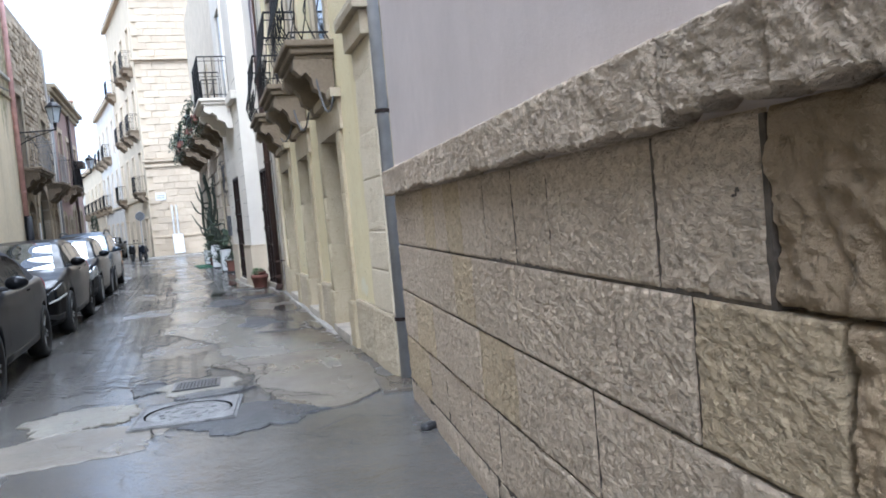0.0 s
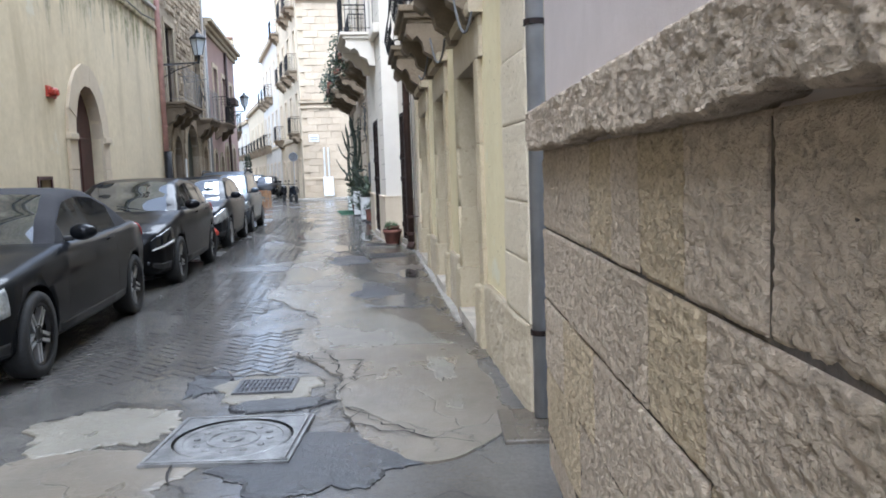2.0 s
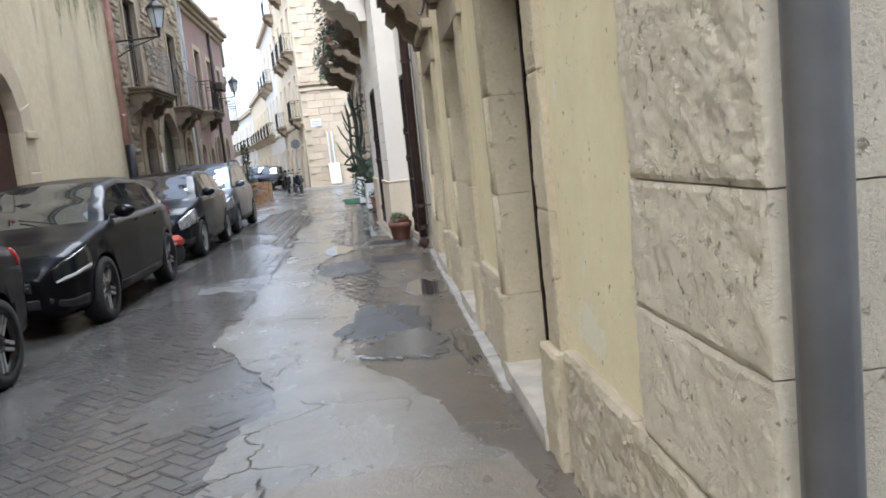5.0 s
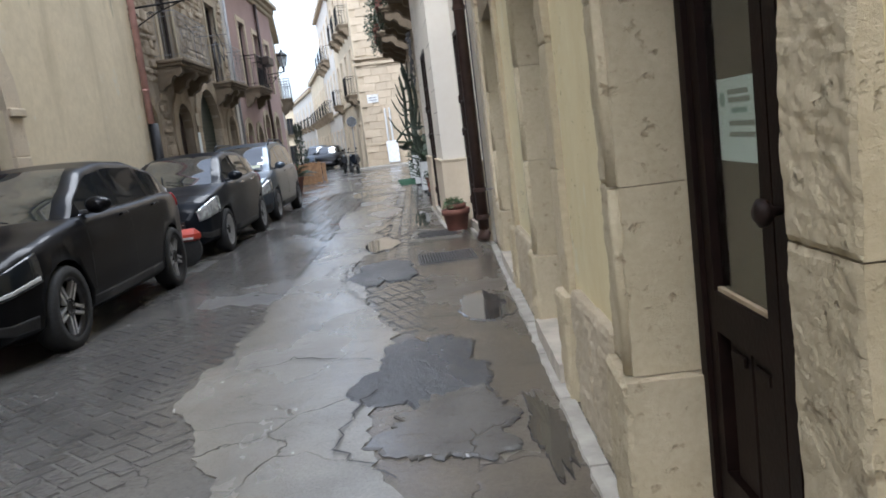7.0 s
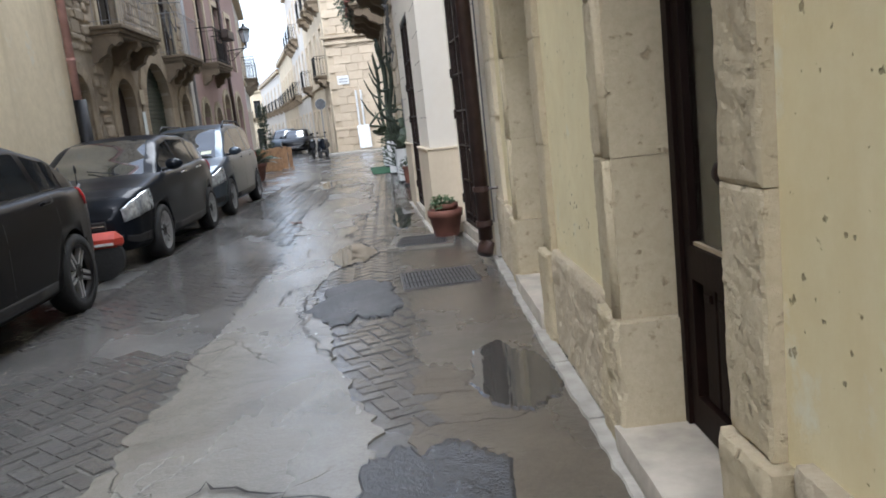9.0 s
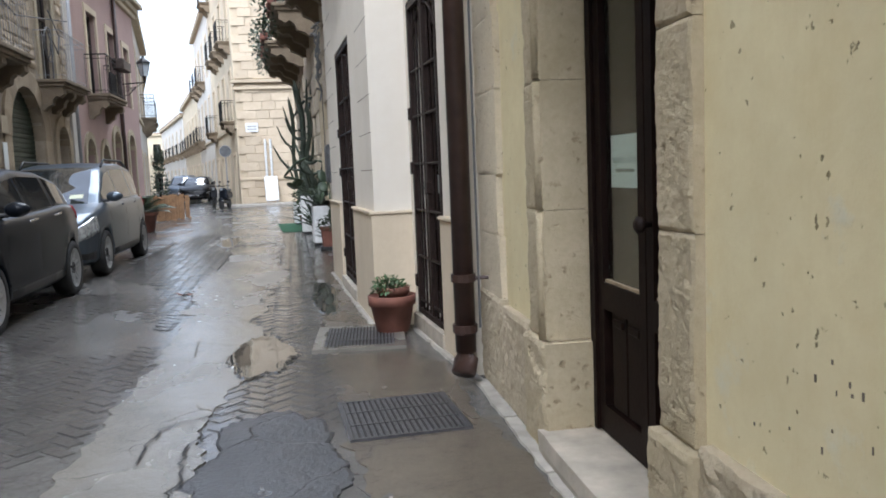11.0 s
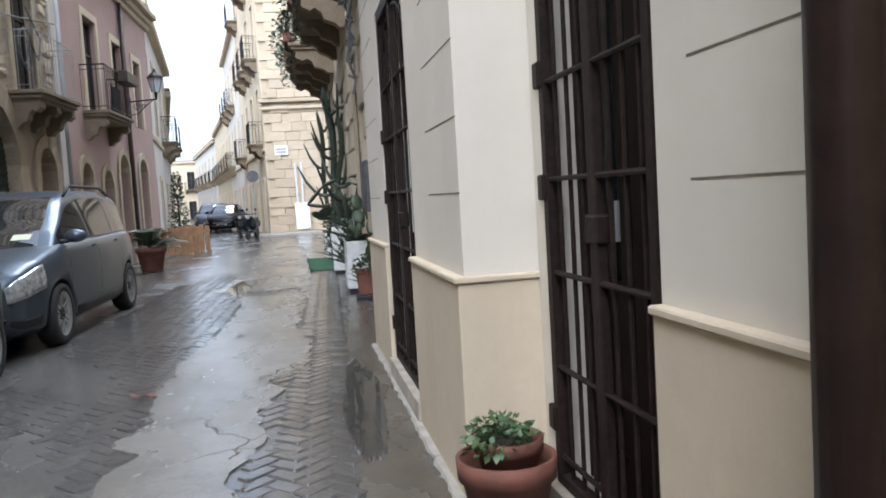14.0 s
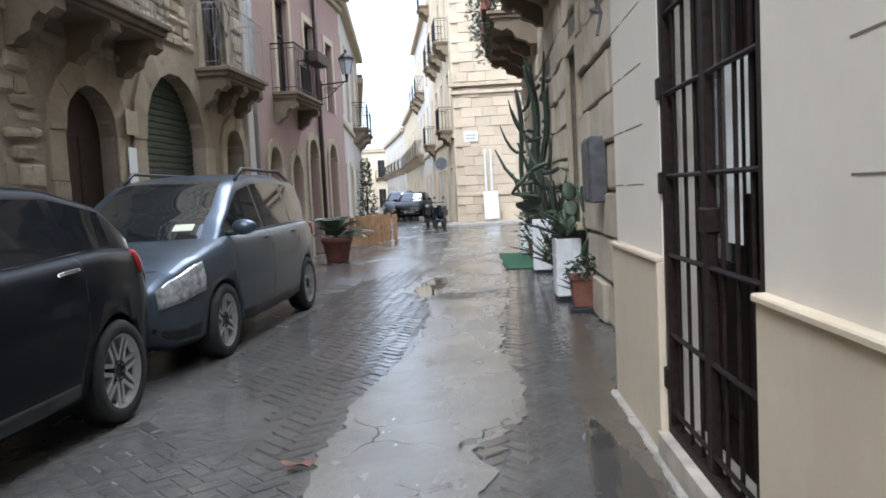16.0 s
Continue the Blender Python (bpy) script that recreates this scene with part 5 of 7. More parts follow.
    bmesh.ops.recalc_face_normals(cut, faces=cut.faces)
    cutter = part("cutter", cut, M["trim"])
    cutter.parent = t
    md = body.modifiers.new("arches", "BOOLEAN")
    md.operation, md.solver, md.object = "DIFFERENCE", "EXACT", cutter
    dg = bpy.context.evaluated_depsgraph_get()
    me = bpy.data.meshes.new_from_object(body.evaluated_get(dg))
    body.modifiers.clear()
    body.data = me
    bpy.data.objects.remove(cutter)
    # cabin: frame, glass and roof out of one loft
    groups = {}
    st = sorted(set([s_a + (s_e - s_a) * i / 30 for i in range(31)] + spec["pillars"]))

    def cab(s):
        base = smooth_interp(s, top) - 0.015
        zr = max(smooth_interp(s, roof), base + 0.002)
        wb = width(s) * 0.885
        wt = W / 2 * 0.68
        f = min(1, (zr - base) / (H - base))
        wt = wb + (wt - wb) * min(1.0, f * 1.05)
        out = []
        for q in (0.0, 0.06, 0.86, 0.95):
            out.append((wb + (wt - wb) * q * q * 0.5 + (wt - wb) * q * 0.5, base + (zr - 0.03 * f - base) * q))
        out += [(wt * 0.93, zr - 0.016 * f), (wt * 0.8, zr - 0.005 * f), (wt * 0.4, zr + 0.008 * f), (0, zr + 0.012 * f)]
        return out

    def bow(s, x):
        """The windscreen bows: its edges lie further back than its middle."""
        f = max(0.0, min(1.0, (s_b + 0.35 - s) / (s_b + 0.35 - s_a)))
        return 0.2 * f * (x / (W / 2)) ** 2

    for s0, s1 in zip(st, st[1:]):
        c0, c1 = cab(s0), cab(s1)
        mid = (s0 + s1) / 2
        pillar = any(a <= mid <= b for a, b in zip(spec["pillars"][::2], spec["pillars"][1::2]))
        run = sum(1 for p in spec["pillars"][::2] if p < mid)
        for side in (-1, 1):
            for i in range(7):
                q = "cabin"
                if i == 1 and not pillar and s_a + 0.28 < mid < spec["glass_end"]:
                    q = ("side_window", side, run)
                if i >= 5 and mid < s_b - 0.04 and mid > s_a + 0.03:
                    q = "windscreen"
                if i >= 5 and mid > s_c and mid < s_e - 0.05:
                    q = "rear_window"
                b = groups.setdefault(q, bmesh.new())
                vs = [b.verts.new((side * x, s + bow(s, x), z)) for (x, z), s in ((c0[i], s0), (c1[i], s1), (c1[i + 1], s1), (c0[i + 1], s0))]
                b.faces.new(vs)
    for k, b in groups.items():
        bmesh.ops.remove_doubles(b, verts=b.verts, dist=0.0008)
        bmesh.ops.recalc_face_normals(b, faces=b.faces)
        part(k if isinstance(k, str) else k[0], b, M["windscreen"] if k == "windscreen" else M["car_glass"] if k != "cabin" else M[roof_mat or paint_mat], t, smooth=True)
    # wheels
    for s in (sf, sr):
        for side in (-1, 1):
            base = Matrix.Translation((side * (W / 2 - 0.115), s, rw)) @ pose(0, 0, 0, 0, 90 * side, 0)
            r0 = rw * 0.7
            hub = part("wheel", lathe([(0.03, 0.06), (r0 * 0.3, 0.075), (r0 * 0.34, 0.02), (r0 * 0.9, -0.02), (r0 * 0.96, -0.06)], base, 24), M["trim"], t)
            part("tyre", lathe([(r0, -0.1), (rw * 0.93, -0.105), (rw, -0.07), (rw, 0.07), (rw * 0.95, 0.1), (r0 + 0.01, 0.1), (r0, 0.085)], base, 32, False), M["rubber"], hub, "", True)
            part("rim", lathe([(r0 * 0.9, 0.05), (r0 + 0.004, 0.098), (r0 + 0.012, 0.09), (r0 * 0.98, -0.05)], base, 32, False), M[rim], hub, "", True)
            k = spec["spokes"]
            for i in range(k):
                a = 2 * math.pi * i / k
                for da in (-0.11, 0.11):
                    bm = bmesh.new()
                    mm = base @ pose(0, 0, 0, 0, 0, math.degrees(a))
                    v = [mm @ Vector(p) for p in ((r0 * 0.2, -0.012 + da * 0.25, 0.07), (r0 * 0.2, 0.012 + da * 0.25, 0.07), (r0 * 0.95, 0.014 + da * r0, 0.075), (r0 * 0.95, -0.014 + da * r0, 0.075))]
                    w2 = [mm @ Vector(p) for p in ((r0 * 0.2, -0.012 + da * 0.25, 0.03), (r0 * 0.2, 0.012 + da * 0.25, 0.03), (r0 * 0.95, 0.014 + da * r0, 0.035), (r0 * 0.95, -0.014 + da * r0, 0.035))]
                    f, bk = [bm.verts.new(p) for p in v], [bm.verts.new(p) for p in w2]
                    bm.faces.new(f)
                    bm.faces.new(bk[::-1])
                    for j in range(4):
                        bm.faces.new((f[j], bk[j], bk[(j + 1) % 4], f[(j + 1) % 4]))
                    bmesh.ops.recalc_face_normals(bm, faces=bm.faces)
                    part("spoke", bm, M["alloy"], hub)
    # lamps, mirrors, handles, seams
    for side in (-1, 1):
        patch("headlight", 0.05, spec["lamp"], 4.7, 6.6, spec.get("lens", "headlamp"), side, 0.008, lab="clear headlamp")
        if "lens" in spec:
            patch("light_strip", 0.06, spec["lamp"] * 0.95, 4.85, 5.05, "plate", side, 0.013, lab="bright white light strip")
        patch("bumper_insert", 0.03, 0.42, 2.1, 3.1, "trim", side, 0.005)
        patch("belt_trim", s_a + 0.35, spec["glass_end"], 7.9, 8.06, spec.get("belt", "trim"), side, 0.007, 12)
        patch("tail_light", L - 0.3, L - 0.03, 5.6, 7.4, "tail_red", side, 0.008, lab="red tail lamp")
        patch("sill_trim", sf + 0.45, sr - 0.45, 1.6, 2.6, "trim", side, 0.004)
        for sd in spec["seams"]:
            patch("door_seam", sd - 0.004, sd + 0.004, 2.8, 7.6, "trim", side, 0.0015, 8)
        for sd in spec["handles"]:
            patch("door_handle", sd - 0.09, sd + 0.09, 6.25, 6.5, spec.get("handle", paint_mat), side, 0.03)
        ms = s_a + 0.42
        mz = smooth_interp(ms, top) + 0.07
        mx = width(ms) * 0.9
        bm = bmesh.new()
        bmesh.ops.create_icosphere(bm, subdivisions=3, radius=1.0)
        for v in bm.verts:
            v.co = Vector((side * (mx + 0.13) + v.co.x * 0.115, ms + 0.02 + v.co.y * 0.07 * (1.2 if v.co.y < 0 else 0.6), mz + v.co.z * 0.072 * (1 - 0.15 * v.co.x * side)))
        mir = part("mirror", bm, M[paint_mat], t, "", True)
        part("mirror_arm", box((side * (mx - 0.04), ms - 0.02, mz - 0.07), (side * (mx + 0.06), ms + 0.05, mz - 0.03), None, 0.01), M["trim"], mir)
    part("grille", box((-W * 0.26, -0.012, 0.46), (W * 0.26, 0.03, 0.56), None, 0.012), M["trim"], t)
    part("lower_grille", box((-W * 0.29, -0.012, 0.31), (W * 0.29, 0.05, 0.4), None, 0.012), M["trim"], t)
    part("grille_bar", box((-W * 0.25, -0.02, 0.5), (W * 0.25, -0.008, 0.515), None, 0.004), M["chrome"], t)
    pl = part("number_plate", box((-0.26, -0.03, 0.405), (0.26, -0.01, 0.455), None, 0.003), M["plate"], t)
    part("plate_bar", box((-0.2, -0.0325, 0.418), (0.2, -0.0302, 0.442)), M["trim"], pl)
    rp = part("number_plate", box((-0.26, L + 0.001, 0.6), (0.26, L + 0.015, 0.71), None, 0.003), M["plate"], t)
    part("plate_bar", box((-0.2, L + 0.0152, 0.63), (0.2, L + 0.018, 0.68)), M["trim"], rp)
    part("bonnet_seam", box((-W * 0.33, 0.18, smooth_interp(0.18, top) + 0.012), (W * 0.33, 0.19, smooth_interp(0.18, top) + 0.016)), M["trim"], t)
    for sx in (-0.25, 0.35):
        part("wiper", tube([(sx, s_a + 0.05, smooth_interp(s_a + 0.05, roof) + 0.03), (sx - 0.42, s_a + 0.17, smooth_interp(s_a + 0.17, roof) + 0.025)], 0.007, 5), M["trim"], t)
    if rails:
        for side in (-1, 1):
            rx = W / 2 * 0.66
            pts = [(side * rx, s_b + 0.1, smooth_interp(s_b + 0.1, roof) - 0.01), (side * rx, s_b + 0.3, H + 0.035), (side * rx, s_c - 0.5, H + 0.03), (side * rx, s_c - 0.15, smooth_interp(s_c - 0.15, roof) - 0.01)]
            part("roof_rail", tube(pts, 0.018, 8), M["trim"], t, smooth=True)
    return t


SPEC_A = dict(dims=(4.43, 1.77, 1.41, 0.85, 3.58, 0.325), top=[(0, 0.55), (0.05, 0.64), (0.15, 0.71), (0.6, 0.82), (1.2, 0.91), (1.5, 0.95), (2.4, 0.955), (3.4, 0.98), (3.9, 1.01), (4.25, 0.97), (4.38, 0.86), (4.43, 0.7)],
              roof=[(1.35, 0.93), (1.7, 1.17), (2.1, 1.36), (2.5, 1.405), (2.9, 1.38), (3.3, 1.25), (3.75, 1.0)], cab=(1.35, 2.12, 3.0, 3.75), pillars=[2.36, 2.36], glass_end=3.25, seams=(1.5, 2.95), handles=(2.75,), lamp=0.42, spokes=5)
SPEC_B = dict(dims=(4.25, 1.79, 1.47, 0.86, 3.5, 0.33), top=[(0, 0.58), (0.05, 0.68), (0.15, 0.76), (0.5, 0.87), (1.0, 0.96), (1.3, 1.0), (2.5, 1.02), (3.6, 1.05), (4.05, 1.04), (4.2, 0.92), (4.25, 0.7)],
              roof=[(1.1, 0.97), (1.5, 1.2), (2.0, 1.42), (2.5, 1.47), (3.1, 1.45), (3.6, 1.34), (4.1, 1.04)], cab=(1.1, 2.02, 3.5, 4.1), pillars=[2.3, 2.36, 3.15, 3.24], glass_end=3.65, seams=(1.35, 2.33, 3.25), handles=(2.18, 3.08), lamp=0.5, spokes=5, lens="car_glass", belt="chrome")
SPEC_C = dict(dims=(4.02, 1.74, 1.48, 0.82, 3.33, 0.315), top=[(0, 0.58), (0.05, 0.7), (0.14, 0.78), (0.4, 0.88), (0.9, 0.97), (1.15, 1.0), (2.4, 1.03), (3.4, 1.07), (3.8, 1.05), (3.97, 0.92), (4.02, 0.7)],
              roof=[(0.95, 0.97), (1.3, 1.18), (1.8, 1.42), (2.3, 1.48), (3.0, 1.46), (3.5, 1.36), (3.92, 1.04)], cab=(0.95, 1.84, 3.42, 3.92), pillars=[2.1, 2.16, 2.95, 3.04], glass_end=3.5, seams=(1.2, 2.13, 3.0), handles=(1.98, 2.84), lamp=0.52, spokes=7, handle="chrome", belt="chrome")
SPEC_D = dict(dims=(4.32, 1.74, 1.62, 0.88, 3.58, 0.315), top=[(0, 0.58), (0.05, 0.7), (0.15, 0.79), (0.45, 0.9), (0.85, 0.98), (1.1, 1.02), (2.5, 1.04), (3.8, 1.06), (4.15, 1.05), (4.28, 0.9), (4.32, 0.7)],
              roof=[(0.85, 0.98), (1.2, 1.2), (1.85, 1.53), (2.4, 1.61), (3.2, 1.62), (3.9, 1.56), (4.1, 1.4), (4.27, 1.04)], cab=(0.85, 1.92, 3.96, 4.27), pillars=[2.2, 2.26, 3.2, 3.28], glass_end=4.02, seams=(1.2, 2.23, 3.25), handles=(2.1, 3.08), lamp=0.5, spokes=6)
car("dark grey convertible car with a closed black fabric top", -1.68, 7.12, SPEC_A, "paint_grey", "soft_top", "dark_alloy")
car("black hatchback car parked close to the wall", -1.66, 12.25, SPEC_B, "paint_black", "", "dark_alloy")
car("dark slate small hatchback car with alloy wheels", -1.73, 17.75, SPEC_C, "paint_slate")
silver = car("silver blue people carrier car with roof rails", -1.78, 22.12, SPEC_D, "paint_silver", "", "alloy", True)
stk = tagged(part("permit_sticker", box((-0.09, -0.002, -0.05), (0.09, 0.002, 0.05), Matrix.Translation((-2.2, 23.14, 1.115)) @ pose(0, 0, 0, -58, 0, 0)), M["sticker"]), "pale permit slip behind the windscreen", "sticker")
far1 = car("dark hatchback car far down the street", -3.75, 56.6, SPEC_B, "paint_black", "", "alloy", False, "cars down the street")
copy_thing(far1, pose(-6.3, 67.5, 0, 0, 0, 9))
far2 = car("silver car far down the street", -5.2, 61.6, SPEC_D, "paint_silver", "", "alloy", False, "cars down the street")

# red and white scooter between two cars
def scooter(label, shell, m):
    """A motor scooter, nose towards -y."""
    sc = thing("scooter", label, "scooter", m=m)
    for yy in (-0.55, 0.55):
        hb = part("wheel", lathe([(0.04, -0.04), (0.15, -0.03), (0.15, 0.03), (0.04, 0.04)], pose(0, yy, 0.23, 0, 90, 0), 18), M["alloy"], sc)
        part("tyre", lathe([(0.16, -0.05), (0.22, -0.045), (0.23, 0), (0.22, 0.045), (0.16, 0.05)], pose(0, yy, 0.23, 0, 90, 0), 24), M["rubber"], hb)
    part("fairing", box((-0.16, -0.46, 0.34), (0.16, -0.3, 0.82), pose(0, 0, 0, -14), 0.06), M[shell], sc)
    part("footboard", box((-0.16, -0.4, 0.26), (0.16, 0.1, 0.34), None, 0.03), M["trim"], sc)
    part("rear_body", box((-0.15, 0.0, 0.35), (0.15, 0.8, 0.68), pose(0, 0, 0, 6), 0.08), M[shell], sc)
    part("seat", box((-0.14, 0.02, 0.69), (0.14, 0.7, 0.78), pose(0, 0, 0, 6), 0.04), M["trim"], sc)
    part("handlebar", tube([(-0.34, -0.36, 1.0), (0, -0.42, 0.97), (0.34, -0.36, 1.0)], 0.016, 8), M["trim"], sc)
    part("front_mudguard", box((-0.08, -0.78, 0.3), (0.08, -0.38, 0.5), None, 0.07), M[shell], sc)
    part("front_stripe", box((-0.082, -0.7, 0.36), (0.082, -0.5, 0.4), None, 0.01), M["white_paint"], sc, "white stripe")
    part("headlight", lathe([(0.02, 0), (0.06, 0.02), (0.065, 0.05)], pose(0, -0.42, 0.86, 90), 12), M["headlamp"], sc, "round clear headlamp")
    for s2 in (-1, 1):
        part("mirror", lathe([(0.01, -0.01), (0.05, 0), (0.01, 0.015)], pose(s2 * 0.3, -0.36, 1.16, 90), 10), M["trim"], sc)
        part("mirror_stalk", tube([(s2 * 0.26, -0.37, 0.99), (s2 * 0.3, -0.36, 1.15)], 0.007, 5), M["trim"], sc)


scooter("red and white motor scooter between two parked cars", "red_box", pose(-2.58, 17.12, 0, 0, 0, 97))
scooter("dark motor scooter parked at the corner", "paint_black", pose(-2.75, 47.9, 0, 0, 0, 8))
scooter("dark slate motor scooter parked at the corner", "paint_slate", pose(-2.1, 46.1, 0, 0, 0, -12))
sg = thing("road_sign", "round road sign on a grey pole at the corner", "sign", m=pose(-2.15, 48.6, 0.09))
part("pole", tube([(0, 0, 0), (0, 0, 2.75)], 0.03, 8), M["pipe_grey"], sg)
part("disc", lathe([(0.01, 0), (0.26, 0), (0.26, 0.012), (0.01, 0.012)], pose(0, -0.035, 2.45, 90), 24), M["trim_grey"], sg, "dull grey round plate")
part("disc_rim", lathe([(0.25, 0), (0.27, 0), (0.27, 0.02), (0.25, 0.02)], pose(0, -0.035, 2.45, 90), 24, False), M["pipe_grey"], sg)
setting("pavement", box((-2.4, 46.7, -0.02), (1.2, 49.0, 0.09), None, 0.02), M["concrete"], "raised grey pavement before the corner house", "pavement")

# ---- street surface pieces ----
def wet(name, c1, c2, lo, hi, fine=0.4, bump=0.003):
    m = Mat(name, 0.4)
    col = m.mix(m.ramp(m.noise(1.7, 7, 0.65), 0.33, 0.68), c1, c2)
    col = m.mix(m.math("MULTIPLY", m.ramp(m.noise(70, 5, 0.7), 0.35, 0.65), fine), col, tuple(v * 0.6 for v in c2))
    m.color(col)
    m.rough(m.ramp(m.noise(1.3, 5, 0.6, (1, 0.5, 1)), 0.36, 0.64, lo, hi))
    m.bump(m.noise(5, 4), bump * 1.6).bump(m.noise(80, 4, 0.6), bump * 0.6).bump(m.noise(17, 4, 0.6), bump)
    m.cracks(1.6, 0.016)
    return m.m


M["conc"] = wet("wet_pale_concrete", (0.215, 0.2, 0.17), (0.138, 0.129, 0.11), 0.08, 0.36)
M["conc_warm"] = wet("wet_beige_screed", (0.20, 0.172, 0.13), (0.13, 0.113, 0.088), 0.2, 0.5)
M["conc_brown"] = wet("wet_brown_cement", (0.125, 0.106, 0.08), (0.08, 0.068, 0.052), 0.1, 0.4)
M["conc_pale"] = wet("crumbled_pale_cement", (0.27, 0.25, 0.2), (0.15, 0.135, 0.105), 0.25, 0.55, 0.6, 0.008)
M["asphalt"] = wet("dark_asphalt_patch", (0.05, 0.051, 0.054), (0.032, 0.033, 0.036), 0.25, 0.5, 0.5, 0.006)
M["cobble"] = wet("wet_basalt_setts", (0.115, 0.11, 0.102), (0.065, 0.063, 0.06), 0.05, 0.17, 0.4, 0.002)
M["worn_iron"] = plain("worn_wet_iron", (0.17, 0.17, 0.168), 0.34, 0.3, 0.5, 11, 0.006)
M["succulent"] = plain("fresh_green_succulent", (0.05, 0.095, 0.03), 0.5, 0, 0.4, 14, 0.001)
M["cast_iron"] = plain("wet_cast_iron", (0.10, 0.10, 0.105), 0.3, 0.6, 0.3, 25, 0.002)
M["dead_leaf"] = plain("dry_red_brown_leaf", (0.11, 0.045, 0.028), 0.6, 0, 0.4, 30, 0.001)
# black for the painted shade of cracks and for dirt in the grates
M["crack"] = plain("black_crack_shade_grate_dirt", (0.02, 0.018, 0.016), 0.9, 0, 0.4, 30, 0)
g = Mat("puddle_water", 0.015)
g.color((0.05, 0.046, 0.04))
g.bump(g.noise(3, 2), 0.0006)
M["water"] = g.m


def ground_z(x, y):
    return 0.012 * noise.noise(Vector((x * 0.7, y * 0.5, 0)))


def sheet(name, left, right, mat, label, z=0.006, jag=0.06, step=0.05, category="paving"):
    """A thin laid sheet between two ragged edges given as (y, x) points."""
    y0, y1 = max(left[0][0], right[0][0]), min(left[-1][0], right[-1][0])
    k = int((y1 - y0) / step)
    bm = bmesh.new()
    rows = []
    cols = 6
    for i in range(k + 1):
        y = y0 + (y1 - y0) * i / k
        a, b = smooth_interp(y, left), smooth_interp(y, right)
        a += jag * (noise.noise(Vector((y * 3.1, 1.7, z * 90))) + 0.7 * noise.noise(Vector((y * 9.3, 4.1, 0))) + 0.4 * noise.noise(Vector((y * 27, 1.1, 0))))
        b += jag * (noise.noise(Vector((y * 2.7, 7.7, z * 70))) + 0.7 * noise.noise(Vector((y * 8.3, 2.1, 0))) + 0.4 * noise.noise(Vector((y * 25, 3.1, 0))))
        if i in (0, k):
            m0 = (a + b) / 2
            a, b = m0 + (a - m0) * 0.6, m0 + (b - m0) * 0.6
        row = []
        for j in range(cols + 1):
            x = a + (b - a) * j / cols
            yy = y + (jag * noise.noise(Vector((x * 5, y0, 3))) if i in (0, k) else 0)
            row.append(bm.verts.new((x, yy, ground_z(x, yy) + z)))
        rows.append(row)
    for r0, r1 in zip(rows, rows[1:]):
        for j in range(cols):
            bm.faces.new((r0[j], r0[j + 1], r1[j + 1], r1[j]))
    edge = [e for e in bm.edges if e.is_boundary]
    ext = bmesh.ops.extrude_edge_only(bm, edges=edge)
    for v in ext["geom"]:
        if isinstance(v, bmesh.types.BMVert):
            v.co.z -= z + 0.012
    bmesh.ops.recalc_face_normals(bm, faces=bm.faces)
    return tagged(part(name, bm, mat, smooth=False), label, category, kind="structure")


def blob(name, cx, cy, rx, ry, mat, label, z, seed, rough=0.28, category="patch", kind="structure", n=140):
    """A ragged round patch lying on the street."""
    bm = bmesh.new()
    rings = []
    for f in (0.0, 0.94, 1.0):
        ring = []
        for i in range(n):
            a = 2 * math.pi * i / n
            c1, s1 = math.cos(a), math.sin(a)
            d = 1 + rough * (1.3 * noise.noise(Vector((c1 * 1.7 + seed * 9.1, s1 * 1.7, seed))) + 0.45 * noise.noise(Vector((c1 * 6 + seed, s1 * 6, seed * 3))) + 0.22 * noise.noise(Vector((c1 * 19 + seed, s1 * 19, seed))))
            x, y = cx + rx * d * f * math.cos(a), cy + ry * d * f * math.sin(a)
            if f == 0.0:
                x, y = cx, cy
            ring.append((x, y))
        rings.append(ring)
    c = bm.verts.new((cx, cy, ground_z(cx, cy) + z))
    mid = [bm.verts.new((x, y, ground_z(x, y) + z)) for x, y in rings[1]]
    out = [bm.verts.new((x, y, ground_z(x, y) + z - (0 if kind == "water" else 0.006))) for x, y in rings[2]]
    low = [bm.verts.new((x, y, -0.02)) for x, y in rings[2]]
    for i in range(n):
        j = (i + 1) % n
        bm.faces.new((c, mid[i], mid[j]))
        bm.faces.new((mid[i], out[i], out[j], mid[j]))
        bm.faces.new((out[i], low[i], low[j], out[j]))
    return tagged(part(name, bm, mat), label, category, kind=kind)


road_l = [(5.55, 0.88), (5.7, 0.78), (6.05, 0.62), (6.6, 0.5), (7.27, 0.52), (7.8, 0.32), (8.24, 0.1), (8.94, 0.13), (9.35, 0.28), (9.9, 0.2), (10.5, -0.06), (11.45, -0.4), (12.2, -0.3), (13.4, -0.27), (15.4, -0.25), (16.8, -0.19), (18.6, -0.23), (18.85, -0.15), (19.1, -0.34), (19.5, -0.19), (20.1, -0.37), (21.05, -0.38), (23, -0.22), (24.8, -0.28), (26, -0.4)]
road_r = [(5.55, 1.0), (5.7, 1.15), (5.9, 1.34), (6.45, 1.5), (7.7, 1.5), (8.2, 1.44), (8.7, 1.25), (9.15, 1.19), (9.57, 1.05), (10.1, 0.8), (11.2, 0.71), (11.65, 0.8), (12.3, 0.85), (13.1, 0.6), (13.9, 0.5), (14.7, 0.34), (15.7, 0.33), (16.3, 0.4), (17.3, 0.4), (17.8, 0.52), (18.4, 0.4), (18.9, 0.53), (19.5, 0.42), (20.1, 0.57), (20.35, 0.41), (20.9, 0.66), (21.6, 0.68), (22.4, 0.62), (22.9, 0.54), (24.6, 0.46), (26, 0.6)]
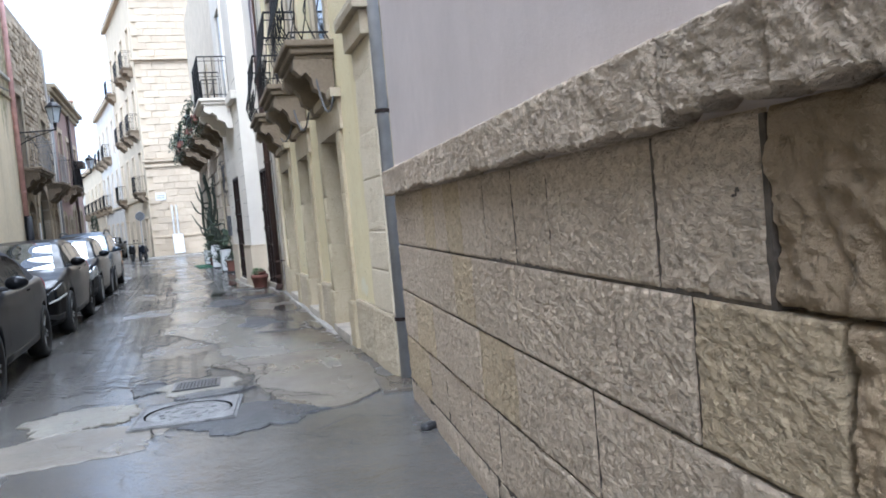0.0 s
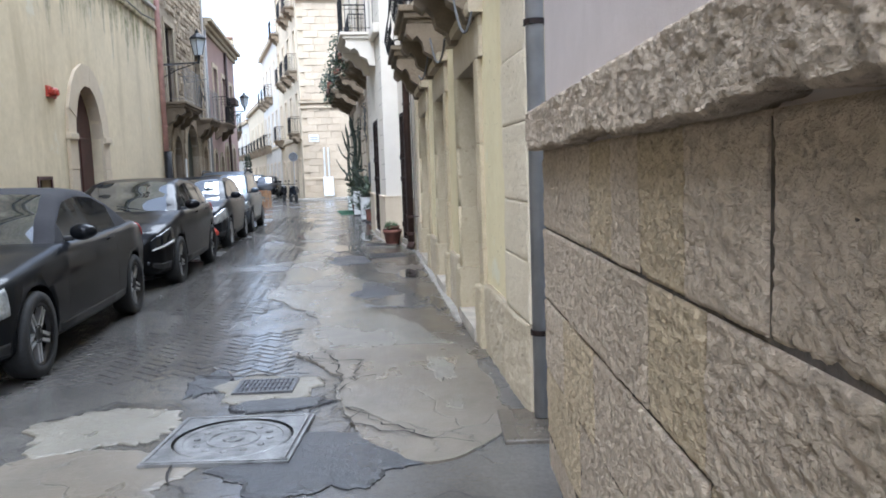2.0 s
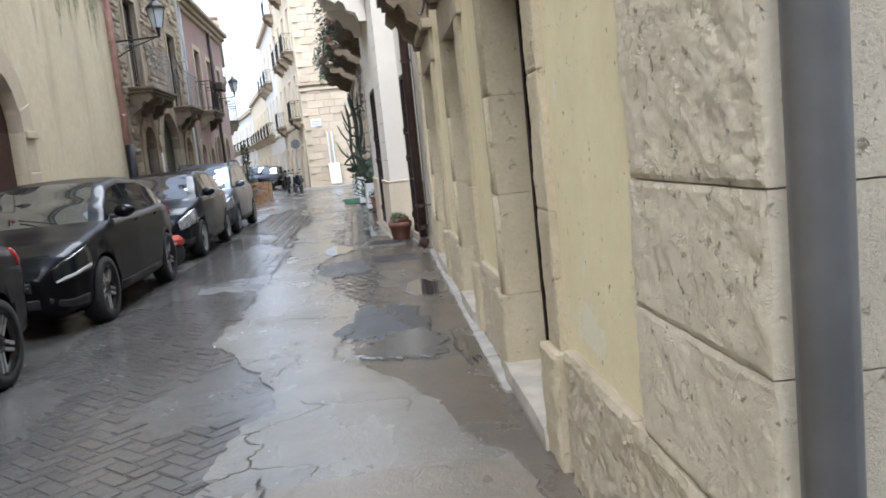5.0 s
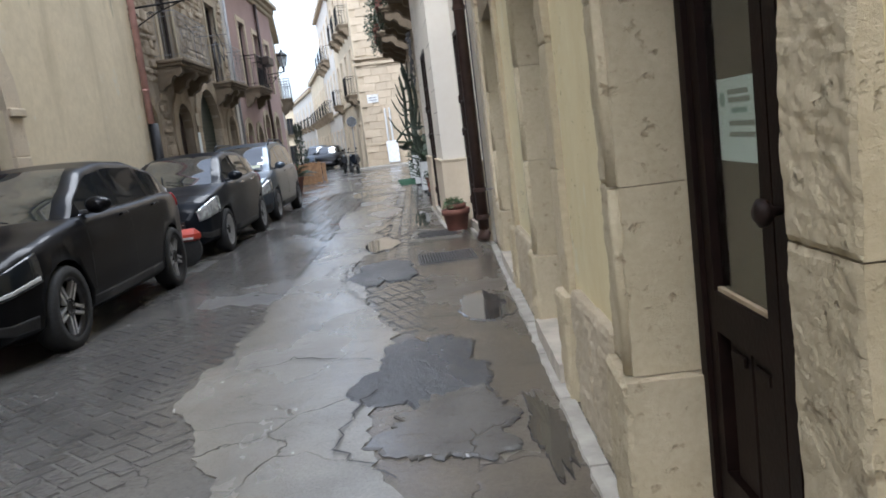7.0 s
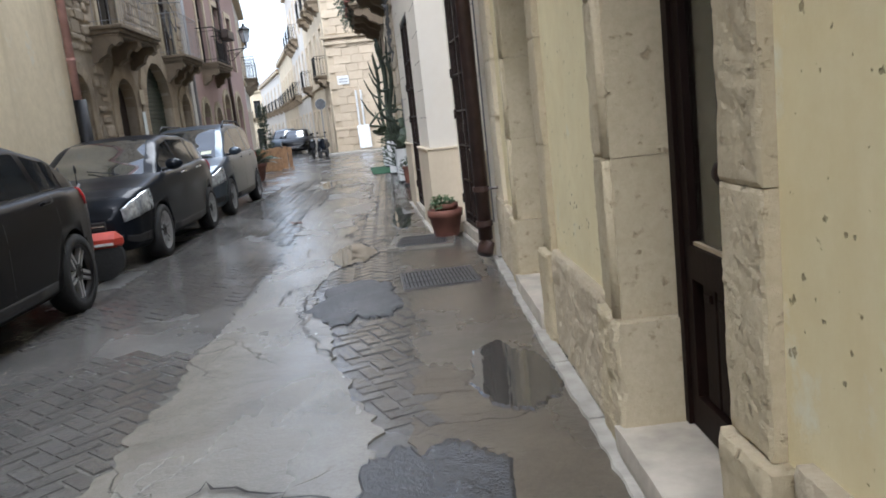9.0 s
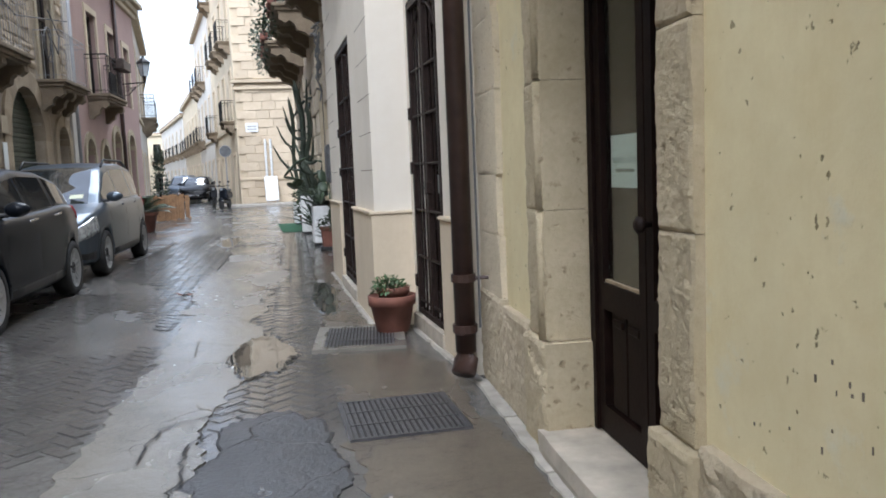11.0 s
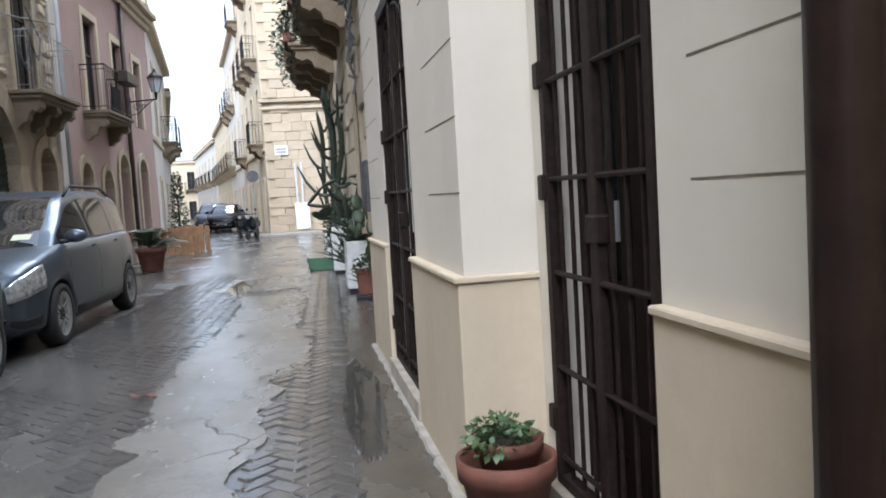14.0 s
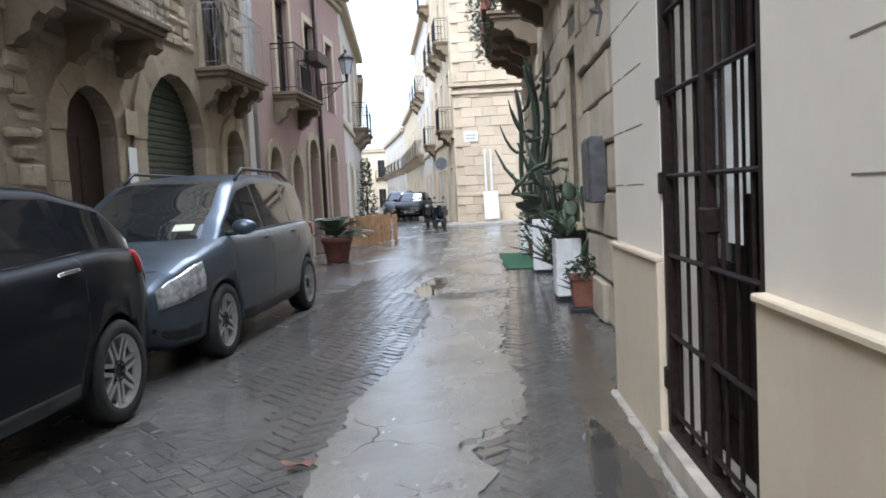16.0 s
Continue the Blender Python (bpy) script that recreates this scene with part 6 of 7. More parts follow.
sheet("cement_foot", [(7.6, 1.0), (8.7, 1.05), (9.6, 0.9), (10.3, 0.72), (11.5, 0.9), (12.7, 1.05)], [(7.6, 1.62), (9, 1.72), (12.7, 1.8)], M["conc_brown"], "brown wet cement along the house foot", 0.005, 0.05)
warm_l, warm_r = [p for p in road_l if p[0] < 8.3], [p for p in road_r if p[0] < 8.3]
sheet("cement_sheet", warm_l, warm_r, M["conc_warm"], "beige wet cement sheet with cracked edges", 0.0135, 0.05)
blob("dry_patch", 1.22, 7.38, 0.1, 0.32, M["conc_pale"], "pale dry spot on the cement", 0.0195, 21, 0.4)
blob("dry_patch", 1.2, 6.5, 0.06, 0.1, M["conc_pale"], "small pale dry spot on the cement", 0.0195, 22, 0.4)
setting("foot_slab", box((5.78, -0.25, -0.03), (6.32, 0.19, 0.024), F1, 0.006), M["conc_brown"], "smooth grey stone slab at the wall foot", "slab")
sheet("concrete_strip", road_l, road_r, M["conc"], "long pale wet concrete repair strip along the street", 0.010, 0.07)
sheet("concrete_strip_far", [(26.6, -0.9), (30, -0.7), (36, -1.0), (44, -1.4)], [(26.6, 0.6), (30, 0.5), (36, 0.2), (44, -0.3)], M["conc"], "pale concrete strip further down the street", 0.008, 0.1, 0.3)
sheet("cement_apron", [(12.6, 1.0), (14, 1.05), (16, 1.0), (18, 1.0), (21.5, 1.02), (25, 1.1)], [(12.6, 1.7), (14, 1.75), (16, 1.72), (18, 1.36), (21.5, 1.26), (25, 1.3)], M["conc_brown"], "brown wet cement apron along the house fronts", 0.007, 0.06)
blob("concrete_patch", -1.0, 5.7, 0.75, 0.45, M["conc_warm"], "worn pale cement patch beside the manhole", 0.009, 3)
blob("concrete_patch", -0.87, 6.53, 0.42, 0.4, M["conc_pale"], "crumbled pale cement in a pothole", 0.0145, 8, 0.35)
blob("asphalt_patch", 0.42, 5.75, 0.5, 0.4, M["asphalt"], "dark asphalt patch beside the manhole", 0.0125, 4, 0.26)
blob("asphalt_patch", 0.12, 6.77, 0.34, 0.12, M["asphalt"], "dark asphalt strip behind the manhole", 0.0165, 5, 0.3)
blob("concrete_patch", 0.02, 7.2, 0.36, 0.32, M["conc_pale"], "broken pale cement round the drain cover", 0.0135, 23, 0.3)
blob("asphalt_patch", -0.42, 7.4, 0.14, 0.32, M["asphalt"], "small dark asphalt patch", 0.0125, 15, 0.5)
blob("asphalt_patch", 1.04, 11.25, 0.37, 0.74, M["asphalt"], "dark smooth asphalt patch near the house foot", 0.0145, 6, 0.32)
blob("gravel_patch", 1.14, 10.4, 0.32, 0.42, M["cobble"], "rough gravelly patch beside the asphalt", 0.0185, 16, 0.4)
blob("asphalt_patch", 0.65, 14.75, 0.33, 0.65, M["asphalt"], "dark smooth asphalt patch in the street", 0.0145, 7, 0.35)
blob("puddle", 0.52, 16.95, 0.24, 0.62, M["water"], "puddle reflecting the sky", 0.0165, 9, 0.22, "puddle")
blob("puddle", 1.5, 12.75, 0.2, 0.55, M["water"], "shallow puddle on the setts", 0.012, 10, 0.2, "puddle")
blob("puddle", 1.08, 19.6, 0.14, 1.3, M["water"], "long shallow puddle along the house foot", 0.012, 11, 0.2, "puddle")
blob("puddle", 1.55, 10.2, 0.07, 0.5, M["water"], "small puddle near the kerb", 0.0175, 13, 0.5, "puddle")
blob("puddle", -0.5, 27.5, 0.2, 1.3, M["water"], "long wet puddle in the wheel track", 0.012, 14, 0.2, "puddle")

# manhole: square frame, ring and cover
mh = thing("manhole", "round wet cast iron manhole cover in a square frame", "manhole", m=pose(-0.08, 6.15, 0.012, 0, 0, -8))
bm = bmesh.new()
outer = [(-0.38, -0.38), (0.38, -0.38), (0.38, 0.38), (-0.38, 0.38)]
n = 40
ci = [bm.verts.new((0.325 * math.cos(2 * math.pi * i / n), 0.325 * math.sin(2 * math.pi * i / n), 0.012)) for i in range(n)]
co = []
for i in range(n):
    a = 2 * math.pi * i / n
    s = 0.38 / max(abs(math.cos(a)), abs(math.sin(a)))
    co.append(bm.verts.new((s * math.cos(a), s * math.sin(a), 0.012)))
cl = [bm.verts.new((v.co.x, v.co.y, -0.03)) for v in co]
for i in range(n):
    j = (i + 1) % n
    bm.faces.new((ci[i], co[i], co[j], ci[j]))
    bm.faces.new((co[i], cl[i], cl[j], co[j]))
part("frame", bm, M["worn_iron"], mh)
part("cover", lathe([(0.31, -0.02), (0.31, 0.004), (0.30, 0.008), (0.27, 0.008), (0.265, 0.003), (0.03, 0.003), (0.025, -0.004)], None, 40), M["worn_iron"], mh, "worn round cover")
for k in range(12):
    a = math.radians(30 * k)
    part("stud", lathe([(0.022, 0.002), (0.018, 0.009), (0.008, 0.011)], Matrix.Translation((0.2 * math.cos(a), 0.2 * math.sin(a), 0)), 8), M["worn_iron"], mh)
part("cover_ring", lathe([(0.125, 0.002), (0.128, 0.009), (0.142, 0.009), (0.145, 0.002)], None, 36, False), M["worn_iron"], mh)
part("hub", lathe([(0.06, 0.002), (0.055, 0.01), (0.02, 0.012), (0.015, 0.004)], None, 16), M["worn_iron"], mh)
for q in ((-0.37, -0.365, 0.37, -0.35), (-0.37, 0.35, 0.37, 0.365), (-0.365, -0.35, -0.35, 0.35)):
    part("frame_rib", box((q[0], q[1], 0.012), (q[2], q[3], 0.019), None, 0.003), M["worn_iron"], mh)
part("frame_rib", box((0.33, -0.36, 0.012), (0.36, 0.36, 0.022), None, 0.004), M["worn_iron"], mh)


def grate(x0, x1, y0, y1, rot, label, pitch, border):
    t = thing("street_grate", label, "grate", m=pose((x0 + x1) / 2, (y0 + y1) / 2, 0.008, 0, 0, rot))
    w, d = (x1 - x0) / 2, (y1 - y0) / 2
    bm = bmesh.new()
    for a, b, c, e in ((-w, -w + border, -d, d), (w - border, w, -d, d), (-w + border, w - border, -d, -d + border), (-w + border, w - border, d - border, d)):
        add_box(bm, (a, c, -0.02), (b, e, 0.02))
    part("frame", bm, M["conc"] if border > 0.06 else M["cast_iron"], t)
    part("well", box((-w + border, -d + border, -0.02), (w - border, d - border, 0.011)), M["crack"], t)
    x = -w + border + pitch / 2
    while x < w - border:
        part("bar", box((x - pitch * 0.3, -d + border, 0.011), (x + pitch * 0.3, d - border, 0.018)), M["cast_iron"], t)
        x += pitch
    for q in (-0.33, 0.33):
        part("cross_bar", box((-w + border, d * q - 0.01, 0.0182), (w - border, d * q + 0.01, 0.021)), M["cast_iron"], t)


grate(1.0, 1.6, 14.92, 15.55, 2, "rusty iron drain grate in the pavement", 0.03, 0.02)
grate(0.92, 1.6, 16.85, 17.7, -6, "iron grating in a cement frame by the door", 0.026, 0.08)
grate(-0.2, 0.2, 7.02, 7.36, -5, "small iron drain cover in the broken asphalt", 0.03, 0.03)

# setts: laid in herringbone rows, the nearest as single stones, the rest joined
stone_mesh = {}


def sett_bm(bm, m):
    v = add_box(bm, (-0.095, -0.047, -0.03), (0.095, 0.047, 0.0), m)
    return v


def herringbone(x0, x1, y0, y1, rot, skip):
    out = []
    c, s = math.cos(rot), math.sin(rot)
    R = math.hypot(x1 - x0, y1 - y0) / 2 + 0.3
    cx, cy = (x0 + x1) / 2, (y0 + y1) / 2
    k = int(R / 0.1) + 2
    for i in range(-k, k):
        for j in range(-k, k):
            if (i - j) % 4 == 0:
                px, py, ang = i * 0.1 + 0.05, j * 0.1, 0
            elif (i - j) % 4 == 3:
                px, py, ang = i * 0.1, j * 0.1 + 0.05, 90
            else:
                continue
            x, y = cx + px * c - py * s, cy + px * s + py * c
            if x0 < x < x1 and y0 < y < y1 and not skip(x, y):
                out.append((x, y, ang + math.degrees(rot)))
    return out


def on_strip(x, y):
    inside = smooth_interp(y, road_l) - 0.02 < x < smooth_interp(y, road_r) + 0.02 and 5.5 < y < 26
    return inside


near = herringbone(0.5, 1.02, 17.6, 22.5, radians(45), lambda x, y: on_strip(x, y))
near = near[:300]
setts = thing("sett_paving", "wet dark stone setts laid in herringbone beside the concrete", "paving", kind="structure")
base_me = None
for x, y, a in near:
    if base_me is None:
        bm = bmesh.new()
        add_box(bm, (-0.095, -0.046, -0.03), (0.095, 0.046, 0.0))
        bevelled(bm, 0.008)
        base_me = bpy.data.meshes.new("sett")
        bm.to_mesh(base_me)
        bm.free()
        base_me.materials.append(M["cobble"])
    o = new("sett", base_me)
    o.parent = setts
    o.matrix_local = pose(x, y, ground_z(x, y) + 0.010 + rng.uniform(-0.003, 0.003), rng.uniform(-1.2, 1.2), rng.uniform(-2, 2), a)
bm = bmesh.new()
rest = herringbone(-1.75, 0.1, 7.6, 30.0, radians(45), lambda x, y: on_strip(x, y) or noise.noise(Vector((x * 0.8, y * 0.45, 5))) < -0.22)
rest += herringbone(0.5, 1.0, 22.5, 30, radians(45), lambda x, y: on_strip(x, y))
rest += herringbone(0.3, 1.1, 12.2, 14.4, radians(20), lambda x, y: on_strip(x, y) or (x - 0.65) ** 2 / 0.14 + (y - 14.75) ** 2 / 0.5 < 1)
rest += herringbone(0.3, 1.0, 15.4, 17.6, radians(45), lambda x, y: on_strip(x, y))
for x, y, a in rest:
    m = pose(x, y, ground_z(x, y) + 0.006 + rng.uniform(-0.0025, 0.0025), rng.uniform(-0.9, 0.9), rng.uniform(-0.9, 0.9), a)
    v = [bm.verts.new(m @ Vector(p)) for p in ((-0.095, -0.046, -0.02), (0.095, -0.046, -0.02), (0.095, 0.046, -0.02), (-0.095, 0.046, -0.02), (-0.088, -0.039, 0), (0.088, -0.039, 0), (0.088, 0.039, 0), (-0.088, 0.039, 0))]
    for q in ((4, 5, 6, 7), (0, 1, 5, 4), (1, 2, 6, 5), (2, 3, 7, 6), (3, 0, 4, 7)):
        bm.faces.new([v[i] for i in q])
tagged(part("setts", bm, M["cobble"]), "worn wet stone setts of the old street", "paving", kind="stuff")


# A flat black strip above the street stands in for a shaded crack.
def crack(pts, w, seed):
    r3 = random.Random(seed)
    bm = bmesh.new()
    fine = []
    for (ax, ay), (bx, by) in zip(pts, pts[1:]):
        k = max(2, int(math.hypot(bx - ax, by - ay) / 0.06))
        for i in range(k):
            f = i / k
            fine.append((ax + (bx - ax) * f + r3.uniform(-0.035, 0.035), ay + (by - ay) * f + r3.uniform(-0.025, 0.025)))
    fine.append(pts[-1])
    prev = None
    for i, (x, y) in enumerate(fine):
        nx_, ny_ = fine[min(i + 1, len(fine) - 1)][0] - fine[max(i - 1, 0)][0], fine[min(i + 1, len(fine) - 1)][1] - fine[max(i - 1, 0)][1]
        ln = math.hypot(nx_, ny_) or 1
        ww = w * r3.uniform(0.3, 1.2)
        z = ground_z(x, y) + 0.0205
        cur = (bm.verts.new((x - ny_ / ln * ww, y + nx_ / ln * ww, z)), bm.verts.new((x + ny_ / ln * ww, y - nx_ / ln * ww, z)))
        if prev:
            bm.faces.new((prev[0], prev[1], cur[1], cur[0]))
        prev = cur
    tagged(part("road_crack", bm, M["crack"]), "dark ragged crack in the street surface", "crack", kind="structure")


for i, pts in enumerate(([(0.3, 6.5), (0.5, 7.2), (0.45, 7.9), (0.35, 8.3)], [(0.4, 7.2), (0.75, 7.3)], [(0.45, 6.6), (0.6, 6.2), (0.9, 6.0)], [(0.5, 7.8), (0.2, 8.0), (0.0, 7.6)], [(-1.2, 6.8), (-0.6, 7.0), (-0.4, 6.75)], [(0.7, 11.6), (0.2, 11.9), (-0.1, 11.6)], [(0.75, 11.0), (0.6, 10.3), (0.9, 9.9)], [(0.3, 15.3), (0.25, 14.6), (0.35, 14.0), (0.55, 13.4)], [(0.5, 15.7), (0.1, 15.4), (0.05, 14.9)], [(0.35, 20.4), (0.6, 20.9)], [(-0.2, 22.6), (0.2, 22.4), (0.6, 22.5)], [(1.35, 4.9), (1.0, 5.2), (0.7, 5.0)], [(0.2, 5.2), (0.6, 5.0), (0.9, 4.5)], [(0.13, 8.2), (0.32, 7.8), (0.68, 7.75)], [(0.66, 7.75), (0.6, 7.2), (0.5, 6.9)], [(0.5, 6.6), (0.75, 6.2), (1.0, 5.9), (1.2, 5.8)], [(0.53, 6.1), (0.62, 6.5), (0.45, 6.6)], [(-1.26, 6.7), (-0.95, 7.0), (-0.53, 6.86)], [(-0.5, 7.6), (-0.3, 7.5), (0.3, 7.46)], [(-0.35, 5.9), (-0.3, 5.6), (-0.15, 5.4)])):
    crack(pts, 0.016 if i in (17, 18) else 0.007, i)

bm = bmesh.new()
lm = pose(-0.42, 20.17, 0.02, 4, 6, 25)
cv = bm.verts.new(lm @ Vector((0, 0, 0.004)))
rim = []
for i in range(18):
    a = 2 * math.pi * i / 18
    k = 1 + 0.3 * math.sin(5 * a) + 0.12 * math.sin(3 * a + 1)
    rim.append(bm.verts.new(lm @ Vector((0.075 * k * math.cos(a), 0.04 * k * math.sin(a), 0.012 + 0.014 * math.sin(3 * a)))))
for i in range(18):
    bm.faces.new((cv, rim[i], rim[(i + 1) % 18]))
tagged(part("dead_leaf", bm, M["dead_leaf"]), "crumpled reddish brown dead leaf on the street", "leaf")
tagged(part("loose_stone", box((-0.055, -0.035, 0), (0.055, 0.035, 0.045), pose(1.36, 4.62, 0.0, 0, 0, 30), 0.014), M["asphalt"]), "small black stone lying at the wall foot", "stone")

# ---- plants and pots ----
def leaf_cloud(cx, cy, cz, rx, rz, count, size, r4):
    """Many small pointed leaves round a centre."""
    bm = bmesh.new()
    for _ in range(count):
        a, e = r4.uniform(0, 2 * math.pi), r4.uniform(-0.3, 1.4)
        d = r4.uniform(0.45, 1.0)
        p = Vector((cx + rx * d * math.cos(a) * math.cos(e), cy + rx * d * math.sin(a) * math.cos(e), cz + rz * d * math.sin(e)))
        m = Matrix.Translation(p) @ Euler((r4.uniform(-0.9, 0.9), r4.uniform(-0.9, 0.9), a)).to_matrix().to_4x4()
        s = size * r4.uniform(0.6, 1.2)
        v = [bm.verts.new(m @ Vector(q)) for q in ((0, 0, 0), (s * 0.5, s * 0.32, s * 0.1), (s, 0, s * 0.05), (s * 0.5, -s * 0.32, s * 0.1), (s * 0.5, 0, -s * 0.08))]
        for q in ((0, 1, 4), (1, 2, 4), (2, 3, 4), (3, 0, 4), (0, 3, 1), (3, 2, 1)):
            bm.faces.new([v[i] for i in q])
    return bm


r4 = random.Random(11)
pt = thing("plant_pot", "two stacked terracotta pots with a green succulent", "plant pot", m=pose(1.535, 17.42, 0.01) @ Matrix.Scale(0.8, 4))
part("pot", lathe([(0.15, 0), (0.165, 0.02), (0.215, 0.27), (0.235, 0.275), (0.24, 0.37), (0.225, 0.375), (0.215, 0.29), (0.2, 0.26)], None, 28), M["terracotta"], pt, "lower round terracotta pot", True)
part("inner_pot", lathe([(0.12, 0.24), (0.15, 0.38), (0.165, 0.385), (0.17, 0.45), (0.155, 0.452), (0.14, 0.40)], Matrix.Translation((0.02, 0.03, 0)), 26), M["terracotta"], pt, "upper terracotta pot", True)
part("soil", lathe([(0.02, 0.40), (0.14, 0.41), (0.02, 0.42)], Matrix.Translation((0.02, 0.03, 0)), 16), M["soil"], pt)
part("succulent", leaf_cloud(-0.02, 0.0, 0.44, 0.17, 0.12, 260, 0.05, r4), M["succulent"], pt, "fleshy green leaves")

rp = thing("plant_pot", "terracotta trough with a low green shrub", "plant pot", m=pose(1.42, 24.75, 0.0))
part("tray", box((-0.2, -0.16, 0), (0.2, 0.16, 0.06), None, 0.01), M["trim"], rp)
bm = bmesh.new()
add_box(bm, (-0.16, -0.14, 0.06), (0.16, 0.14, 0.36))
for v in bm.verts:
    if v.co.z > 0.2:
        v.co.x *= 1.15
        v.co.y *= 1.15
bevelled(bm, 0.012)
part("trough", bm, M["terracotta"], rp)
part("rim", box((-0.2, -0.175, 0.34), (0.2, 0.175, 0.39), None, 0.012), M["terracotta"], rp)
part("shrub", leaf_cloud(0, 0, 0.4, 0.24, 0.2, 320, 0.06, r4), M["leaf"], rp)


def planter(x, y, w, h, label, rot=0):
    t = thing("planter", label, "planter", "white planters along the wall", m=pose(x, y, 0, 0, 0, rot))
    bm = bmesh.new()
    add_box(bm, (-w / 2, -w / 2, 0.05), (w / 2, w / 2, h))
    part("box", bevelled(bm, 0.015), M["white_paint"], t)
    part("foot", box((-w / 2 + 0.03, -w / 2 + 0.03, 0), (w / 2 - 0.03, w / 2 - 0.03, 0.06)), M["trim"], t)
    for k in range(3):
        part("band", box((-w / 2 - 0.006, -w / 2 - 0.006, h * (0.3 + 0.2 * k)), (w / 2 + 0.006, w / 2 + 0.006, h * (0.3 + 0.2 * k) + 0.03)), M["white_paint"], t)
    part("soil", box((-w / 2 + 0.02, -w / 2 + 0.02, h), (w / 2 - 0.02, w / 2 - 0.02, h + 0.015)), M["soil"], t)
    return t


planter(1.28, 25.7, 0.3, 0.72, "chipped white painted planter with patterned bands", 5)
planter(1.17, 28.8, 0.4, 0.84, "tall chipped white painted planter", -3)
planter(1.0, 32.2, 0.4, 0.6, "low white painted planter", 4)


def column(bm, pts, r, ribs=7):
    rings = []
    for i, p in enumerate(pts):
        rr = r * (0.55 if i == len(pts) - 1 else 1.0)
        ring = []
        for k in range(ribs * 2):
            a = math.pi * k / ribs
            q = rr * (1.0 if k % 2 else 0.72)
            ring.append(bm.verts.new((p[0] + q * math.cos(a), p[1] + q * math.sin(a), p[2])))
        rings.append(ring)
    for a, b in zip(rings, rings[1:]):
        for k in range(ribs * 2):
            bm.faces.new((a[k], a[(k + 1) % (ribs * 2)], b[(k + 1) % (ribs * 2)], b[k]))
    bm.faces.new(rings[-1])
    bm.faces.new(rings[0][::-1])


def tall_cactus(x, y, z, h, arms, label, seed):
    r5 = random.Random(seed)
    t = thing("cactus", label, "cactus", "cacti along the wall", m=pose(x, y, z))
    for q in range(3):
        bm = bmesh.new()
        ox, oy, hh = r5.uniform(-0.1, 0.12), r5.uniform(-0.25, 0.25), h * r5.uniform(0.7, 1.0)
        ph = r5.uniform(0, 6)
        column(bm, [(ox * i / 4 + 0.05 * math.sin(i * 0.6 + ph), oy * i / 4 + 0.04 * math.cos(i * 0.7 + ph), hh * i / 12) for i in range(13)], 0.05)
        part("stem", bm, M["cactus"], t)
    for k in range(arms):
        z0 = h * r5.uniform(0.15, 0.85)
        a = r5.uniform(0, 2 * math.pi)
        dx, dy = math.cos(a), math.sin(a) * 1.1
        ln = r5.uniform(0.2, 0.6)
        rise = r5.uniform(-0.1, 0.35)
        bm = bmesh.new()
        pts = [(dx * q * ln * 1.4, dy * q * ln * 1.4, z0 + rise * q + (ln * 0.9) * q ** 3 - 0.12 * math.sin(3.1 * q)) for q in (0.03, 0.2, 0.4, 0.6, 0.8, 1.0)]
        add_tube(bm, pts, [0.03, 0.034, 0.033, 0.03, 0.026, 0.01], 7)
        part("arm", bm, M["cactus"], t)
    return t


tall_cactus(1.17, 28.8, 0.85, 2.7, 11, "tall branching grey green cactus growing from a planter", 21)
tall_cactus(1.0, 32.2, 0.6, 2.9, 10, "tall branching grey green cactus against the stone wall", 22)
tall_cactus(1.32, 27.2, 0.0, 1.9, 8, "branching grey green cactus beside the planters", 23)


def agave(x, y, z, n, ln, label, seed):
    """A rosette of long pointed fleshy leaves."""
    r6 = random.Random(seed)
    t = thing("agave", label, "succulent", "succulents along the wall", m=pose(x, y, z))
    for k in range(n):
        a, el, l2 = r6.uniform(0, 6.28), r6.uniform(0.45, 1.35), ln * r6.uniform(0.55, 1.1)
        w = r6.uniform(0.025, 0.045)
        bm = bmesh.new()
        rows = []
        for i in range(7):
            q = i / 6
            d = l2 * q
            px = d * math.cos(el)
            pz = d * math.sin(el) - 0.22 * l2 * q * q
            ww = w * (1 - q ** 2.2) + 0.002
            c = Vector((math.cos(a), math.sin(a), 0)) * px + Vector((0, 0, pz))
            sd = Vector((-math.sin(a), math.cos(a), 0)) * ww
            rows.append([bm.verts.new(c - sd), bm.verts.new(c - Vector((0, 0, 0.4 * ww))), bm.verts.new(c + sd), bm.verts.new(c - Vector((0, 0, 0.9 * ww)))])
        for r0, r1 in zip(rows, rows[1:]):
            for i in range(4):
                bm.faces.new((r0[i], r0[(i + 1) % 4], r1[(i + 1) % 4], r1[i]))
        part("leaf_blade", bm, M["agave"], t, "", True)
    return t


M["agave"] = plain("grey_green_agave", (0.06, 0.078, 0.052), 0.55, 0, 0.35, 6, 0.002)
for i, (x, y, z, n, ln) in enumerate(((1.28, 25.7, 0.72, 26, 0.6), (1.42, 26.5, 0.25, 26, 0.75), (1.17, 28.8, 0.84, 24, 0.7), (1.25, 28.0, 0.2, 26, 0.85), (1.2, 30.2, 0.1, 26, 0.9), (1.0, 32.2, 0.6, 22, 0.7), (1.45, 25.15, 0.1, 18, 0.5))):
    agave(x, y, z, n, ln, "grey green succulent with long pointed leaves by the wall", 40 + i)


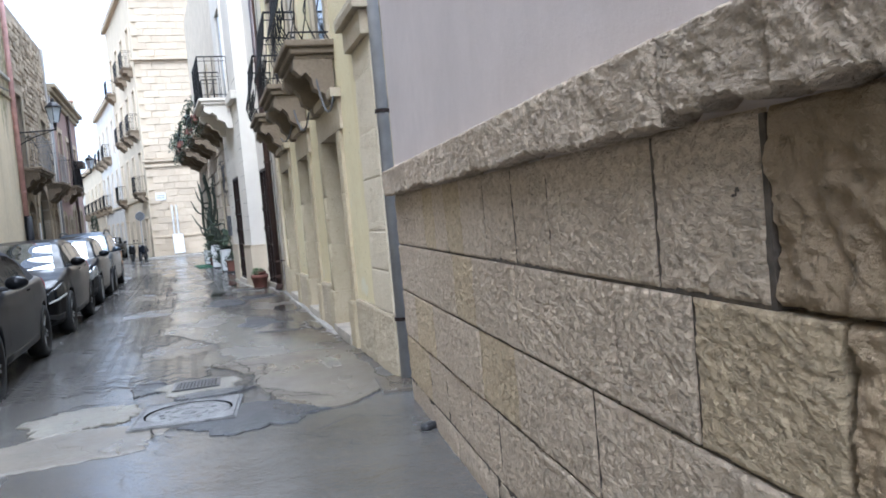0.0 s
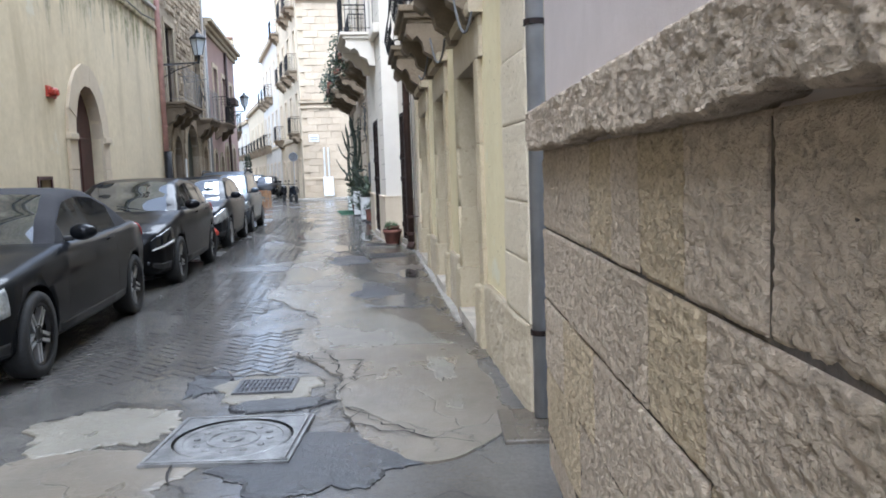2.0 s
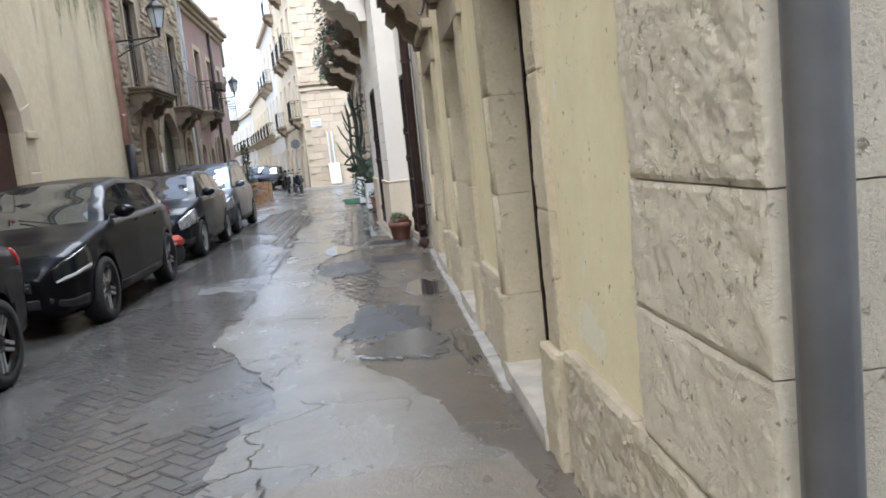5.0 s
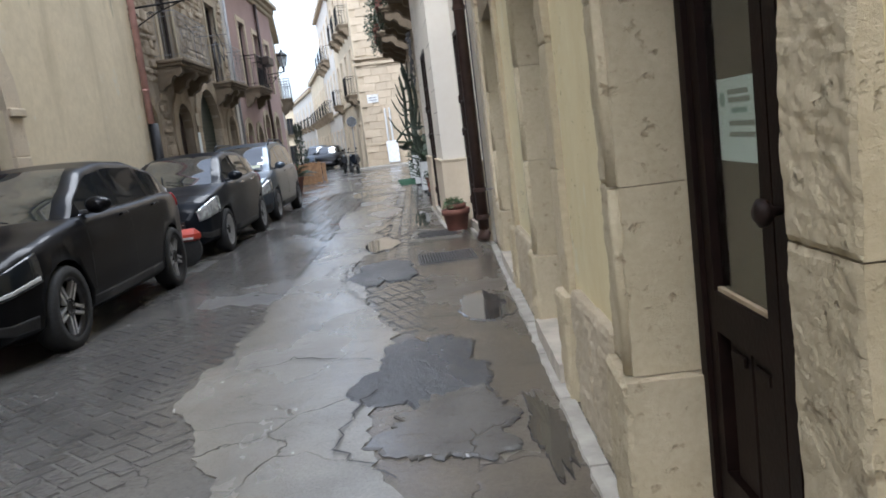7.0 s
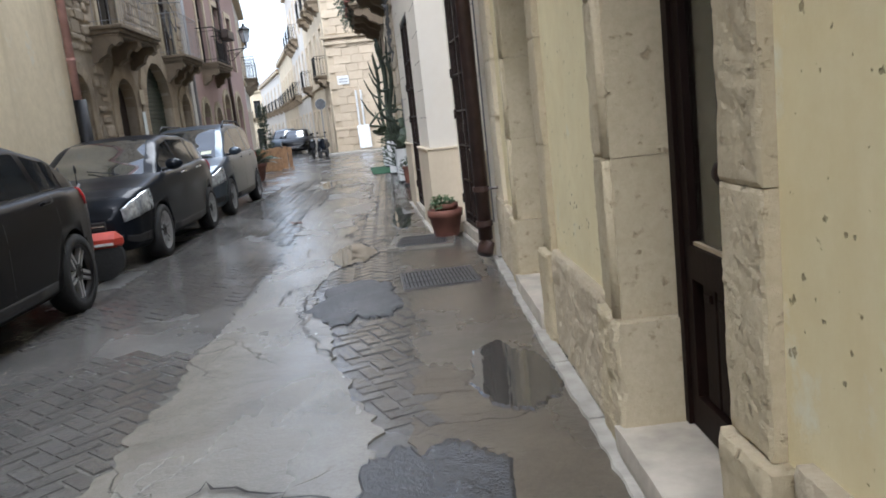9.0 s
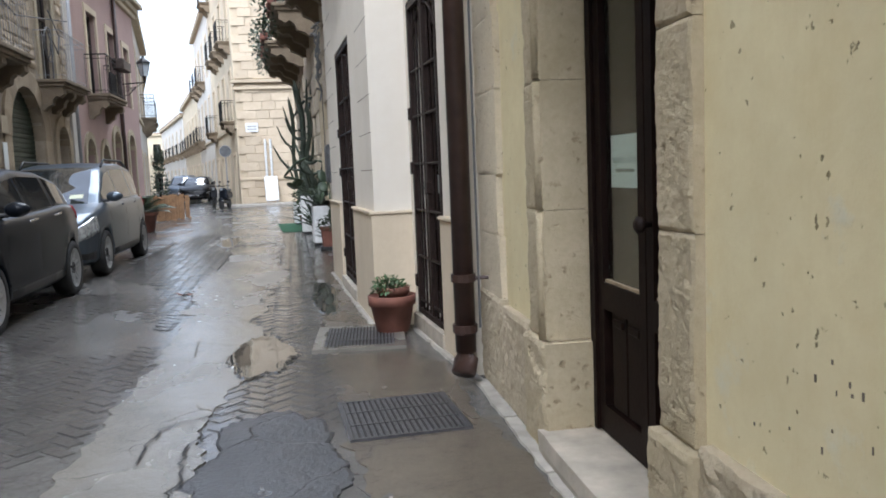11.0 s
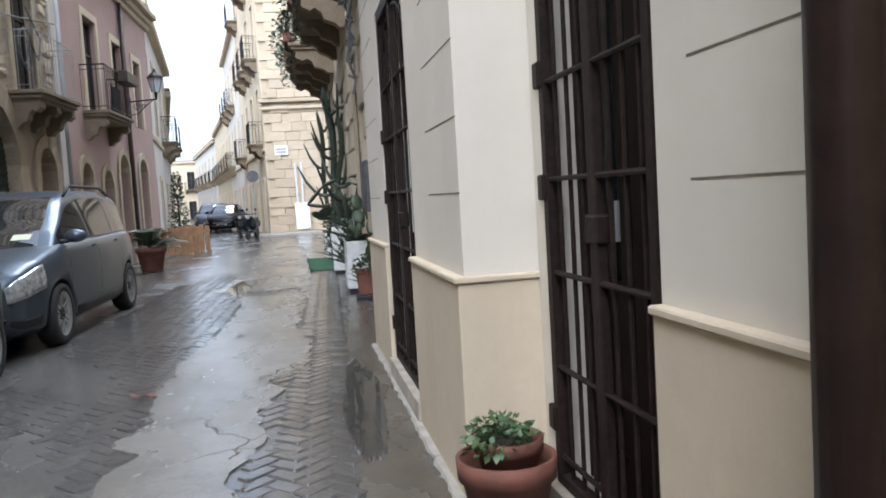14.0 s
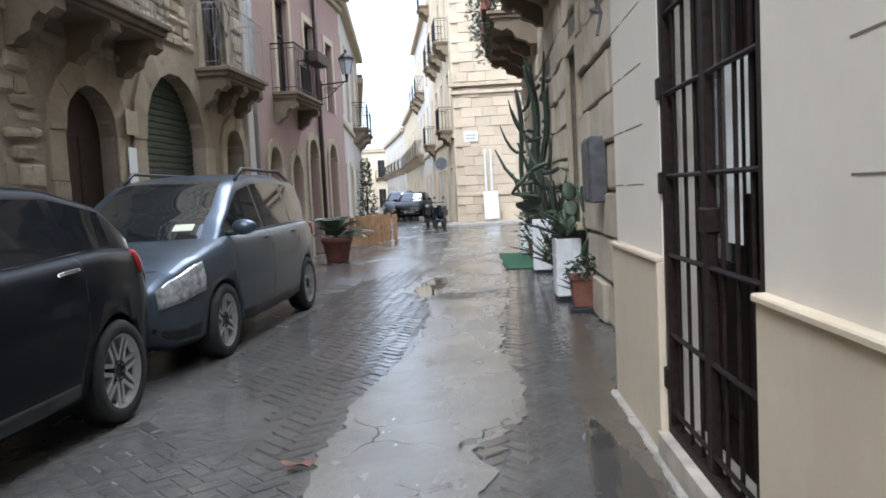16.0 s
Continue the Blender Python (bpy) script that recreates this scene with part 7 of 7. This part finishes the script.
def prickly_pear(x, y, z, n, label, seed):
    r6 = random.Random(seed)
    t = thing("prickly_pear", label, "cactus", "cacti along the wall", m=pose(x, y, z))
    tips = [(Vector((0, 0, 0)), 0.0)]
    for i in range(n):
        p, tilt = tips[r6.randrange(max(0, len(tips) - 4), len(tips))]
        s = r6.uniform(0.11, 0.17)
        a, yaw = tilt + r6.uniform(-0.7, 0.7), r6.uniform(0, 3.1)
        d = Vector((math.sin(a) * math.cos(yaw), math.sin(a) * math.sin(yaw), math.cos(a)))
        c = p + d * s * 0.95
        bm = bmesh.new()
        bmesh.ops.create_icosphere(bm, subdivisions=2, radius=1.0)
        q = d.to_track_quat("Z", "Y").to_matrix().to_4x4()
        for v in bm.verts:
            v.co = c + (q @ Vector((v.co.x * s * 0.72, v.co.y * 0.025, v.co.z * s)))
        part("pad", bm, M["cactus_pad"], t, "", True)
        tips.append((c + d * s * 0.9, a))
    return t


M["cactus_pad"] = plain("green_cactus_pad", (0.045, 0.065, 0.035), 0.55, 0, 0.3, 8, 0.002)
prickly_pear(1.28, 25.7, 0.73, 16, "prickly pear with flat green pads in a white planter", 31)
prickly_pear(1.45, 25.2, 0.5, 12, "prickly pear with flat pads by the wall", 32)
prickly_pear(1.38, 26.6, 0.0, 12, "sprawling prickly pear on the pavement", 33)
for i, (x, y, z, r, rz, n) in enumerate(((1.3, 26.4, 0.55, 0.3, 0.6, 240), (1.2, 29.8, 0.6, 0.3, 0.8, 240), (1.1, 31.0, 0.5, 0.35, 0.8, 300))):
    b = thing("shrub", "dark green leafy shrub by the stone wall", "shrub", "shrubs along the wall", m=pose(x, y, 0))
    part("pot", lathe([(0.12, 0), (0.17, 0.28), (0.18, 0.3), (0.15, 0.27)], None, 16), M["terracotta"], b)
    part("stem", tube([(0, 0, 0.2), (0.03, 0, z + 0.2)], 0.02, 6), M["wood"], b)
    part("foliage", leaf_cloud(0, 0, z, r, rz, n, 0.09, r4), M["leaf"], b)
# trailing plants on the balconies
for u, z in ((9.8, 4.6), (10.8, 4.7), (11.9, 4.6), (13.2, 4.65), (5.8, 4.6), (7.2, 4.7), (1.6, 4.6), (3.2, 4.65)):
    p = F4 @ Vector((u, 0.86 if u > 9 else 0.74, z))
    b = thing("trailing_plant", "dark green plant trailing over a balcony rail", "plant", "balcony plants", m=Matrix.Translation(p))
    part("box", box((-0.12, -0.3, -0.02), (0.06, 0.3, 0.2), None, 0.02), M["terracotta"], b)
    part("foliage", leaf_cloud(-0.05, 0, 0.2, 0.34, 0.42, 130, 0.1, r4), M["leaf"], b)
    part("hanging_foliage", leaf_cloud(-0.1, 0, -0.35, 0.16, 0.45, 70, 0.09, r4), M["leaf"], b)
tagged(part("rug", box((-0.28, -1.6, 0.0), (0.28, 1.6, 0.012), pose(0.72, 31.0, 0.01, 0, 0, 3), 0.004), M["rug"]), "green rug lying on the pavement", "rug")

# big pot with a palm, plank barrier and cypress further down
pp = thing("plant_pot", "large round terracotta pot with a small palm", "plant pot", m=pose(-2.95, 32.3, 0))
part("pot", lathe([(0.2, 0), (0.22, 0.03), (0.3, 0.42), (0.33, 0.43), (0.33, 0.52), (0.3, 0.52), (0.28, 0.44)], None, 26), M["terracotta"], pp, "", True)
part("soil", lathe([(0.02, 0.44), (0.28, 0.45), (0.02, 0.46)], None, 18), M["soil"], pp)
for k in range(24):
    a, el, ln = k * 2.4, 0.45 + 0.9 * ((k * 7) % 11) / 11, 0.62 + 0.25 * ((k * 5) % 7) / 7
    bm = bmesh.new()
    side = Vector((math.cos(a), math.sin(a), 0))
    spine = [side * (ln * q * math.cos(el)) + Vector((0, 0, 0.46 + ln * q * math.sin(el) - 0.3 * ln * q * q)) for q in [i / 12 for i in range(13)]]
    add_tube(bm, spine, 0.007, 4)
    for i in range(3, 13):
        d = (spine[i] - spine[i - 1]).normalized()
        sd = d.cross(Vector((0, 0, 1))).normalized()
        for sg in (-1, 1):
            tip = spine[i] + sd * sg * 0.17 + d * 0.12 - Vector((0, 0, 0.05))
            v = [bm.verts.new(q) for q in (spine[i], spine[i] + d * 0.045, tip, spine[i] + d * 0.02 - Vector((0, 0, 0.006)))]
            bm.faces.new((v[0], v[1], v[2]))
            bm.faces.new((v[3], v[2], v[1]))
            bm.faces.new((v[0], v[2], v[3]))
    part("frond", bm, M["leaf"], pp)
for j, (yy, xx) in enumerate(((37.5, -3.35), (38.3, -3.2), (39.1, -3.1))):
    fb = thing("plank_barrier", "low weathered wooden plank barrier at the street edge", "barrier", "plank barriers", m=pose(xx, yy, 0, 0, 0, 12))
    for k in range(5):
        part("plank", box((-0.42 + k * 0.17, -0.015, 0.02), (-0.28 + k * 0.17, 0.015, 0.78 + 0.05 * (k % 2)), None, 0.006), M["plank"], fb)
    for zz in (0.2, 0.6):
        part("rail", box((-0.42, 0.0155, zz), (0.42, 0.045, zz + 0.07), None, 0.005), M["plank"], fb)
    for s in (-0.38, 0.38):
        part("foot", box((s - 0.04, -0.2, 0), (s + 0.04, 0.2, 0.05)), M["plank"], fb)
cy = thing("cypress", "slim dark green potted conifer by the houses", "tree", m=pose(-3.9, 41.0, 0))
part("trunk", tube([(0, 0, 0), (0, 0, 1.6)], [0.06, 0.02], 8), M["wood"], cy)
bm = bmesh.new()
for k in range(8):
    b2 = leaf_cloud(0, 0, 0.5 + k * 0.25, 0.38 - 0.035 * k, 0.3, 130, 0.1, r4)
    me = bpy.data.meshes.new("tmp")
    b2.to_mesh(me)
    b2.free()
    bm.from_mesh(me)
    bpy.data.meshes.remove(me)
part("crown", bm, M["leaf"], cy)

# tangled cables at the corner of the white house
r7 = random.Random(5)
for k in range(5):
    u, z = 3.55 + 0.05 * k, 3.15 - 0.05 * k
    pts = []
    for i in range(14):
        pts.append(F3P @ Vector((u, 0.03 + 0.03 * (i % 3), z)))
        u += r7.uniform(-0.03, 0.06) if k else 0.1 - 0.18 * (i > 8)
        z += r7.uniform(-0.14, 0.05) if k else r7.uniform(-0.05, 0.02)
    tagged(part("wall_cable", tube(pts, 0.012, 6), M["cable"]), "tangled grey cable fixed to the white house corner", "cable", "cables on the white house")
